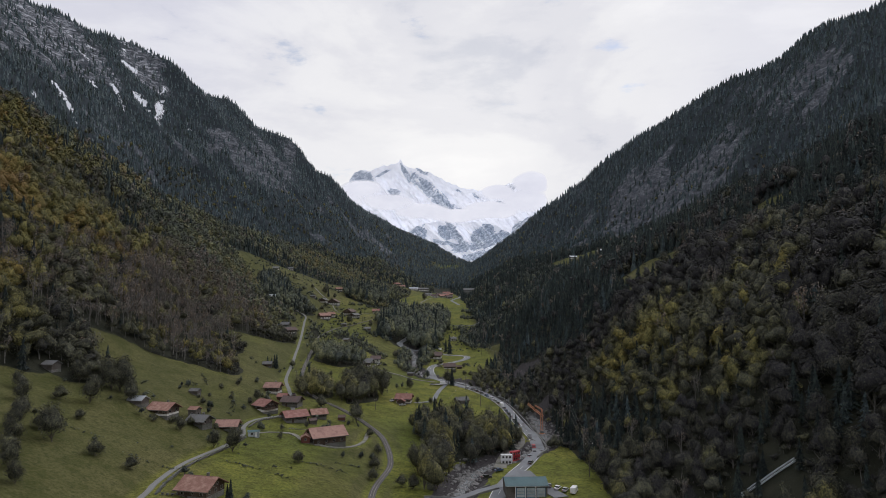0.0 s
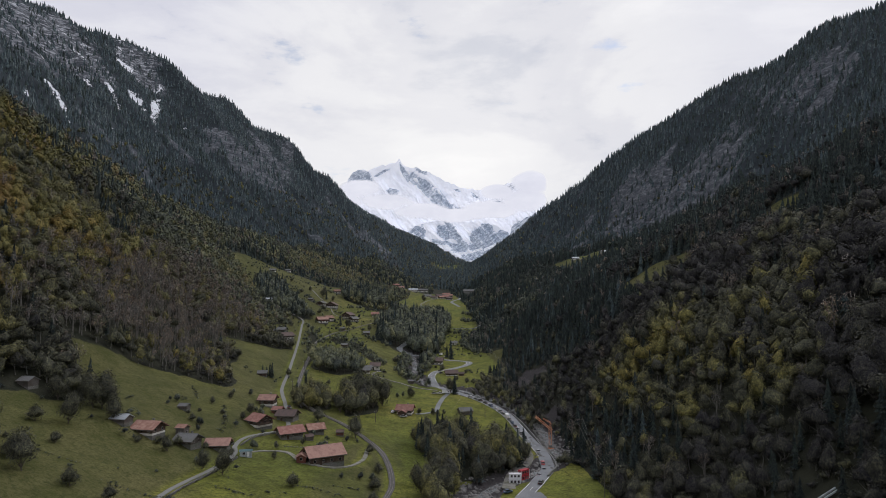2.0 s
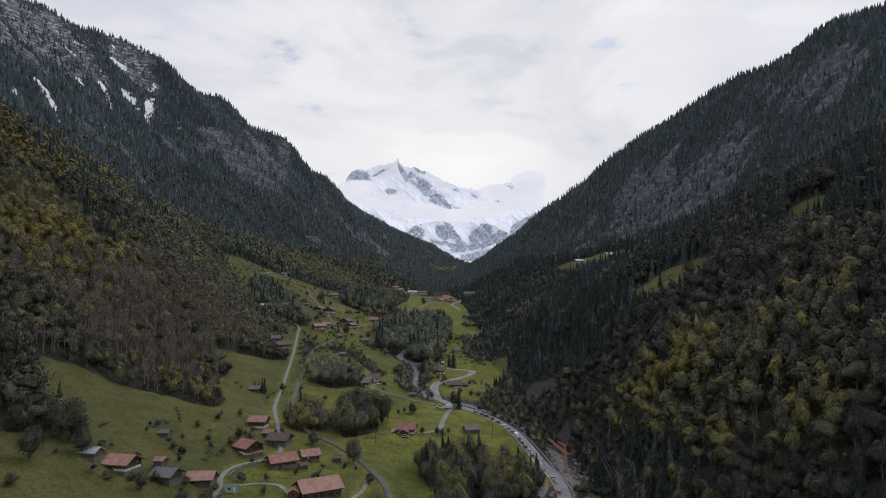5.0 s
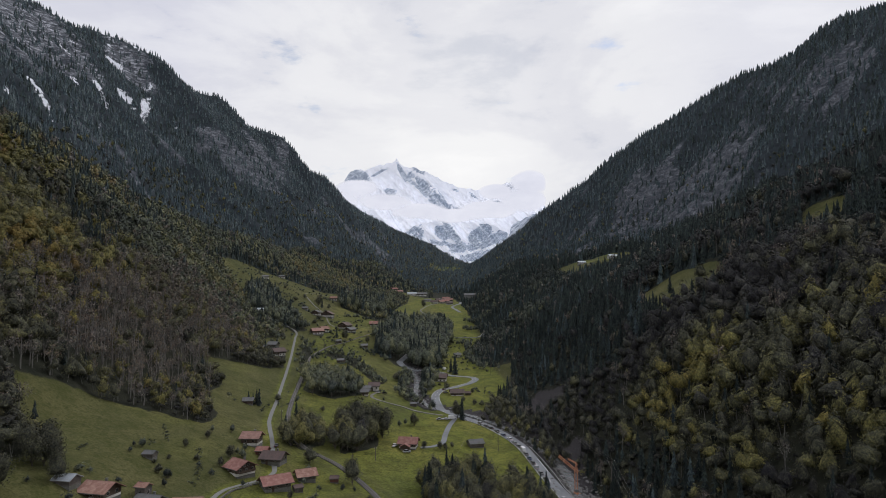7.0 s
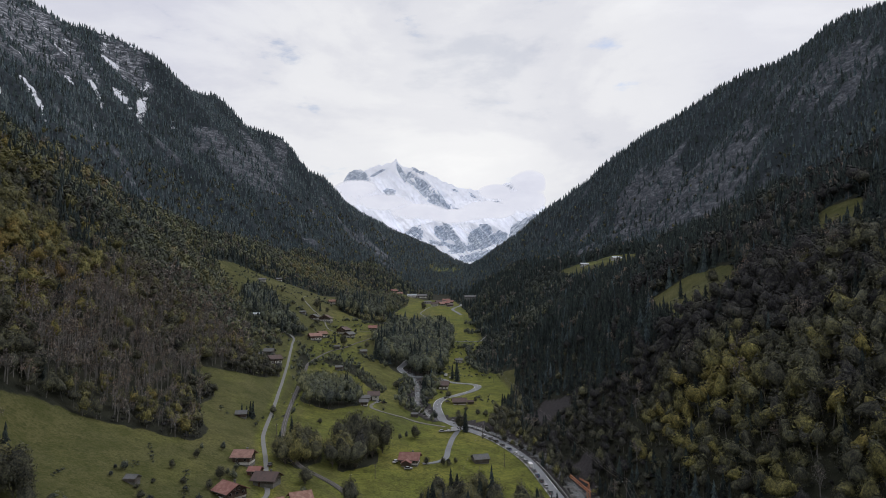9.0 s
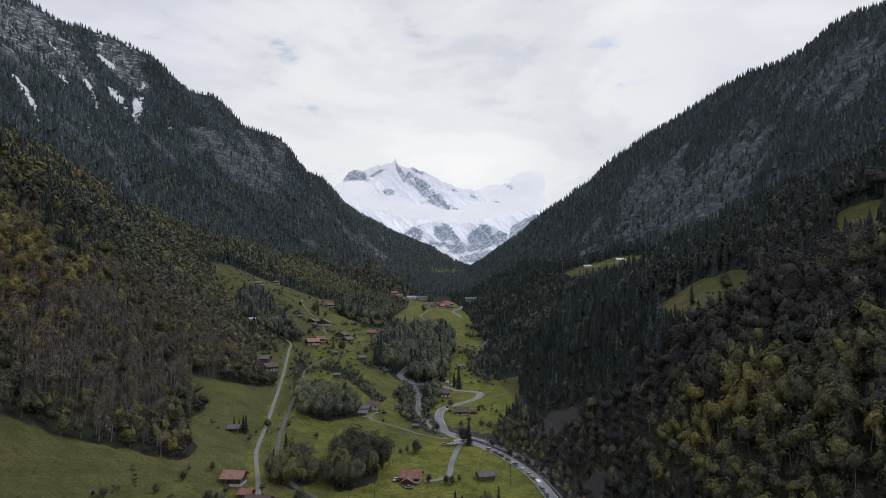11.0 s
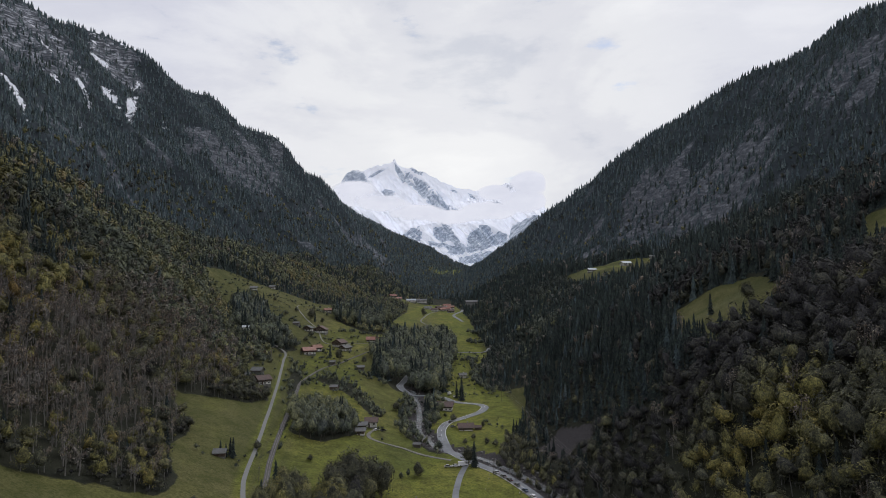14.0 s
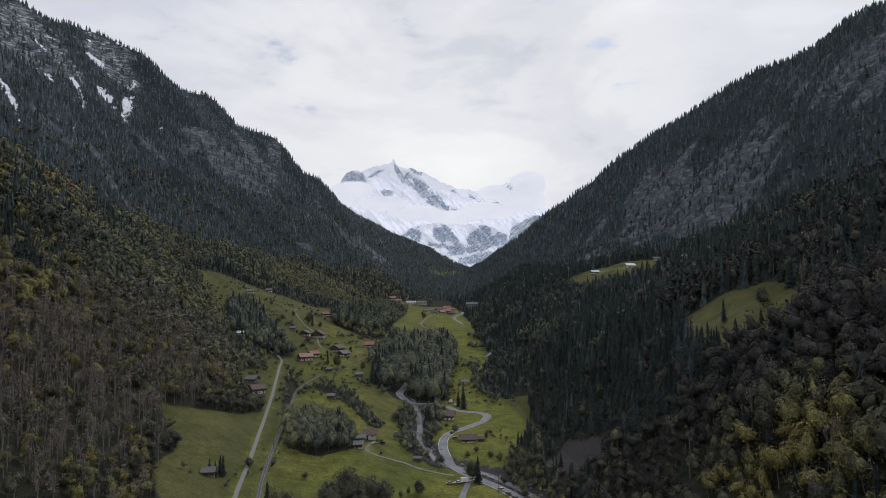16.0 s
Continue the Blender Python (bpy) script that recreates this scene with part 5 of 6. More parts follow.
house(-237, 985, 5.3, 5.2, 1.9, 0, "SLATE", "TIMBER", "PLASTER", "far hut on the high meadow", dict(detail=0, chimney=False, name="hay_hut", category="hut"))
house(-241, 912, 6.0, 5.2, 1.9, 8, "SLATE", "GREY_TIMBER", "PLASTER", "pale hillside hut below the wood", dict(detail=0, chimney=False, name="hay_hut", category="hut"))
house(-160, 975, 6.8, 7.0, 2.4, 20, "TILE_OLD", "TIMBER", "PLASTER", "far hillside house with weathered tiles", dict(detail=1))
house(-198, 740, 5.3, 4.9, 2.0, 14, "TIN", "PLASTER", "PLASTER", "pale hut among dark trees", dict(detail=0, chimney=False, name="hay_hut", category="hut"))
house(-99, 1514, 12.6, 11.4, 3.4, 4, "TILE_NEW", "TIMBER", "PLASTER", "far chalet with a light red roof", dict(detail=1))
house(-112, 1535, 11.7, 10.3, 3.4, 30, "TILE_RED", "TIMBER", "PLASTER", "far chalet under the wood", dict(detail=1))
house(-72, 1562, 16.2, 10.3, 3.7, 4, "TIN", "PLASTER", "PLASTER", "long white building with a pale roof", dict(detail=1, chimney=False))
house(-52, 1612, 23.4, 11.4, 4.1, 2, "SLATE", "GREY_TIMBER", "PLASTER", "long dark-roofed building with a white base", dict(detail=1, chimney=False))
house(-33, 1450, 11.7, 9.3, 2.7, 10, "SLATE", "PLASTER", "PLASTER", "pale house of the far village", dict(detail=1))
house(-18, 1410, 10.8, 9.3, 2.9, -12, "TILE_BROWN", "PLASTER", "PLASTER", "white village house with a brown roof", dict(detail=1))
house(-8, 1470, 11.7, 10.3, 3.4, 20, "TILE_BROWN", "TIMBER", "PLASTER", "dark timber village house", dict(detail=1))
house(6, 1445, 11.7, 10.3, 3.6, 5, "TILE_RED", "TIMBER", "PLASTER", "village house with a red roof", dict(detail=1))
house(8, 1520, 12.6, 10.3, 4.4, 0, "TILE_RED", "PLASTER", "PLASTER", "tall white village house with a red roof", dict(detail=1))
house(-4, 1430, 9.0, 8.3, 2.7, 35, "TILE_OLD", "TIMBER", "PLASTER", "small timber village house", dict(detail=1))
house(16, 1480, 10.8, 9.3, 3.8, -8, "TILE_OLD", "TIMBER", "PLASTER", "village house with weathered tiles", dict(detail=1))
house(14, 1405, 9.9, 8.3, 2.7, 14, "TILE_BROWN", "TIMBER", "PLASTER", "brown-roofed house at the village edge", dict(detail=1))
house(68, 1500, 30.6, 12.4, 4.8, 0, "SLATE", "CONCRETE", "CONCRETE", "long grey building at the mouth of the gorge", dict(detail=0, chimney=False))
house(265, 1052, 10.8, 9.3, 3.0, 12, "TIN", "PLASTER", "PLASTER", "white house on the crest meadow", dict(detail=1))
house(226, 1098, 9.0, 7.2, 2.4, 5, "TIN", "GREY_TIMBER", "PLASTER", "pale-roofed barn on the crest meadow", dict(detail=0, chimney=False, name="barn", category="barn"))
house(322, 1100, 8.1, 7.2, 2.4, -10, "SLATE", "GREY_TIMBER", "PLASTER", "hut on the crest meadow", dict(detail=0, chimney=False, name="hay_hut", category="hut"))
TONES = {"TILE_NEW": TILE_NEW, "TILE_RED": TILE_RED, "TILE_OLD": TILE_OLD, "TILE_BROWN": TILE_BROWN, "SLATE": SLATE, "TIN": TIN, "TIMBER": TIMBER, "GREY_TIMBER": GREY_TIMBER,
         "RED_TIMBER": RED_TIMBER, "PLASTER": PLASTER, "STONEWALL": STONEWALL, "CONCRETE": CONCRETE}


def build_houses():
    for x, y, length, width, wall, turn, roof, upper, lower, label, extras in HOUSES:
        if y > 590:
            length, width, wall = length * 1.22, width * 1.15, wall + 0.9
            extras = dict(dict(plinth=wall * 0.48), **extras)
        chalet(x, y, length, width, wall, turn, TONES[roof], TONES[upper], TONES[lower], label, **extras)



# ---------------------------------------------------------------- groves, hedges and single trees
def plant_groves():
    """Groves by their order in the plan: spacing, heights, share of spruces, tint, label."""
    looks = [(4.6, 9, 17, 0.22, 0.16, "dark grove of mixed trees along the river"), (4.8, 9, 16, 0.05, 0.2, "dark leafy grove beside the railway"),
             (4.6, 12, 19, 0.0, 0.2, "tall dark leafy trees standing close together"), (5.0, 9, 16, 0.05, 0.22, "leafy grove on the terrace below the railway"),
             (3.6, 3, 7, 0.0, 0.16, "dense hedge of bushes along the slope"), (5.0, 13, 24, 0.14, 0.14, "dark wood of spruce and beech in the valley"),
             (3.8, 4, 9, 0.08, 0.18, "bushes and small trees along the river bank"), (3.8, 6, 14, 0.4, 0.14, "dark trees on the far river bank"),
             (3.6, 2.2, 7.0, 0.0, 0.16, "bushes between the lane and the railway"), (4.6, 9, 18, 0.35, 0.14, "dark belt of trees on the hillside"),
             (4.8, 14, 24, 0.2, 0.20, "dark wood above the terrace village"), (4.8, 7, 15, 0.12, 0.14, "dark belt of trees beside the upper lane"), (4.2, 5, 11, 0.05, 0.18, "bushes and trees between road and river")]
    for k, (polygon, (step, low, high, firs, tone, label)) in enumerate(zip(GROVES, looks)):
        p = np.array(polygon)
        x, y, rng = scatter(p[:, 0].min() - 3, p[:, 0].max() + 3, p[:, 1].min() - 3, p[:, 1].max() + 3, step, 400 + k)
        m = inside(polygon, x + rng.normal(size=len(x)) * 2.2, y + rng.normal(size=len(x)) * 3.5) & free_of_lines(x, y, 1.2) & free_of_houses(x, y)
        m &= layers(x / 11, y / 13, 2, 470 + k) > 0.27
        x, y = x[m], y[m]
        n = len(x)
        # from here up the valley, leaf colour includes haze
        wood = Wood(LEAF if p[:, 1].mean() < 470 else HAZED_LEAF)
        level = 0 if p[:, 1].mean() < 430 else 1
        fir = rng.uniform(size=n) < firs
        height = rng.uniform(low, high, n) * np.where(fir, 1.15, 1.0)
        tint = np.clip(rng.normal(tone + 0.13, 0.12, n), 0.0, 0.5)
        place = np.stack([x, y, ground(x, y) - 0.3], -1)
        pick = rng.integers(0, 12, n)
        leafy = BUSH if high < 6 else STAND[level]
        for shapes, what, kind in ((leafy, ~fir, "leaf"), (FIR[level], fir, "needle")):
            for i, shape in enumerate(shapes):
                q = what & (pick % len(shapes) == i)
                wood.plant(shape, place[q], height[q], rng.uniform(0.9, 1.35, q.sum()), rng.uniform(0, 6.28, q.sum()), tint[q] if kind == "leaf" else np.clip(rng.normal(0.4, 0.2, q.sum()), 0, 1), kind)
        wood.build("hedge" if high < 8 else "grove", label)


def hedgerow(points, low, high, label, wide=3.0, step=3.0):
    """Bushes and small trees in a loose row."""
    line = smooth_line(points, step)
    rng = np.random.default_rng(int(abs(line[0, 1]) * 10))
    wood = Wood(HAZED_LEAF)
    line = line[rng.uniform(size=len(line)) < 0.9]
    x, y = (line + rng.normal(size=line.shape) * wide / 2).T
    ok = free_of_lines(x, y, 1.0) & free_of_houses(x, y)
    x, y = x[ok], y[ok]
    pick = rng.integers(0, 4, len(x))
    for k in range(4):
        q = pick == k
        wood.plant((BUSH if high < 6 else STAND[1])[k], np.stack([x[q], y[q], ground(x[q], y[q]) - 0.3], -1), rng.uniform(low, high, q.sum()), rng.uniform(1.0, 1.5, q.sum()), rng.uniform(0, 6, q.sum()), np.clip(rng.normal(0.2, 0.1, q.sum()), 0, 0.5))
    wood.build("hedgerow", label)


def plant_hedgerows():
    trees, bushes = "row of dark leafy trees across the meadow", "row of low dark bushes on the terraced meadow"
    hedgerow([(30, 1012), (42, 995), (58, 985), (62, 970)], 7, 12, trees, 6, 2.5)
    hedgerow([(36, 1110), (46, 1090), (58, 1060)], 7, 12, trees, 6, 2.5)
    hedgerow([(2, 872), (10, 864), (20, 858)], 7, 12, trees, 5, 2.5)
    hedgerow([(30, 872), (28, 840), (29, 805), (25, 760), (29, 715), (44, 690)], 5, 10, trees, 6, 2.5)
    hedgerow([(12, 696), (22, 694), (34, 696)], 2.5, 5, bushes, 2)
    hedgerow([(-144, 706), (-134, 686), (-124, 655), (-116, 640)], 4, 8, trees, 6)
    hedgerow([(-132, 752), (-118, 728), (-100, 704)], 2, 5, bushes)
    hedgerow([(-86, 700), (-70, 694), (-58, 690)], 5, 9, trees, 5)
    hedgerow([(-245, 902), (-222, 908), (-196, 904)], 1.5, 4, bushes)
    hedgerow([(-228, 862), (-206, 868), (-178, 860)], 2, 5, bushes)
    hedgerow([(-222, 936), (-196, 938), (-168, 926)], 1.5, 4, bushes)
    hedgerow([(-150, 800), (-134, 815), (-122, 830), (-104, 858)], 2, 5, bushes)
    hedgerow([(-128, 868), (-110, 884), (-92, 900)], 4, 8, trees, 5)
    hedgerow([(-190, 960), (-172, 948), (-150, 940)], 3, 7, trees, 5)
    hedgerow([(-178, 700), (-166, 676), (-160, 650)], 5, 10, trees, 6)
    hedgerow([(-40, 620), (-37, 650), (-44, 690)], 4, 9, trees, 4, 2.2)
    hedgerow([(-20, 560), (-22, 600), (-20, 640), (-24, 676)], 4, 9, trees, 3, 2.2)
    hedgerow([(20, 606), (24, 592), (30, 580), (36, 566)], 1.5, 4, bushes)


def upland_trees(wood):
    """Small fruit and hedge trees round the houses of the terraces."""
    rng = np.random.default_rng(463)
    near = [(hx, hy, r) for hx, hy, r in HOUSE_SPOTS if 190 < hy < 1010 and hx < -30]
    for hx, hy, r in near:
        n = 9 if hy > 590 else 5
        a, d = rng.uniform(0, 6.28, n), r + rng.uniform(0.0, 16.0 if hy > 590 else 7.0, n)
        x, y = hx + d * np.cos(a) * 1.3, hy + d * np.sin(a)
        ok = free_of_lines(x, y, 2.0) & free_of_houses(x, y)
        x, y = x[ok], y[ok]
        m = len(x)
        shape = (STAND[1 if hy > 590 else 0] + BUSH)[int(hx) % 9]
        wood.plant(shape, np.stack([x, y, ground(x, y) - 0.2], -1), rng.uniform(2.5, 7.0 if hy > 590 else 5.0, m), rng.uniform(0.9, 1.4, m), rng.uniform(0, 6, m), np.clip(rng.normal(0.14, 0.12, m), 0, 0.6))


def plant_scrub():
    """Loose bushes, tussocks and field stones over the pastures."""
    wood = Wood(HAZED_LEAF)
    x, y, rng = scatter(-310, 60, 190, 1050, 7.5, 450)
    share = np.where(y > 640, 0.45, 0.06) * np.clip((layers(x / 50, y / 50, 3, 451) - 0.45) * 7, 0, 1.6)
    share = np.where((x > -50) & (y < 600), 0.0, share)
    m = is_meadow(x, y) & (rng.uniform(size=len(x)) < share)
    x, y = x[m], y[m]
    ok = free_of_lines(x, y, 1.5) & free_of_houses(x, y)
    x, y = x[ok], y[ok]
    pick = rng.integers(0, len(BUSH), len(x))
    for k, shape in enumerate(BUSH):
        q = pick == k
        wood.plant(shape, np.stack([x[q], y[q], ground(x[q], y[q]) - 0.2], -1), rng.uniform(0.8, 3.4, q.sum()) * np.where(y[q] > 640, 1.5, 1.0), rng.uniform(0.9, 1.6, q.sum()), rng.uniform(0, 6, q.sum()), np.clip(rng.normal(0.18, 0.13, q.sum()), 0, 0.6))
    upland_trees(wood)
    # low weedy ridges that cross the slope
    for x0, y0, length, turn in ((-108, 330, 26, 110), (-128, 345, 16, 120), (-100, 226, 22, 10), (-128, 226, 14, 20), (-48, 262, 20, 15), (-75, 244, 14, -10), (-40, 275, 12, 20), (-104, 318, 18, 100), (-140, 300, 10, 90), (-128, 330, 8, 100), (-62, 250, 8, 30), (-60, 240, 9, 160)):
        n = int(length * 1.6)
        u = rng.uniform(-0.5, 0.5, n) * length
        bx = x0 + u * math.cos(radians(turn)) + rng.normal(size=n) * 0.7
        by = y0 + u * math.sin(radians(turn)) + rng.normal(size=n) * 0.7
        wood.plant(BUSH[n % 4], np.stack([bx, by, ground(bx, by) - 0.15], -1), rng.uniform(0.5, 1.3, n), rng.uniform(1.0, 1.8, n), rng.uniform(0, 6, n), np.clip(rng.normal(0.25, 0.1, n), 0, 0.6))
    wood.build("scrub", "loose low bushes and weeds scattered over the pastures")


TREE_MESHES = {}


def tree_meshes(kind, variant):
    if (kind, variant) not in TREE_MESHES:
        if kind == "fir":
            wood, crown = conifer(510 + variant, 13, 10, 0.19, 0.06)
        elif kind == "bush":
            wood, crown = broadleaf(530 + variant, 560, 18, 0.042, 0.50, 0.0, 5, 0.74)
        else:
            wood, crown = broadleaf(550 + variant, 900, 22, 0.032, 0.34 + 0.03 * variant, 0.08 + 0.03 * variant, 5, 0.74)
        tone = {"fir": 0.40, "bush": 0.34, "broad": 0.30}[kind] + 0.08 * (variant - 1)
        a = surface("trunk", *wood, BARK)
        b = surface("crown", *crown, NEEDLE if kind == "fir" else LEAF, kind != "fir", {"tint": np.full(len(crown[0]), tone)})
        TREE_MESHES[kind, variant] = (a.data, b.data)
        bpy.data.objects.remove(a)
        bpy.data.objects.remove(b)
    return TREE_MESHES[kind, variant]


def single(x, y, height, kind):
    n = len(bpy.data.objects)
    trunk, crown = tree_meshes(kind, n % 3)
    tall = "tall" if height > 12 else "small" if height < 6 else "medium"
    label = {"fir": f"{tall} dark spruce with hanging branches on the grass", "bush": f"{tall} rounded green bush on the meadow", "broad": f"{tall} leafy dark green tree on the meadow"}[kind]
    top = tagged(new({"fir": "spruce", "bush": "bush", "broad": "tree"}[kind]), label, "bush" if kind == "bush" else "tree", "single trees on the meadows")
    top.matrix_world = pose(x, y, float(ground(x, y)) - 0.15, 0, 0, (n * 67) % 360) @ Matrix.Diagonal((height, height, height, 1))
    for name, data in (("trunk", trunk), ("crown", crown)):
        new(name, data).parent = top


def plant_singles():
    single(-137, 206, 9.5, "broad")
    single(-132, 198, 8.5, "broad")
    single(-122, 182, 9.0, "broad")
    single(-116, 176, 7.5, "broad")
    single(-127, 189, 7.0, "bush")
    single(-133, 213, 6.5, "bush")
    single(-141, 216, 8.5, "broad")
    single(-150, 228, 9.0, "broad")
    single(-157, 238, 8.0, "broad")
    single(-146, 245, 6.5, "bush")
    single(-152, 268, 11.0, "broad")
    single(-133, 236, 4.5, "bush")
    single(-120, 170, 8.0, "broad")
    single(-47, 350, 12.9, "broad")
    single(-84, 258, 10.8, "broad")
    single(-126, 208, 13.7, "broad")
    single(-139, 253, 12.2, "broad")
    single(-114, 212, 6.3, "bush")
    single(-103, 214, 5.2, "bush")
    single(-141, 273, 15.5, "broad")
    single(-139, 276, 16.5, "broad")
    single(-137, 277, 12.5, "broad")
    single(-131, 270, 10.0, "broad")
    single(-93, 262, 8.3, "broad")
    single(-108, 266, 7.0, "broad")
    single(-108, 276, 4.4, "bush")
    single(-58, 259, 5.7, "bush")
    single(-68, 208, 6.5, "fir")
    single(-69, 208, 4.7, "fir")
    single(-12, 262, 6.9, "bush")
    single(-17, 264, 6.0, "bush")
    single(-31, 308, 5.4, "bush")
    single(-30, 284, 6.5, "bush")
    single(-29, 269, 5.6, "bush")
    single(-37, 328, 5.2, "bush")
    single(-24, 472, 9.2, "broad")
    single(-116, 446, 10.6, "fir")
    single(-119, 444, 7.1, "fir")
    single(-100, 333, 4.7, "broad")
    single(-100, 345, 6.7, "broad")
    single(-117, 339, 4.2, "broad")
    single(-114, 356, 4.7, "broad")
    single(-109, 330, 2.9, "bush")
    single(-115, 308, 3.8, "bush")
    single(-119, 313, 2.2, "bush")
    single(-117, 322, 2.3, "bush")
    single(-8, 422, 5.2, "broad")
    single(-5, 422, 4.5, "broad")
    single(-17, 422, 4.8, "broad")
    single(-1, 427, 3.8, "broad")
    single(-67, 316, 3.9, "broad")
    single(-76, 305, 3.8, "broad")
    single(-73, 289, 4.1, "broad")
    single(-113, 269, 3.8, "bush")
    single(-118, 263, 3.2, "bush")
    single(-90, 286, 3.5, "bush")
    single(-69, 365, 8.3, "bush")
    single(57, 330, 7.5, "bush")
    single(56, 339, 4.7, "bush")
    single(-161, 280, 8.7, "bush")
    single(-142, 224, 2.4, "bush")
    single(-148, 222, 2.0, "bush")
    single(-132, 198, 6.9, "bush")
    single(-100, 284, 3.5, "bush")
    single(-12, 354, 8.7, "broad")
    single(-55, 434, 22.9, "broad")
    single(-48, 429, 22.7, "broad")
    single(-60, 419, 20.3, "broad")
    single(-41, 432, 19.0, "broad")
    single(-25, 474, 7.0, "broad")
    single(7, 494, 15.5, "fir")
    single(4, 498, 12.5, "broad")
    single(19, 588, 4.7, "broad")
    single(-82, 468, 4.0, "bush")
    single(-110, 467, 5.7, "bush")
    single(-81, 593, 4.0, "bush")
    single(-118, 448, 9.1, "fir")
    single(-122, 445, 6.9, "fir")
    single(-46, 624, 8.5, "bush")
    single(-39, 623, 7.6, "broad")
    single(167, 541, 15.0, "fir")
    single(184, 524, 13.8, "broad")
    single(7, 679, 20.9, "fir")
    single(3, 686, 14.4, "fir")
    single(-86, 1111, 12.1, "broad")
    single(-37, 1264, 16.0, "broad")
    single(-118, 745, 12.8, "fir")
    single(-108, 738, 12.7, "broad")
    single(-85, 744, 8.5, "broad")
    single(-157, 673, 5.6, "bush")
    single(-210, 725, 8.3, "bush")
    single(-218, 812, 8.3, "broad")
    single(-149, 806, 7.1, "bush")
    single(-149, 781, 6.8, "bush")
    single(-175, 804, 5.9, "bush")
    single(-216, 869, 6.5, "bush")
    single(-183, 891, 8.0, "broad")
    single(-212, 901, 6.8, "broad")
    single(-156, 988, 9.0, "broad")
    single(-188, 859, 6.4, "bush")
    single(-152, 889, 8.0, "broad")
    single(-238, 826, 12.2, "broad")
    single(-164, 881, 15.8, "broad")
    single(-159, 881, 13.1, "fir")
    single(-2, 605, 6.5, "bush")
    single(10, 555, 4.4, "bush")
    single(18, 542, 4.9, "bush")
    single(23, 535, 5.5, "bush")
    single(27, 523, 6.0, "bush")
    single(4, 543, 4.2, "bush")
    single(-8, 622, 3.4, "bush")

# ---------------------------------------------------------------- the snow mountain at the head of the valley
def snow_material():
    m, t, shader = base_material("snow_and_cliff")
    where = place_of(t)
    cliff = node(t, "ShaderNodeAttribute", attribute_name="cliff").outputs["Fac"]
    tilted = node(t, "ShaderNodeMapping", {0: where, 2: (0.0, radians(38), 0.0)}).outputs[0]
    fine = grainy(t, tilted, 0.018, 10, 0.74, (0.35, 1, 2.4))
    crack = grainy(t, tilted, 0.055, 8, 0.75, (0.4, 1, 2.0))
    mask = ramp(t, calc(t, "ADD", cliff, calc(t, "MULTIPLY", calc(t, "SUBTRACT", fine, 0.5), 2.0)), [(0.38, (0, 0, 0)), (0.54, (1, 1, 1))])
    stone = ramp(t, crack, [(0.36, (0.20, 0.24, 0.30)), (0.48, (0.36, 0.40, 0.46)), (0.56, (0.80, 0.82, 0.85))])
    t.links.new(mixed(t, mask, (0.86, 0.87, 0.90), stone), shader.inputs["Base Color"])
    shader.inputs["Roughness"].default_value = 0.9
    # backdrop glow added to snow and rock, for skylight and hazy bright air
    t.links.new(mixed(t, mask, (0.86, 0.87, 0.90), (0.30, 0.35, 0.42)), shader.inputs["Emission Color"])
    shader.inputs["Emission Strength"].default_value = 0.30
    relief(t, shader, fine, 0.8, 14.0)
    return m


def far_massif(name, skyline, foot, y_crest, depth, cliffs, label, seed, ribs=1.0):
    """A mountain seen from one side: skyline as (x, z) at the crest, falling towards the viewer."""
    k = np.array(skyline, float)
    cols, rows = 260, 90
    x = np.linspace(k[0, 0], k[-1, 0], cols)
    crest = np.interp(x, k[:, 0], k[:, 1])
    u = np.linspace(0, 1, rows)[:, None]
    xs = np.repeat(x[None], rows, 0)
    fall = u ** 0.85
    zs = crest[None] * (1 - fall) + foot * fall
    ys = y_crest - depth * u + 0 * xs
    # buttresses that run down to the right
    slant = xs + (zs - 900) * 0.75
    rib = np.abs(layers(slant / 120, zs / 500, 4, seed) - 0.5) * 2
    crag = np.abs(layers(slant / 42, zs / 90, 4, seed + 17) - 0.5) * 2
    fade = np.clip(u * 9, 0, 1)
    ys = ys - ((rib - 0.4) * 230 + crag * 80) * fade * ribs
    zs = zs + (layers(xs / 22, zs * 0, 4, seed + 5) - 0.5) * 20 * np.clip(1 - u * 3, 0, 1) + (layers(xs / 16, zs / 200, 3, seed + 3) - 0.5) * 9
    cliff = np.zeros_like(xs)
    for cx, cz, rx, rz, turn, strength in cliffs:
        c, n = math.cos(radians(turn)), math.sin(radians(turn))
        along, across = (xs - cx) * c + (zs - cz) * n, -(xs - cx) * n + (zs - cz) * c
        cliff = np.maximum(cliff, strength * np.clip(1.4 - np.hypot(along / rx, across / rz), 0, 1))
    cliff = cliff + (layers(xs / 60, zs / 40, 4, seed + 11) - 0.5) * 0.5 + (0.30 - crag) * 0.9 * np.clip(cliff * 1.6 + 0.10, 0, 1)
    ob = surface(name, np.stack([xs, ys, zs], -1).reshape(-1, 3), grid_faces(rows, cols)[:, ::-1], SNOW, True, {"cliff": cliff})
    return tagged(ob, label, "mountain", kind="structure")


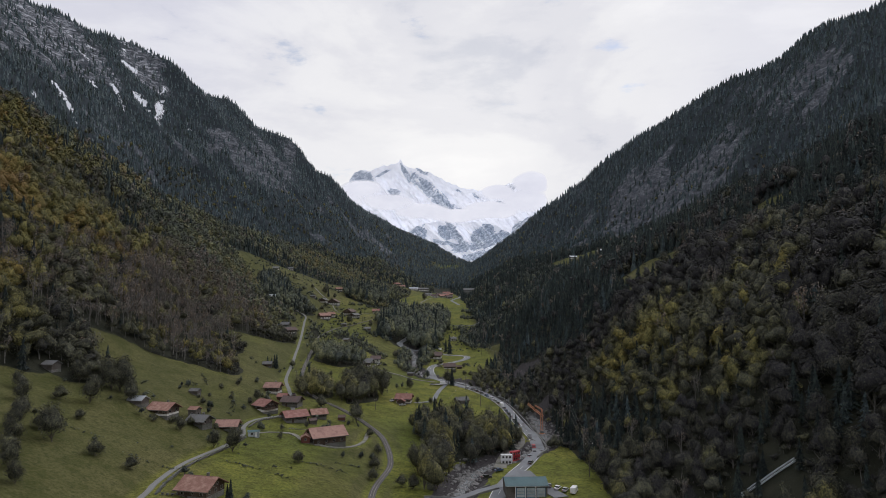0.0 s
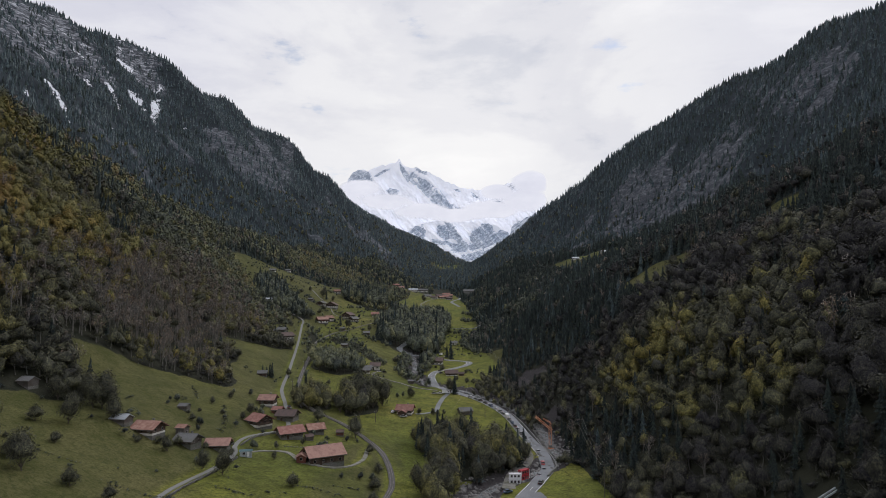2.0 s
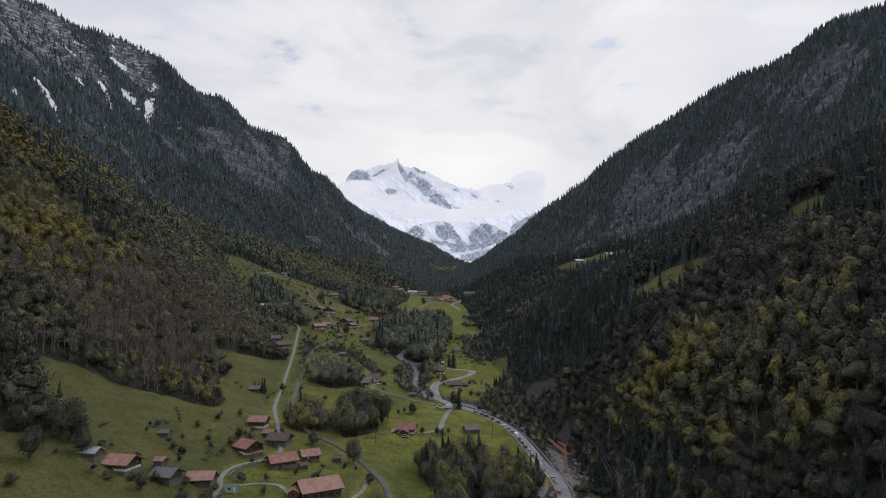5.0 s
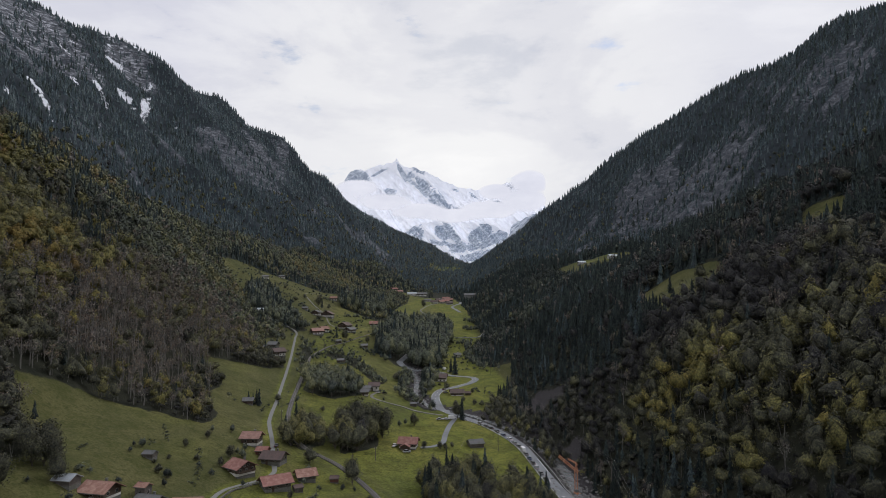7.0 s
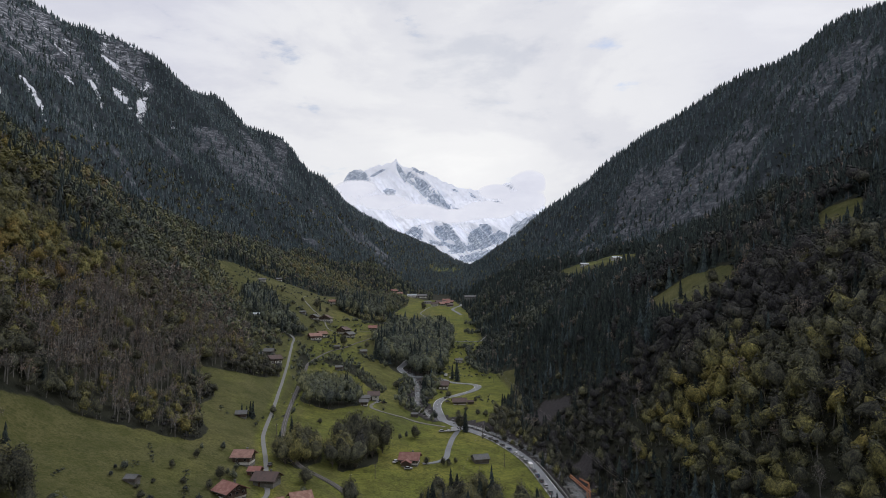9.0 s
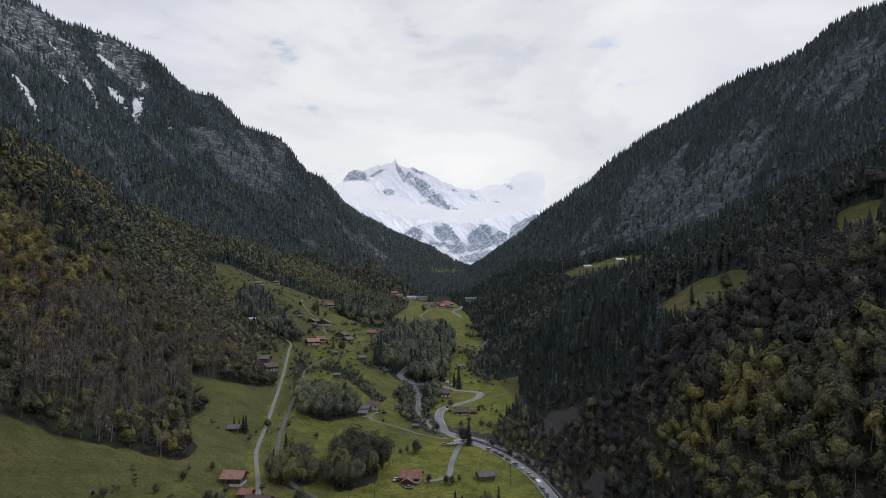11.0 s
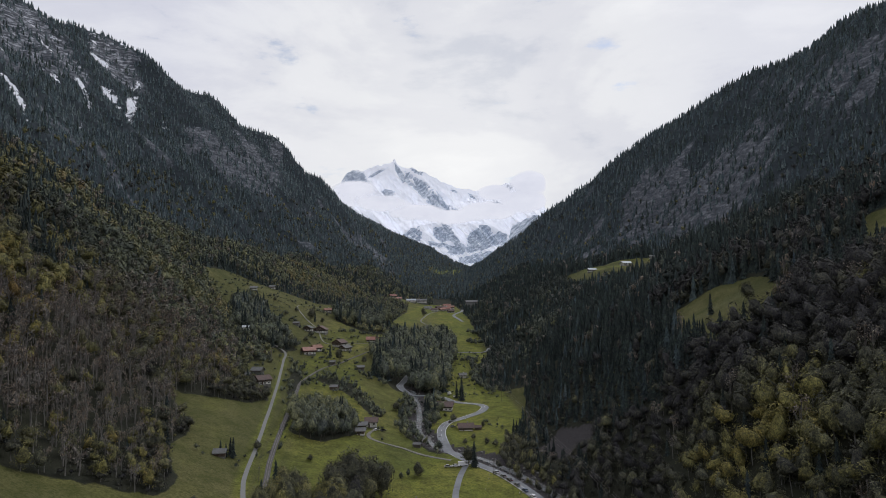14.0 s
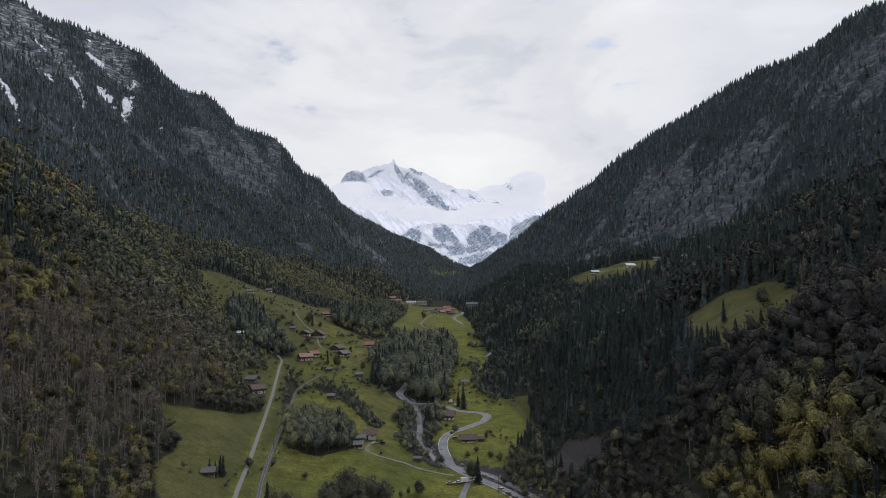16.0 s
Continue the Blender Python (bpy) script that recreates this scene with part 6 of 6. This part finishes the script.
def cloud_material(name, seed, cover):
    m = bpy.data.materials.new(name)
    m.use_nodes = True
    t = m.node_tree
    t.nodes.clear()
    g = node(t, "ShaderNodeTexCoord").outputs["Object"]
    big = grainy(t, node(t, "ShaderNodeMapping", {0: g, 1: (seed, 0, seed * 2)}).outputs[0], 0.0048, 8, 0.58, (0.75, 1, 1.5))
    edge = node(t, "ShaderNodeAttribute", attribute_name="body").outputs["Fac"]
    thick = ramp(t, calc(t, "ADD", calc(t, "MULTIPLY", edge, 0.95), calc(t, "MULTIPLY", calc(t, "SUBTRACT", big, 0.5), 1.5)), [(0.30, (0, 0, 0)), (0.30 + cover, (1, 1, 1))], True)
    tone = ramp(t, big, [(0.3, (0.78, 0.775, 0.785)), (0.7, (0.92, 0.905, 0.885))])
    # emission takes the place of daylight scattered in the cloud
    glow = node(t, "ShaderNodeEmission", {0: tone, 1: 0.93})
    clear = node(t, "ShaderNodeBsdfTransparent")
    mix = node(t, "ShaderNodeMixShader", {0: thick, 1: clear.outputs[0], 2: glow.outputs[0]})
    node(t, "ShaderNodeOutputMaterial", {0: mix.outputs[0]})
    return m


def cloud_bank(name, x0, x1, z0, z1, y, lumps, seed, cover, label):
    cols, rows = 90, 40
    xs, zs = np.meshgrid(np.linspace(x0, x1, cols), np.linspace(z0, z1, rows))
    body = np.zeros_like(xs)
    for cx, cz, rx, rz in lumps:
        body = np.maximum(body, np.clip(1.15 - np.hypot((xs - cx) / rx, (zs - cz) / rz) ** 2, 0, 1))
    rim = np.minimum(np.minimum((xs - x0), (x1 - xs)) / 60, np.minimum(zs - z0, z1 - zs) / 30)
    body = body * np.clip(rim, 0, 1) - np.clip(1 - rim, 0, 1) * 0.8
    ys = y - 60 * np.clip(body, 0, 1) + 20 * layers(xs / 90, zs / 60, 3, seed)
    ob = surface(name, np.stack([xs, ys, zs], -1).reshape(-1, 3), grid_faces(rows, cols), cloud_material(name, seed, cover), True, {"body": body})
    return tagged(ob, label, "cloud", kind="structure")


def head_of_valley():
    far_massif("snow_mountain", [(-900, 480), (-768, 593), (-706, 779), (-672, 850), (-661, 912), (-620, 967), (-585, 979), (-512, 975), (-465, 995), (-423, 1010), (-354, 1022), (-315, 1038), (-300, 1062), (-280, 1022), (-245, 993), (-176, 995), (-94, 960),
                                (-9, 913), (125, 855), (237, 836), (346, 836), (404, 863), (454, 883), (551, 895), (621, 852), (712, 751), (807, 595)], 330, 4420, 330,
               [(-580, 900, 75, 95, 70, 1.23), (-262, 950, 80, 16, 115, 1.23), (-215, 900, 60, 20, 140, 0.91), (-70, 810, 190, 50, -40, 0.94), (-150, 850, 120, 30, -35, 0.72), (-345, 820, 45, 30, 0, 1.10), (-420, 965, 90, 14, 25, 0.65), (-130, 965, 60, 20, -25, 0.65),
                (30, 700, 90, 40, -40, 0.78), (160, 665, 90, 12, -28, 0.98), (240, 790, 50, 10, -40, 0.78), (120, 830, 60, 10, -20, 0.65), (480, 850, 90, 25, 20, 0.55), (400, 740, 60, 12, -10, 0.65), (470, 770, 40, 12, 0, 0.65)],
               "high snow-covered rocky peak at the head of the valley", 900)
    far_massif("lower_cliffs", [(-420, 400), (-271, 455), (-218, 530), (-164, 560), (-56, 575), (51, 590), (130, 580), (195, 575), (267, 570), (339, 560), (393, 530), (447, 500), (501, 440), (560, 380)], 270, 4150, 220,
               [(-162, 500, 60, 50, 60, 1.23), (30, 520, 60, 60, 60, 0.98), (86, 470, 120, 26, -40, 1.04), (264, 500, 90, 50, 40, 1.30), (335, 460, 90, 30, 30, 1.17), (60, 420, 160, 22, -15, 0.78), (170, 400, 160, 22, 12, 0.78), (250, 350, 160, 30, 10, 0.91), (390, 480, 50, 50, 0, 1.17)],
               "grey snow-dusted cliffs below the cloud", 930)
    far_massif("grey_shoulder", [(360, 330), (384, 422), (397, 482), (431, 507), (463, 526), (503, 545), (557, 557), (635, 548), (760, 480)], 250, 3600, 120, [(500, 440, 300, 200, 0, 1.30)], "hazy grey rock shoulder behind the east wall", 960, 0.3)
    cloud_bank("cloud_bank", -800, 720, 500, 960, 4020, [(-520, 770, 170, 65), (-349, 690, 210, 70), (-130, 624, 230, 62), (88, 598, 230, 52), (308, 635, 220, 66), (520, 700, 180, 100), (560, 800, 150, 95), (360, 750, 130, 60), (-640, 690, 170, 90)], 3, 0.40, "white cloud bank drifting across the snow mountain")


# ---------------------------------------------------------------- river
def build_river():
    strip("river", RIVER, 4.2, 0.25, WATER, "shallow fast mountain river with white water", 0.6, 0.0, "river")
    rng = np.random.default_rng(61)
    rocks = []
    for k in range(760):
        i = rng.integers(0, len(RIVER))
        x, y = RIVER[i] + rng.normal(size=2) * 2.9
        v, f = ball(rng.uniform(0.3, 1.2) * (1.3 if y < 420 else 1.0), rng.uniform(0.5, 0.8))
        rocks.append((v * rng.uniform(0.7, 1.25, v.shape) + (x, y, float(ground(x, y)) + 0.2), f))
    for cx, cy, spread, count in ((-28, 600, 3.2, 90), (-30, 650, 3.2, 90), (-22, 560, 3.0, 70), (9, 288, 4.5, 170), (57, 372, 5, 130), (50, 340, 4, 70), (30, 330, 6, 60), (62, 352, 4, 60)):
        for k in range(count):
            x, y = cx + rng.normal() * spread, cy + rng.normal() * spread * 1.6
            v, f = ball(rng.uniform(0.3, 1.1), rng.uniform(0.5, 0.8))
            rocks.append((v * rng.uniform(0.7, 1.25, v.shape) + (x, y, float(ground(x, y)) + 0.1), f))
    v, f = joined(rocks)
    tagged(surface("river_boulders", v, f, BOULDER), "pale boulders in and along the river bed", "rocks", kind="stuff")


# ---------------------------------------------------------------- workshop, site cabins, crane
def workshop():
    x, y, turn = 32.6, 259.0, 2.0
    L, W, H = 8.0, 5.5, 4.6
    z = float(ground(x, y))
    top = tagged(new("workshop"), "long workshop with a teal sheet-metal roof and three gates", "workshop")
    top.matrix_world = pose(x, y, z, 0, 0, turn)
    part("wall", prism([(-W, -0.8), (W, -0.8), (W, H), (0, H + 1.7), (-W, H)], -L, L, "x"), GREY_TIMBER, top)
    for s in (-1, 1):
        slope = part("roof_slope", prism([(0, H + 1.75), (s * (W + 0.6), H - 0.1), (s * (W + 0.6), H + 0.1), (0, H + 1.98)], -L - 0.5, L + 0.5, "x"), TEAL_ROOF, top)
        for k in range(19):
            u = -L + k * L / 9
            part("roof_seam", prism([(0, H + 1.98), (s * (W + 0.6), H + 0.1), (s * (W + 0.6), H + 0.18), (0, H + 2.06)], u - 0.03, u + 0.03, "x"), TEAL_ROOF, slope)
    for k in (-1, 0, 1):
        u = 1.5 + k * 4.0
        gate = part("gate", boxes(((u - 1.7, -W - 0.05, 0), (u + 1.7, -W + 0.02, 3.8))), BLUE_PAINT, top, "grey-blue roller gate")
        for r in range(3):
            part("gate_panel", boxes(((u - 1.5, -W - 0.09, 0.3 + r * 1.2), (u + 1.5, -W - 0.05, 1.3 + r * 1.2))), TIN, gate)
        part("post", boxes(((u - 2.2, -W - 0.12, 0), (u - 1.9, -W, H))), WHITE_PAINT, top)
    part("gutter", boxes(((-L - 0.5, -W - 0.75, H - 0.12), (L + 0.5, -W - 0.6, H + 0.02))), TIN, top)


def site_cabin(x, y, turn, paint, level, label):
    z = float(ground(x, y)) + level * 2.38
    top = tagged(new("site_cabin"), label, "site cabin", "stacked site cabins")
    top.matrix_world = pose(x, y, z, 0, 0, turn) @ Matrix.Diagonal((0.88, 0.88, 0.88, 1))
    part("shell", boxes(((-3, -1.2, 0.12), (3, 1.2, 2.6))), paint, top)
    for u in (-3, 3):
        for v in (-1.2, 1.2):
            part("corner_post", boxes(((u - 0.09, v - 0.09, 0), (u + 0.09, v + 0.09, 2.7))), WHITE_PAINT, top)
    for u in (-1.8, 0.0, 1.8):
        window(top, u, -1.2, 1.5, 0.9, 1.0, "x", -1)
    window(top, -3.0, 0, 1.5, 0.9, 1.0, "y", -1)
    part("roof_edge", boxes(((-3.1, -1.3, 2.6), (3.1, 1.3, 2.7))), paint, top)


def lattice_beam(bm, start, end, wide, bays, thick=0.07):
    start, end = Vector(start), Vector(end)
    way = (end - start)
    turn = way.to_track_quat("Z", "Y").to_matrix().to_4x4()
    m = Matrix.Translation(start) @ turn
    long = way.length
    h = wide / 2
    for u in (-h, h):
        for v in (-h, h):
            box(bm, (u - thick, v - thick, 0), (u + thick, v + thick, long), m)
    step = long / bays
    for k in range(bays):
        for s in (-1, 1):
            a = math.atan2(wide, step)
            for axis, off in (("Y", (0, s * h)), ("X", (s * h, 0))):
                r = Matrix.Rotation(a * (1 if k % 2 else -1), 4, axis)
                c = Matrix.Translation((off[0], off[1], (k + 0.5) * step))
                box(bm, (-thick * 0.6, -thick * 0.6, -math.hypot(wide, step) / 2), (thick * 0.6, thick * 0.6, math.hypot(wide, step) / 2), m @ c @ r)


def crane():
    x, y = 56.0, 366.0
    top = tagged(new("tower_crane"), "orange folded tower crane standing in the river bed", "crane")
    top.matrix_world = pose(x, y, float(ground(x, y)), 0, 0, 0)
    part("undercarriage", boxes(((-2.0, -0.3, 0), (2.0, 0.3, 0.5)), ((-0.3, -2.0, 0), (0.3, 2.0, 0.5)), ((-1, -1, 0.5), (1, 1, 1.0))), ORANGE_PAINT, top)
    bm = bmesh.new()
    lattice_beam(bm, (0, 0, 0.8), (0, 0, 12.0), 1.3, 9)
    part("mast", bm, ORANGE_PAINT, top)
    bm = bmesh.new()
    lattice_beam(bm, (1.0, 0, 10.0), (-7.6, 2.5, 17.0), 0.9, 9)
    part("jib", bm, ORANGE_PAINT, top)
    bm = bmesh.new()
    lattice_beam(bm, (-3.6, 1.2, 16.0), (0.4, 0, 14.0), 0.5, 4, 0.05)
    lattice_beam(bm, (0, 0, 12.0), (0.4, 0, 14.0), 0.6, 2, 0.05)
    part("jib_brace", bm, ORANGE_PAINT, top)
    part("counterweight", boxes(((-0.9, -0.9, 1.0), (0.9, 0.9, 2.2))), CONCRETE, top)


# ---------------------------------------------------------------- vehicles
def car_parts(kind):
    """Side outline of body and cabin for each kind of vehicle, in metres."""
    if kind == "van":
        return 5.6, 1.0, [(-2.8, 0.35), (2.7, 0.35), (2.8, 0.9), (2.3, 1.25), (1.7, 2.3), (1.4, 2.5), (-2.75, 2.5), (-2.8, 0.9)], [(1.35, 1.45), (2.2, 1.3), (1.7, 2.15), (1.35, 2.2)]
    return 4.4, 0.88, [(-2.2, 0.3), (2.15, 0.3), (2.2, 0.65), (2.05, 0.82), (1.1, 0.95), (-1.7, 0.98), (-2.15, 0.9), (-2.22, 0.6)], [(-1.65, 0.95), (1.05, 0.93), (0.45, 1.42), (-1.1, 1.46)]


PAINTS = {"white": (0.75, 0.75, 0.76), "silver": (0.38, 0.39, 0.40), "black": (0.02, 0.02, 0.022), "grey": (0.12, 0.125, 0.13), "red": (0.36, 0.03, 0.03), "blue": (0.04, 0.08, 0.16)}
PAINT_MATS = {}


def car_paint(colour):
    if colour not in PAINT_MATS:
        m, t, shader = base_material(colour + "_car_paint")
        c = PAINTS[colour]
        dust = grainy(t, node(t, "ShaderNodeTexCoord").outputs["Object"], 1.2, 4)
        t.links.new(ramp(t, dust, [(0.3, c), (0.8, tuple(0.85 * a + 0.03 for a in c))]), shader.inputs["Base Color"])
        shader.inputs["Roughness"].default_value, shader.inputs["Coat Weight"].default_value = 0.35, 0.5
        PAINT_MATS[colour] = m
    return PAINT_MATS[colour]


def wheel(parent, x, y):
    bm = bmesh.new()
    bmesh.ops.create_cone(bm, cap_ends=True, segments=14, radius1=0.32, radius2=0.32, depth=0.22, matrix=Matrix.Translation((x, y, 0.32)) @ Matrix.Rotation(radians(90), 4, "X"))
    tyre = part("wheel", bm, RUBBER, parent)
    bm = bmesh.new()
    bmesh.ops.create_cone(bm, cap_ends=True, segments=10, radius1=0.19, radius2=0.17, depth=0.25, matrix=Matrix.Translation((x, y, 0.32)) @ Matrix.Rotation(radians(90), 4, "X"))
    part("rim", bm, STEEL, tyre)


def vehicle(kind, colour):
    length, half, body, cabin = car_parts(kind)
    paint = car_paint(colour)
    top = tagged(new("van" if kind == "van" else "car"), f"{colour} {'delivery van' if kind == 'van' else 'passenger car'} standing on the asphalt", "van" if kind == "van" else "car", "vehicles on the valley road")
    bm = prism(body, -half, half)
    bmesh.ops.bevel(bm, geom=list(bm.edges), offset=0.07, segments=2, affect="EDGES")
    part("body", bm, paint, top)
    if kind == "van":
        part("windscreen", prism(cabin, -half - 0.01, half + 0.01), GLASS, top)
    else:
        part("window_band", prism(cabin, -half + 0.06, half - 0.06), GLASS, top)
        part("roof", prism([(-1.12, 1.44), (0.47, 1.40), (0.40, 1.49), (-1.05, 1.52)], -half + 0.1, half - 0.1), paint, top)
    for s in (-1, 1):
        part("headlight", boxes(((length / 2 - 0.12, s * 0.55 - 0.16, 0.6), (length / 2 + 0.02, s * 0.55 + 0.16, 0.76))), WHITE_PAINT, top)
        part("tail_light", boxes(((-length / 2 - 0.02, s * 0.6 - 0.12, 0.65), (-length / 2 + 0.1, s * 0.6 + 0.12, 0.85))), RED_PAINT, top)
        for u in (-length * 0.31, length * 0.31):
            wheel(top, u, s * (half - 0.08))
    return top


def on_road(line, at, shift, lift):
    """The pose of a vehicle on a road: at metres along it, shifted to one side."""
    step = np.r_[0, np.cumsum(np.linalg.norm(np.diff(line, axis=0), axis=1))]
    p = [np.interp(at, step, line[:, i]) for i in (0, 1)]
    q = [np.interp(at + 2.5, step, line[:, i]) for i in (0, 1)]
    way = np.subtract(q, p)
    way /= np.linalg.norm(way)
    x, y = p[0] + way[1] * shift, p[1] - way[0] * shift
    z0, z1 = (float(ground(x + way[0] * u, y + way[1] * u)) for u in (-1.6, 1.6))
    tilt = math.degrees(math.atan2(z1 - z0, 3.2))
    return pose(x, y, (z0 + z1) / 2 + lift, 0, -tilt, math.degrees(math.atan2(way[1], way[0])))


def put_vehicles():
    colours = ["white", "silver", "black", "grey", "red", "blue"]
    made = {}

    def put(kind, colour, m):
        if (kind, colour) in made:
            copy_thing(made[kind, colour], m)
        else:
            made[kind, colour] = vehicle(kind, colour)
            made[kind, colour].matrix_world = m
    line = PATHS["main_road"][1]
    rng = np.random.default_rng(77)
    at = 170.0
    for k in range(15):
        put("van" if k in (6,) else "car", "white" if k in (6, 9) else ("black", "grey", "silver", "black", "blue", "grey")[k % 6], on_road(line, at, -1.9, 0.3))
        at += rng.uniform(6.5, 9.5)
    for at, shift, colour in ((92, 1.9, "black"), (104, -2.0, "silver"), (118, -1.9, "grey"), (128, -1.9, "red"), (142, -1.9, "silver"), (404, 1.9, "black")):
        put("car", colour, on_road(line, at, shift, 0.3))
    for x, y, turn, kind, colour in ((46.5, 263, 60, "car", "white"), (49, 260, 62, "car", "silver"), (52, 257.5, 65, "van", "white"), (43.5, 266, 75, "car", "grey"), (25, 290, 30, "car", "blue"), (19, 281, 20, "car", "black"),
                                     (-95, 300, 80, "car", "black"), (0.5, 496, 12, "van", "white"), (-3.5, 494, 5, "car", "white"), (-8, 492, 0, "car", "silver"), (1, 690, 80, "car", "white"), (-3, 697, 70, "van", "white"),
                                     (-33, 420, 70, "car", "white"), (-26, 412, 10, "car", "silver"), (-3, 584, 30, "car", "grey"), (-50, 549, 40, "car", "black"), (-54, 545, 60, "car", "white"), (-87, 374, 95, "car", "black")):
        put(kind, colour, pose(x, y, float(ground(x, y)) + 0.22, 0, 0, turn))


def caravan():
    x, y = -84.0, 286.5
    top = tagged(new("garden_cabin"), "small pale blue cabin with a teal roof beside the lane", "cabin")
    top.matrix_world = pose(x, y, float(ground(x, y)) + 0.05, 0, 0, 14)
    part("wall", boxes(((-2.4, -1.3, -0.5), (2.4, 1.3, 2.2))), TIN, top)
    part("roof", prism([(-1.6, 2.15), (1.6, 2.15), (0, 2.75)], -2.7, 2.7, "x"), TEAL_ROOF, top)
    window(top, -0.8, -1.3, 1.3, 0.8, 0.8, "x", -1)
    part("door", boxes(((0.5, -1.34, 0), (1.4, -1.28, 1.95))), WHITE_PAINT, top)


# ---------------------------------------------------------------- poles and wires
def power_pole(x, y, height, arm=1.8, label="wooden power pole with a cross arm"):
    top = tagged(new("power_pole"), label, "power pole", "power poles")
    top.matrix_world = pose(x, y, float(ground(x, y)) - 0.3, 0, 0, 8)
    v, f = stem(height, 0.19, (0, 0), 8)
    mast = surface("mast", v, f, GREY_TIMBER)
    mast.parent = top
    part("cross_arm", boxes(((-arm, -0.09, height - 1.3), (arm, 0.09, height - 1.1))), GREY_TIMBER, top)
    for u in (-arm * 0.9, 0.0, arm * 0.9):
        part("insulator", boxes(((u - 0.06, -0.06, height - 1.1), (u + 0.06, 0.06, height - 0.85))), WHITE_PAINT, top)
    return [Vector((x + u * math.cos(radians(8)), y + u * math.sin(radians(8)), float(ground(x, y)) - 0.3 + height - 0.9)) for u in (-arm * 0.9, 0.0, arm * 0.9)]


def wire(a, b, sag):
    n = 12
    pts = [a.lerp(b, k / n) - Vector((0, 0, sag * 4 * (k / n) * (1 - k / n))) for k in range(n + 1)]
    c = bpy.data.curves.new("wire", "CURVE")
    c.dimensions, c.bevel_depth = "3D", 0.025
    s = c.splines.new("POLY")
    s.points.add(n)
    for p, q in zip(s.points, pts):
        p.co = (*q, 1)
    c.materials.append(STEEL)
    tagged(new("power_wire", c), "thin sagging power wire between poles", "wire", "power wires")


def put_poles():
    tall = [power_pole(63, 279, 15.5), power_pole(70, 356, 15), power_pole(60, 452, 16), power_pole(48, 560, 17), power_pole(40, 660, 18), power_pole(36, 770, 18)]
    for a, b in zip(tall, tall[1:]):
        for p, q in zip(a, b):
            wire(p, q, 2.0)
    small = [power_pole(25, 427, 11.5, 0.8, "slim wooden telephone pole in the field"), power_pole(17, 480, 11, 0.8, "slim wooden telephone pole beside the road"), power_pole(-2, 372, 10, 0.8, "slim wooden telephone pole by the grove")]
    for a, b in zip(small, small[1:]):
        wire(a[1], b[1], 0.8)
    for x, y in ((-50, 372), (-41, 392), (-98, 428), (-106, 500), (-118, 600), (-121, 690), (-96, 760)):
        power_pole(x, y, 7.5, 0.5, "slim railway mast beside the track")


# ---------------------------------------------------------------- walls and bridge
def field_wall(points, height, label):
    line = smooth_line(points, 1.2)
    rng = np.random.default_rng(len(points) * 13)
    stones = []
    for p, q in zip(line, line[1:]):
        for layer in range(max(1, int(height / 0.45))):
            v, f = ball(0.42, 0.62)
            x, y = (p + q) / 2 + rng.normal(size=2) * 0.12
            stones.append((v * rng.uniform(0.8, 1.25, v.shape) * (1.35, 1.35, 1) + (x, y, float(ground(x, y)) + 0.15 + layer * 0.42), f))
    v, f = joined(stones)
    tagged(surface("stone_wall", v, f, STONEWALL), label, "stone wall", kind="stuff")


def build_walls():
    field_wall([(-88, 199), (-90, 213), (-91, 236), (-87.4, 262), (-86.5, 283)], 0.9, "dry stone wall along the lane")
    field_wall([(-90.5, 300), (-89, 313), (-82, 326), (-78, 333)], 1.3, "retaining wall of field stones below the lane")
    field_wall([(-87, 200), (-80, 206), (-76, 200)], 0.9, "low stone wall round the house yard")
    field_wall([(-74, 309), (-64, 313), (-58, 320)], 0.5, "low stone edge of the garden")
    field_wall([(50, 420), (53.5, 380), (54, 350), (52.5, 330), (46, 312)], 1.3, "boulder embankment between road and river")
    line = smooth_line([(45.6, 312), (53, 332), (53.6, 352), (50.5, 380), (47.5, 403), (43.5, 437)], 1.5)
    strip("road_wall", line, 0.5, 1.0, CONCRETE, "pale concrete kerb wall along the road", 1.6, 0.0, "wall")
    line = smooth_line([(21, 266.8), (13, 260.5), (3, 254.5), (-6, 249)], 2.0)
    for shift in (-2.6, 2.6):
        strip("bridge_parapet", line, 0.25, 0.9, CONCRETE, "pale concrete parapet of the river bridge", 1.6, shift, "parapet")
    tagged(strip("work_yard", smooth_line([(26, 296), (30, 318), (40, 340), (41, 362)], 2.0), 6.0, 0.12, TRACK, "gravel work yard beside the road", 0.8)[0], category="yard")
    # pipe bridge that climbs the east slope
    line = smooth_line(PIPE, 2.0)
    for shift in (-0.7, 0.7):
        strip("slope_pipe", line, 0.5, 1.2, TIN, "pale pipe climbing the wooded slope", 0.5, shift, "pipe")


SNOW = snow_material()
build_roads()
build_houses()
plant_slopes()
plant_walls()
plant_groves()
plant_scrub()
plant_hedgerows()
plant_singles()
head_of_valley()
build_river()
workshop()
for cabin in ((30.5, 311, 0, WHITE_PAINT, 0, "white site cabin at the bottom of the stack"), (30.5, 311, 0, WHITE_PAINT, 1, "white site cabin on top of the stack"), (35.2, 316.5, 40, RED_PAINT, 0, "red site cabin beside the road"), (35.2, 316.5, 40, RED_PAINT, 1, "red site cabin stacked above another")):
    site_cabin(*cabin)
crane()
put_vehicles()
caravan()
put_poles()
build_walls()
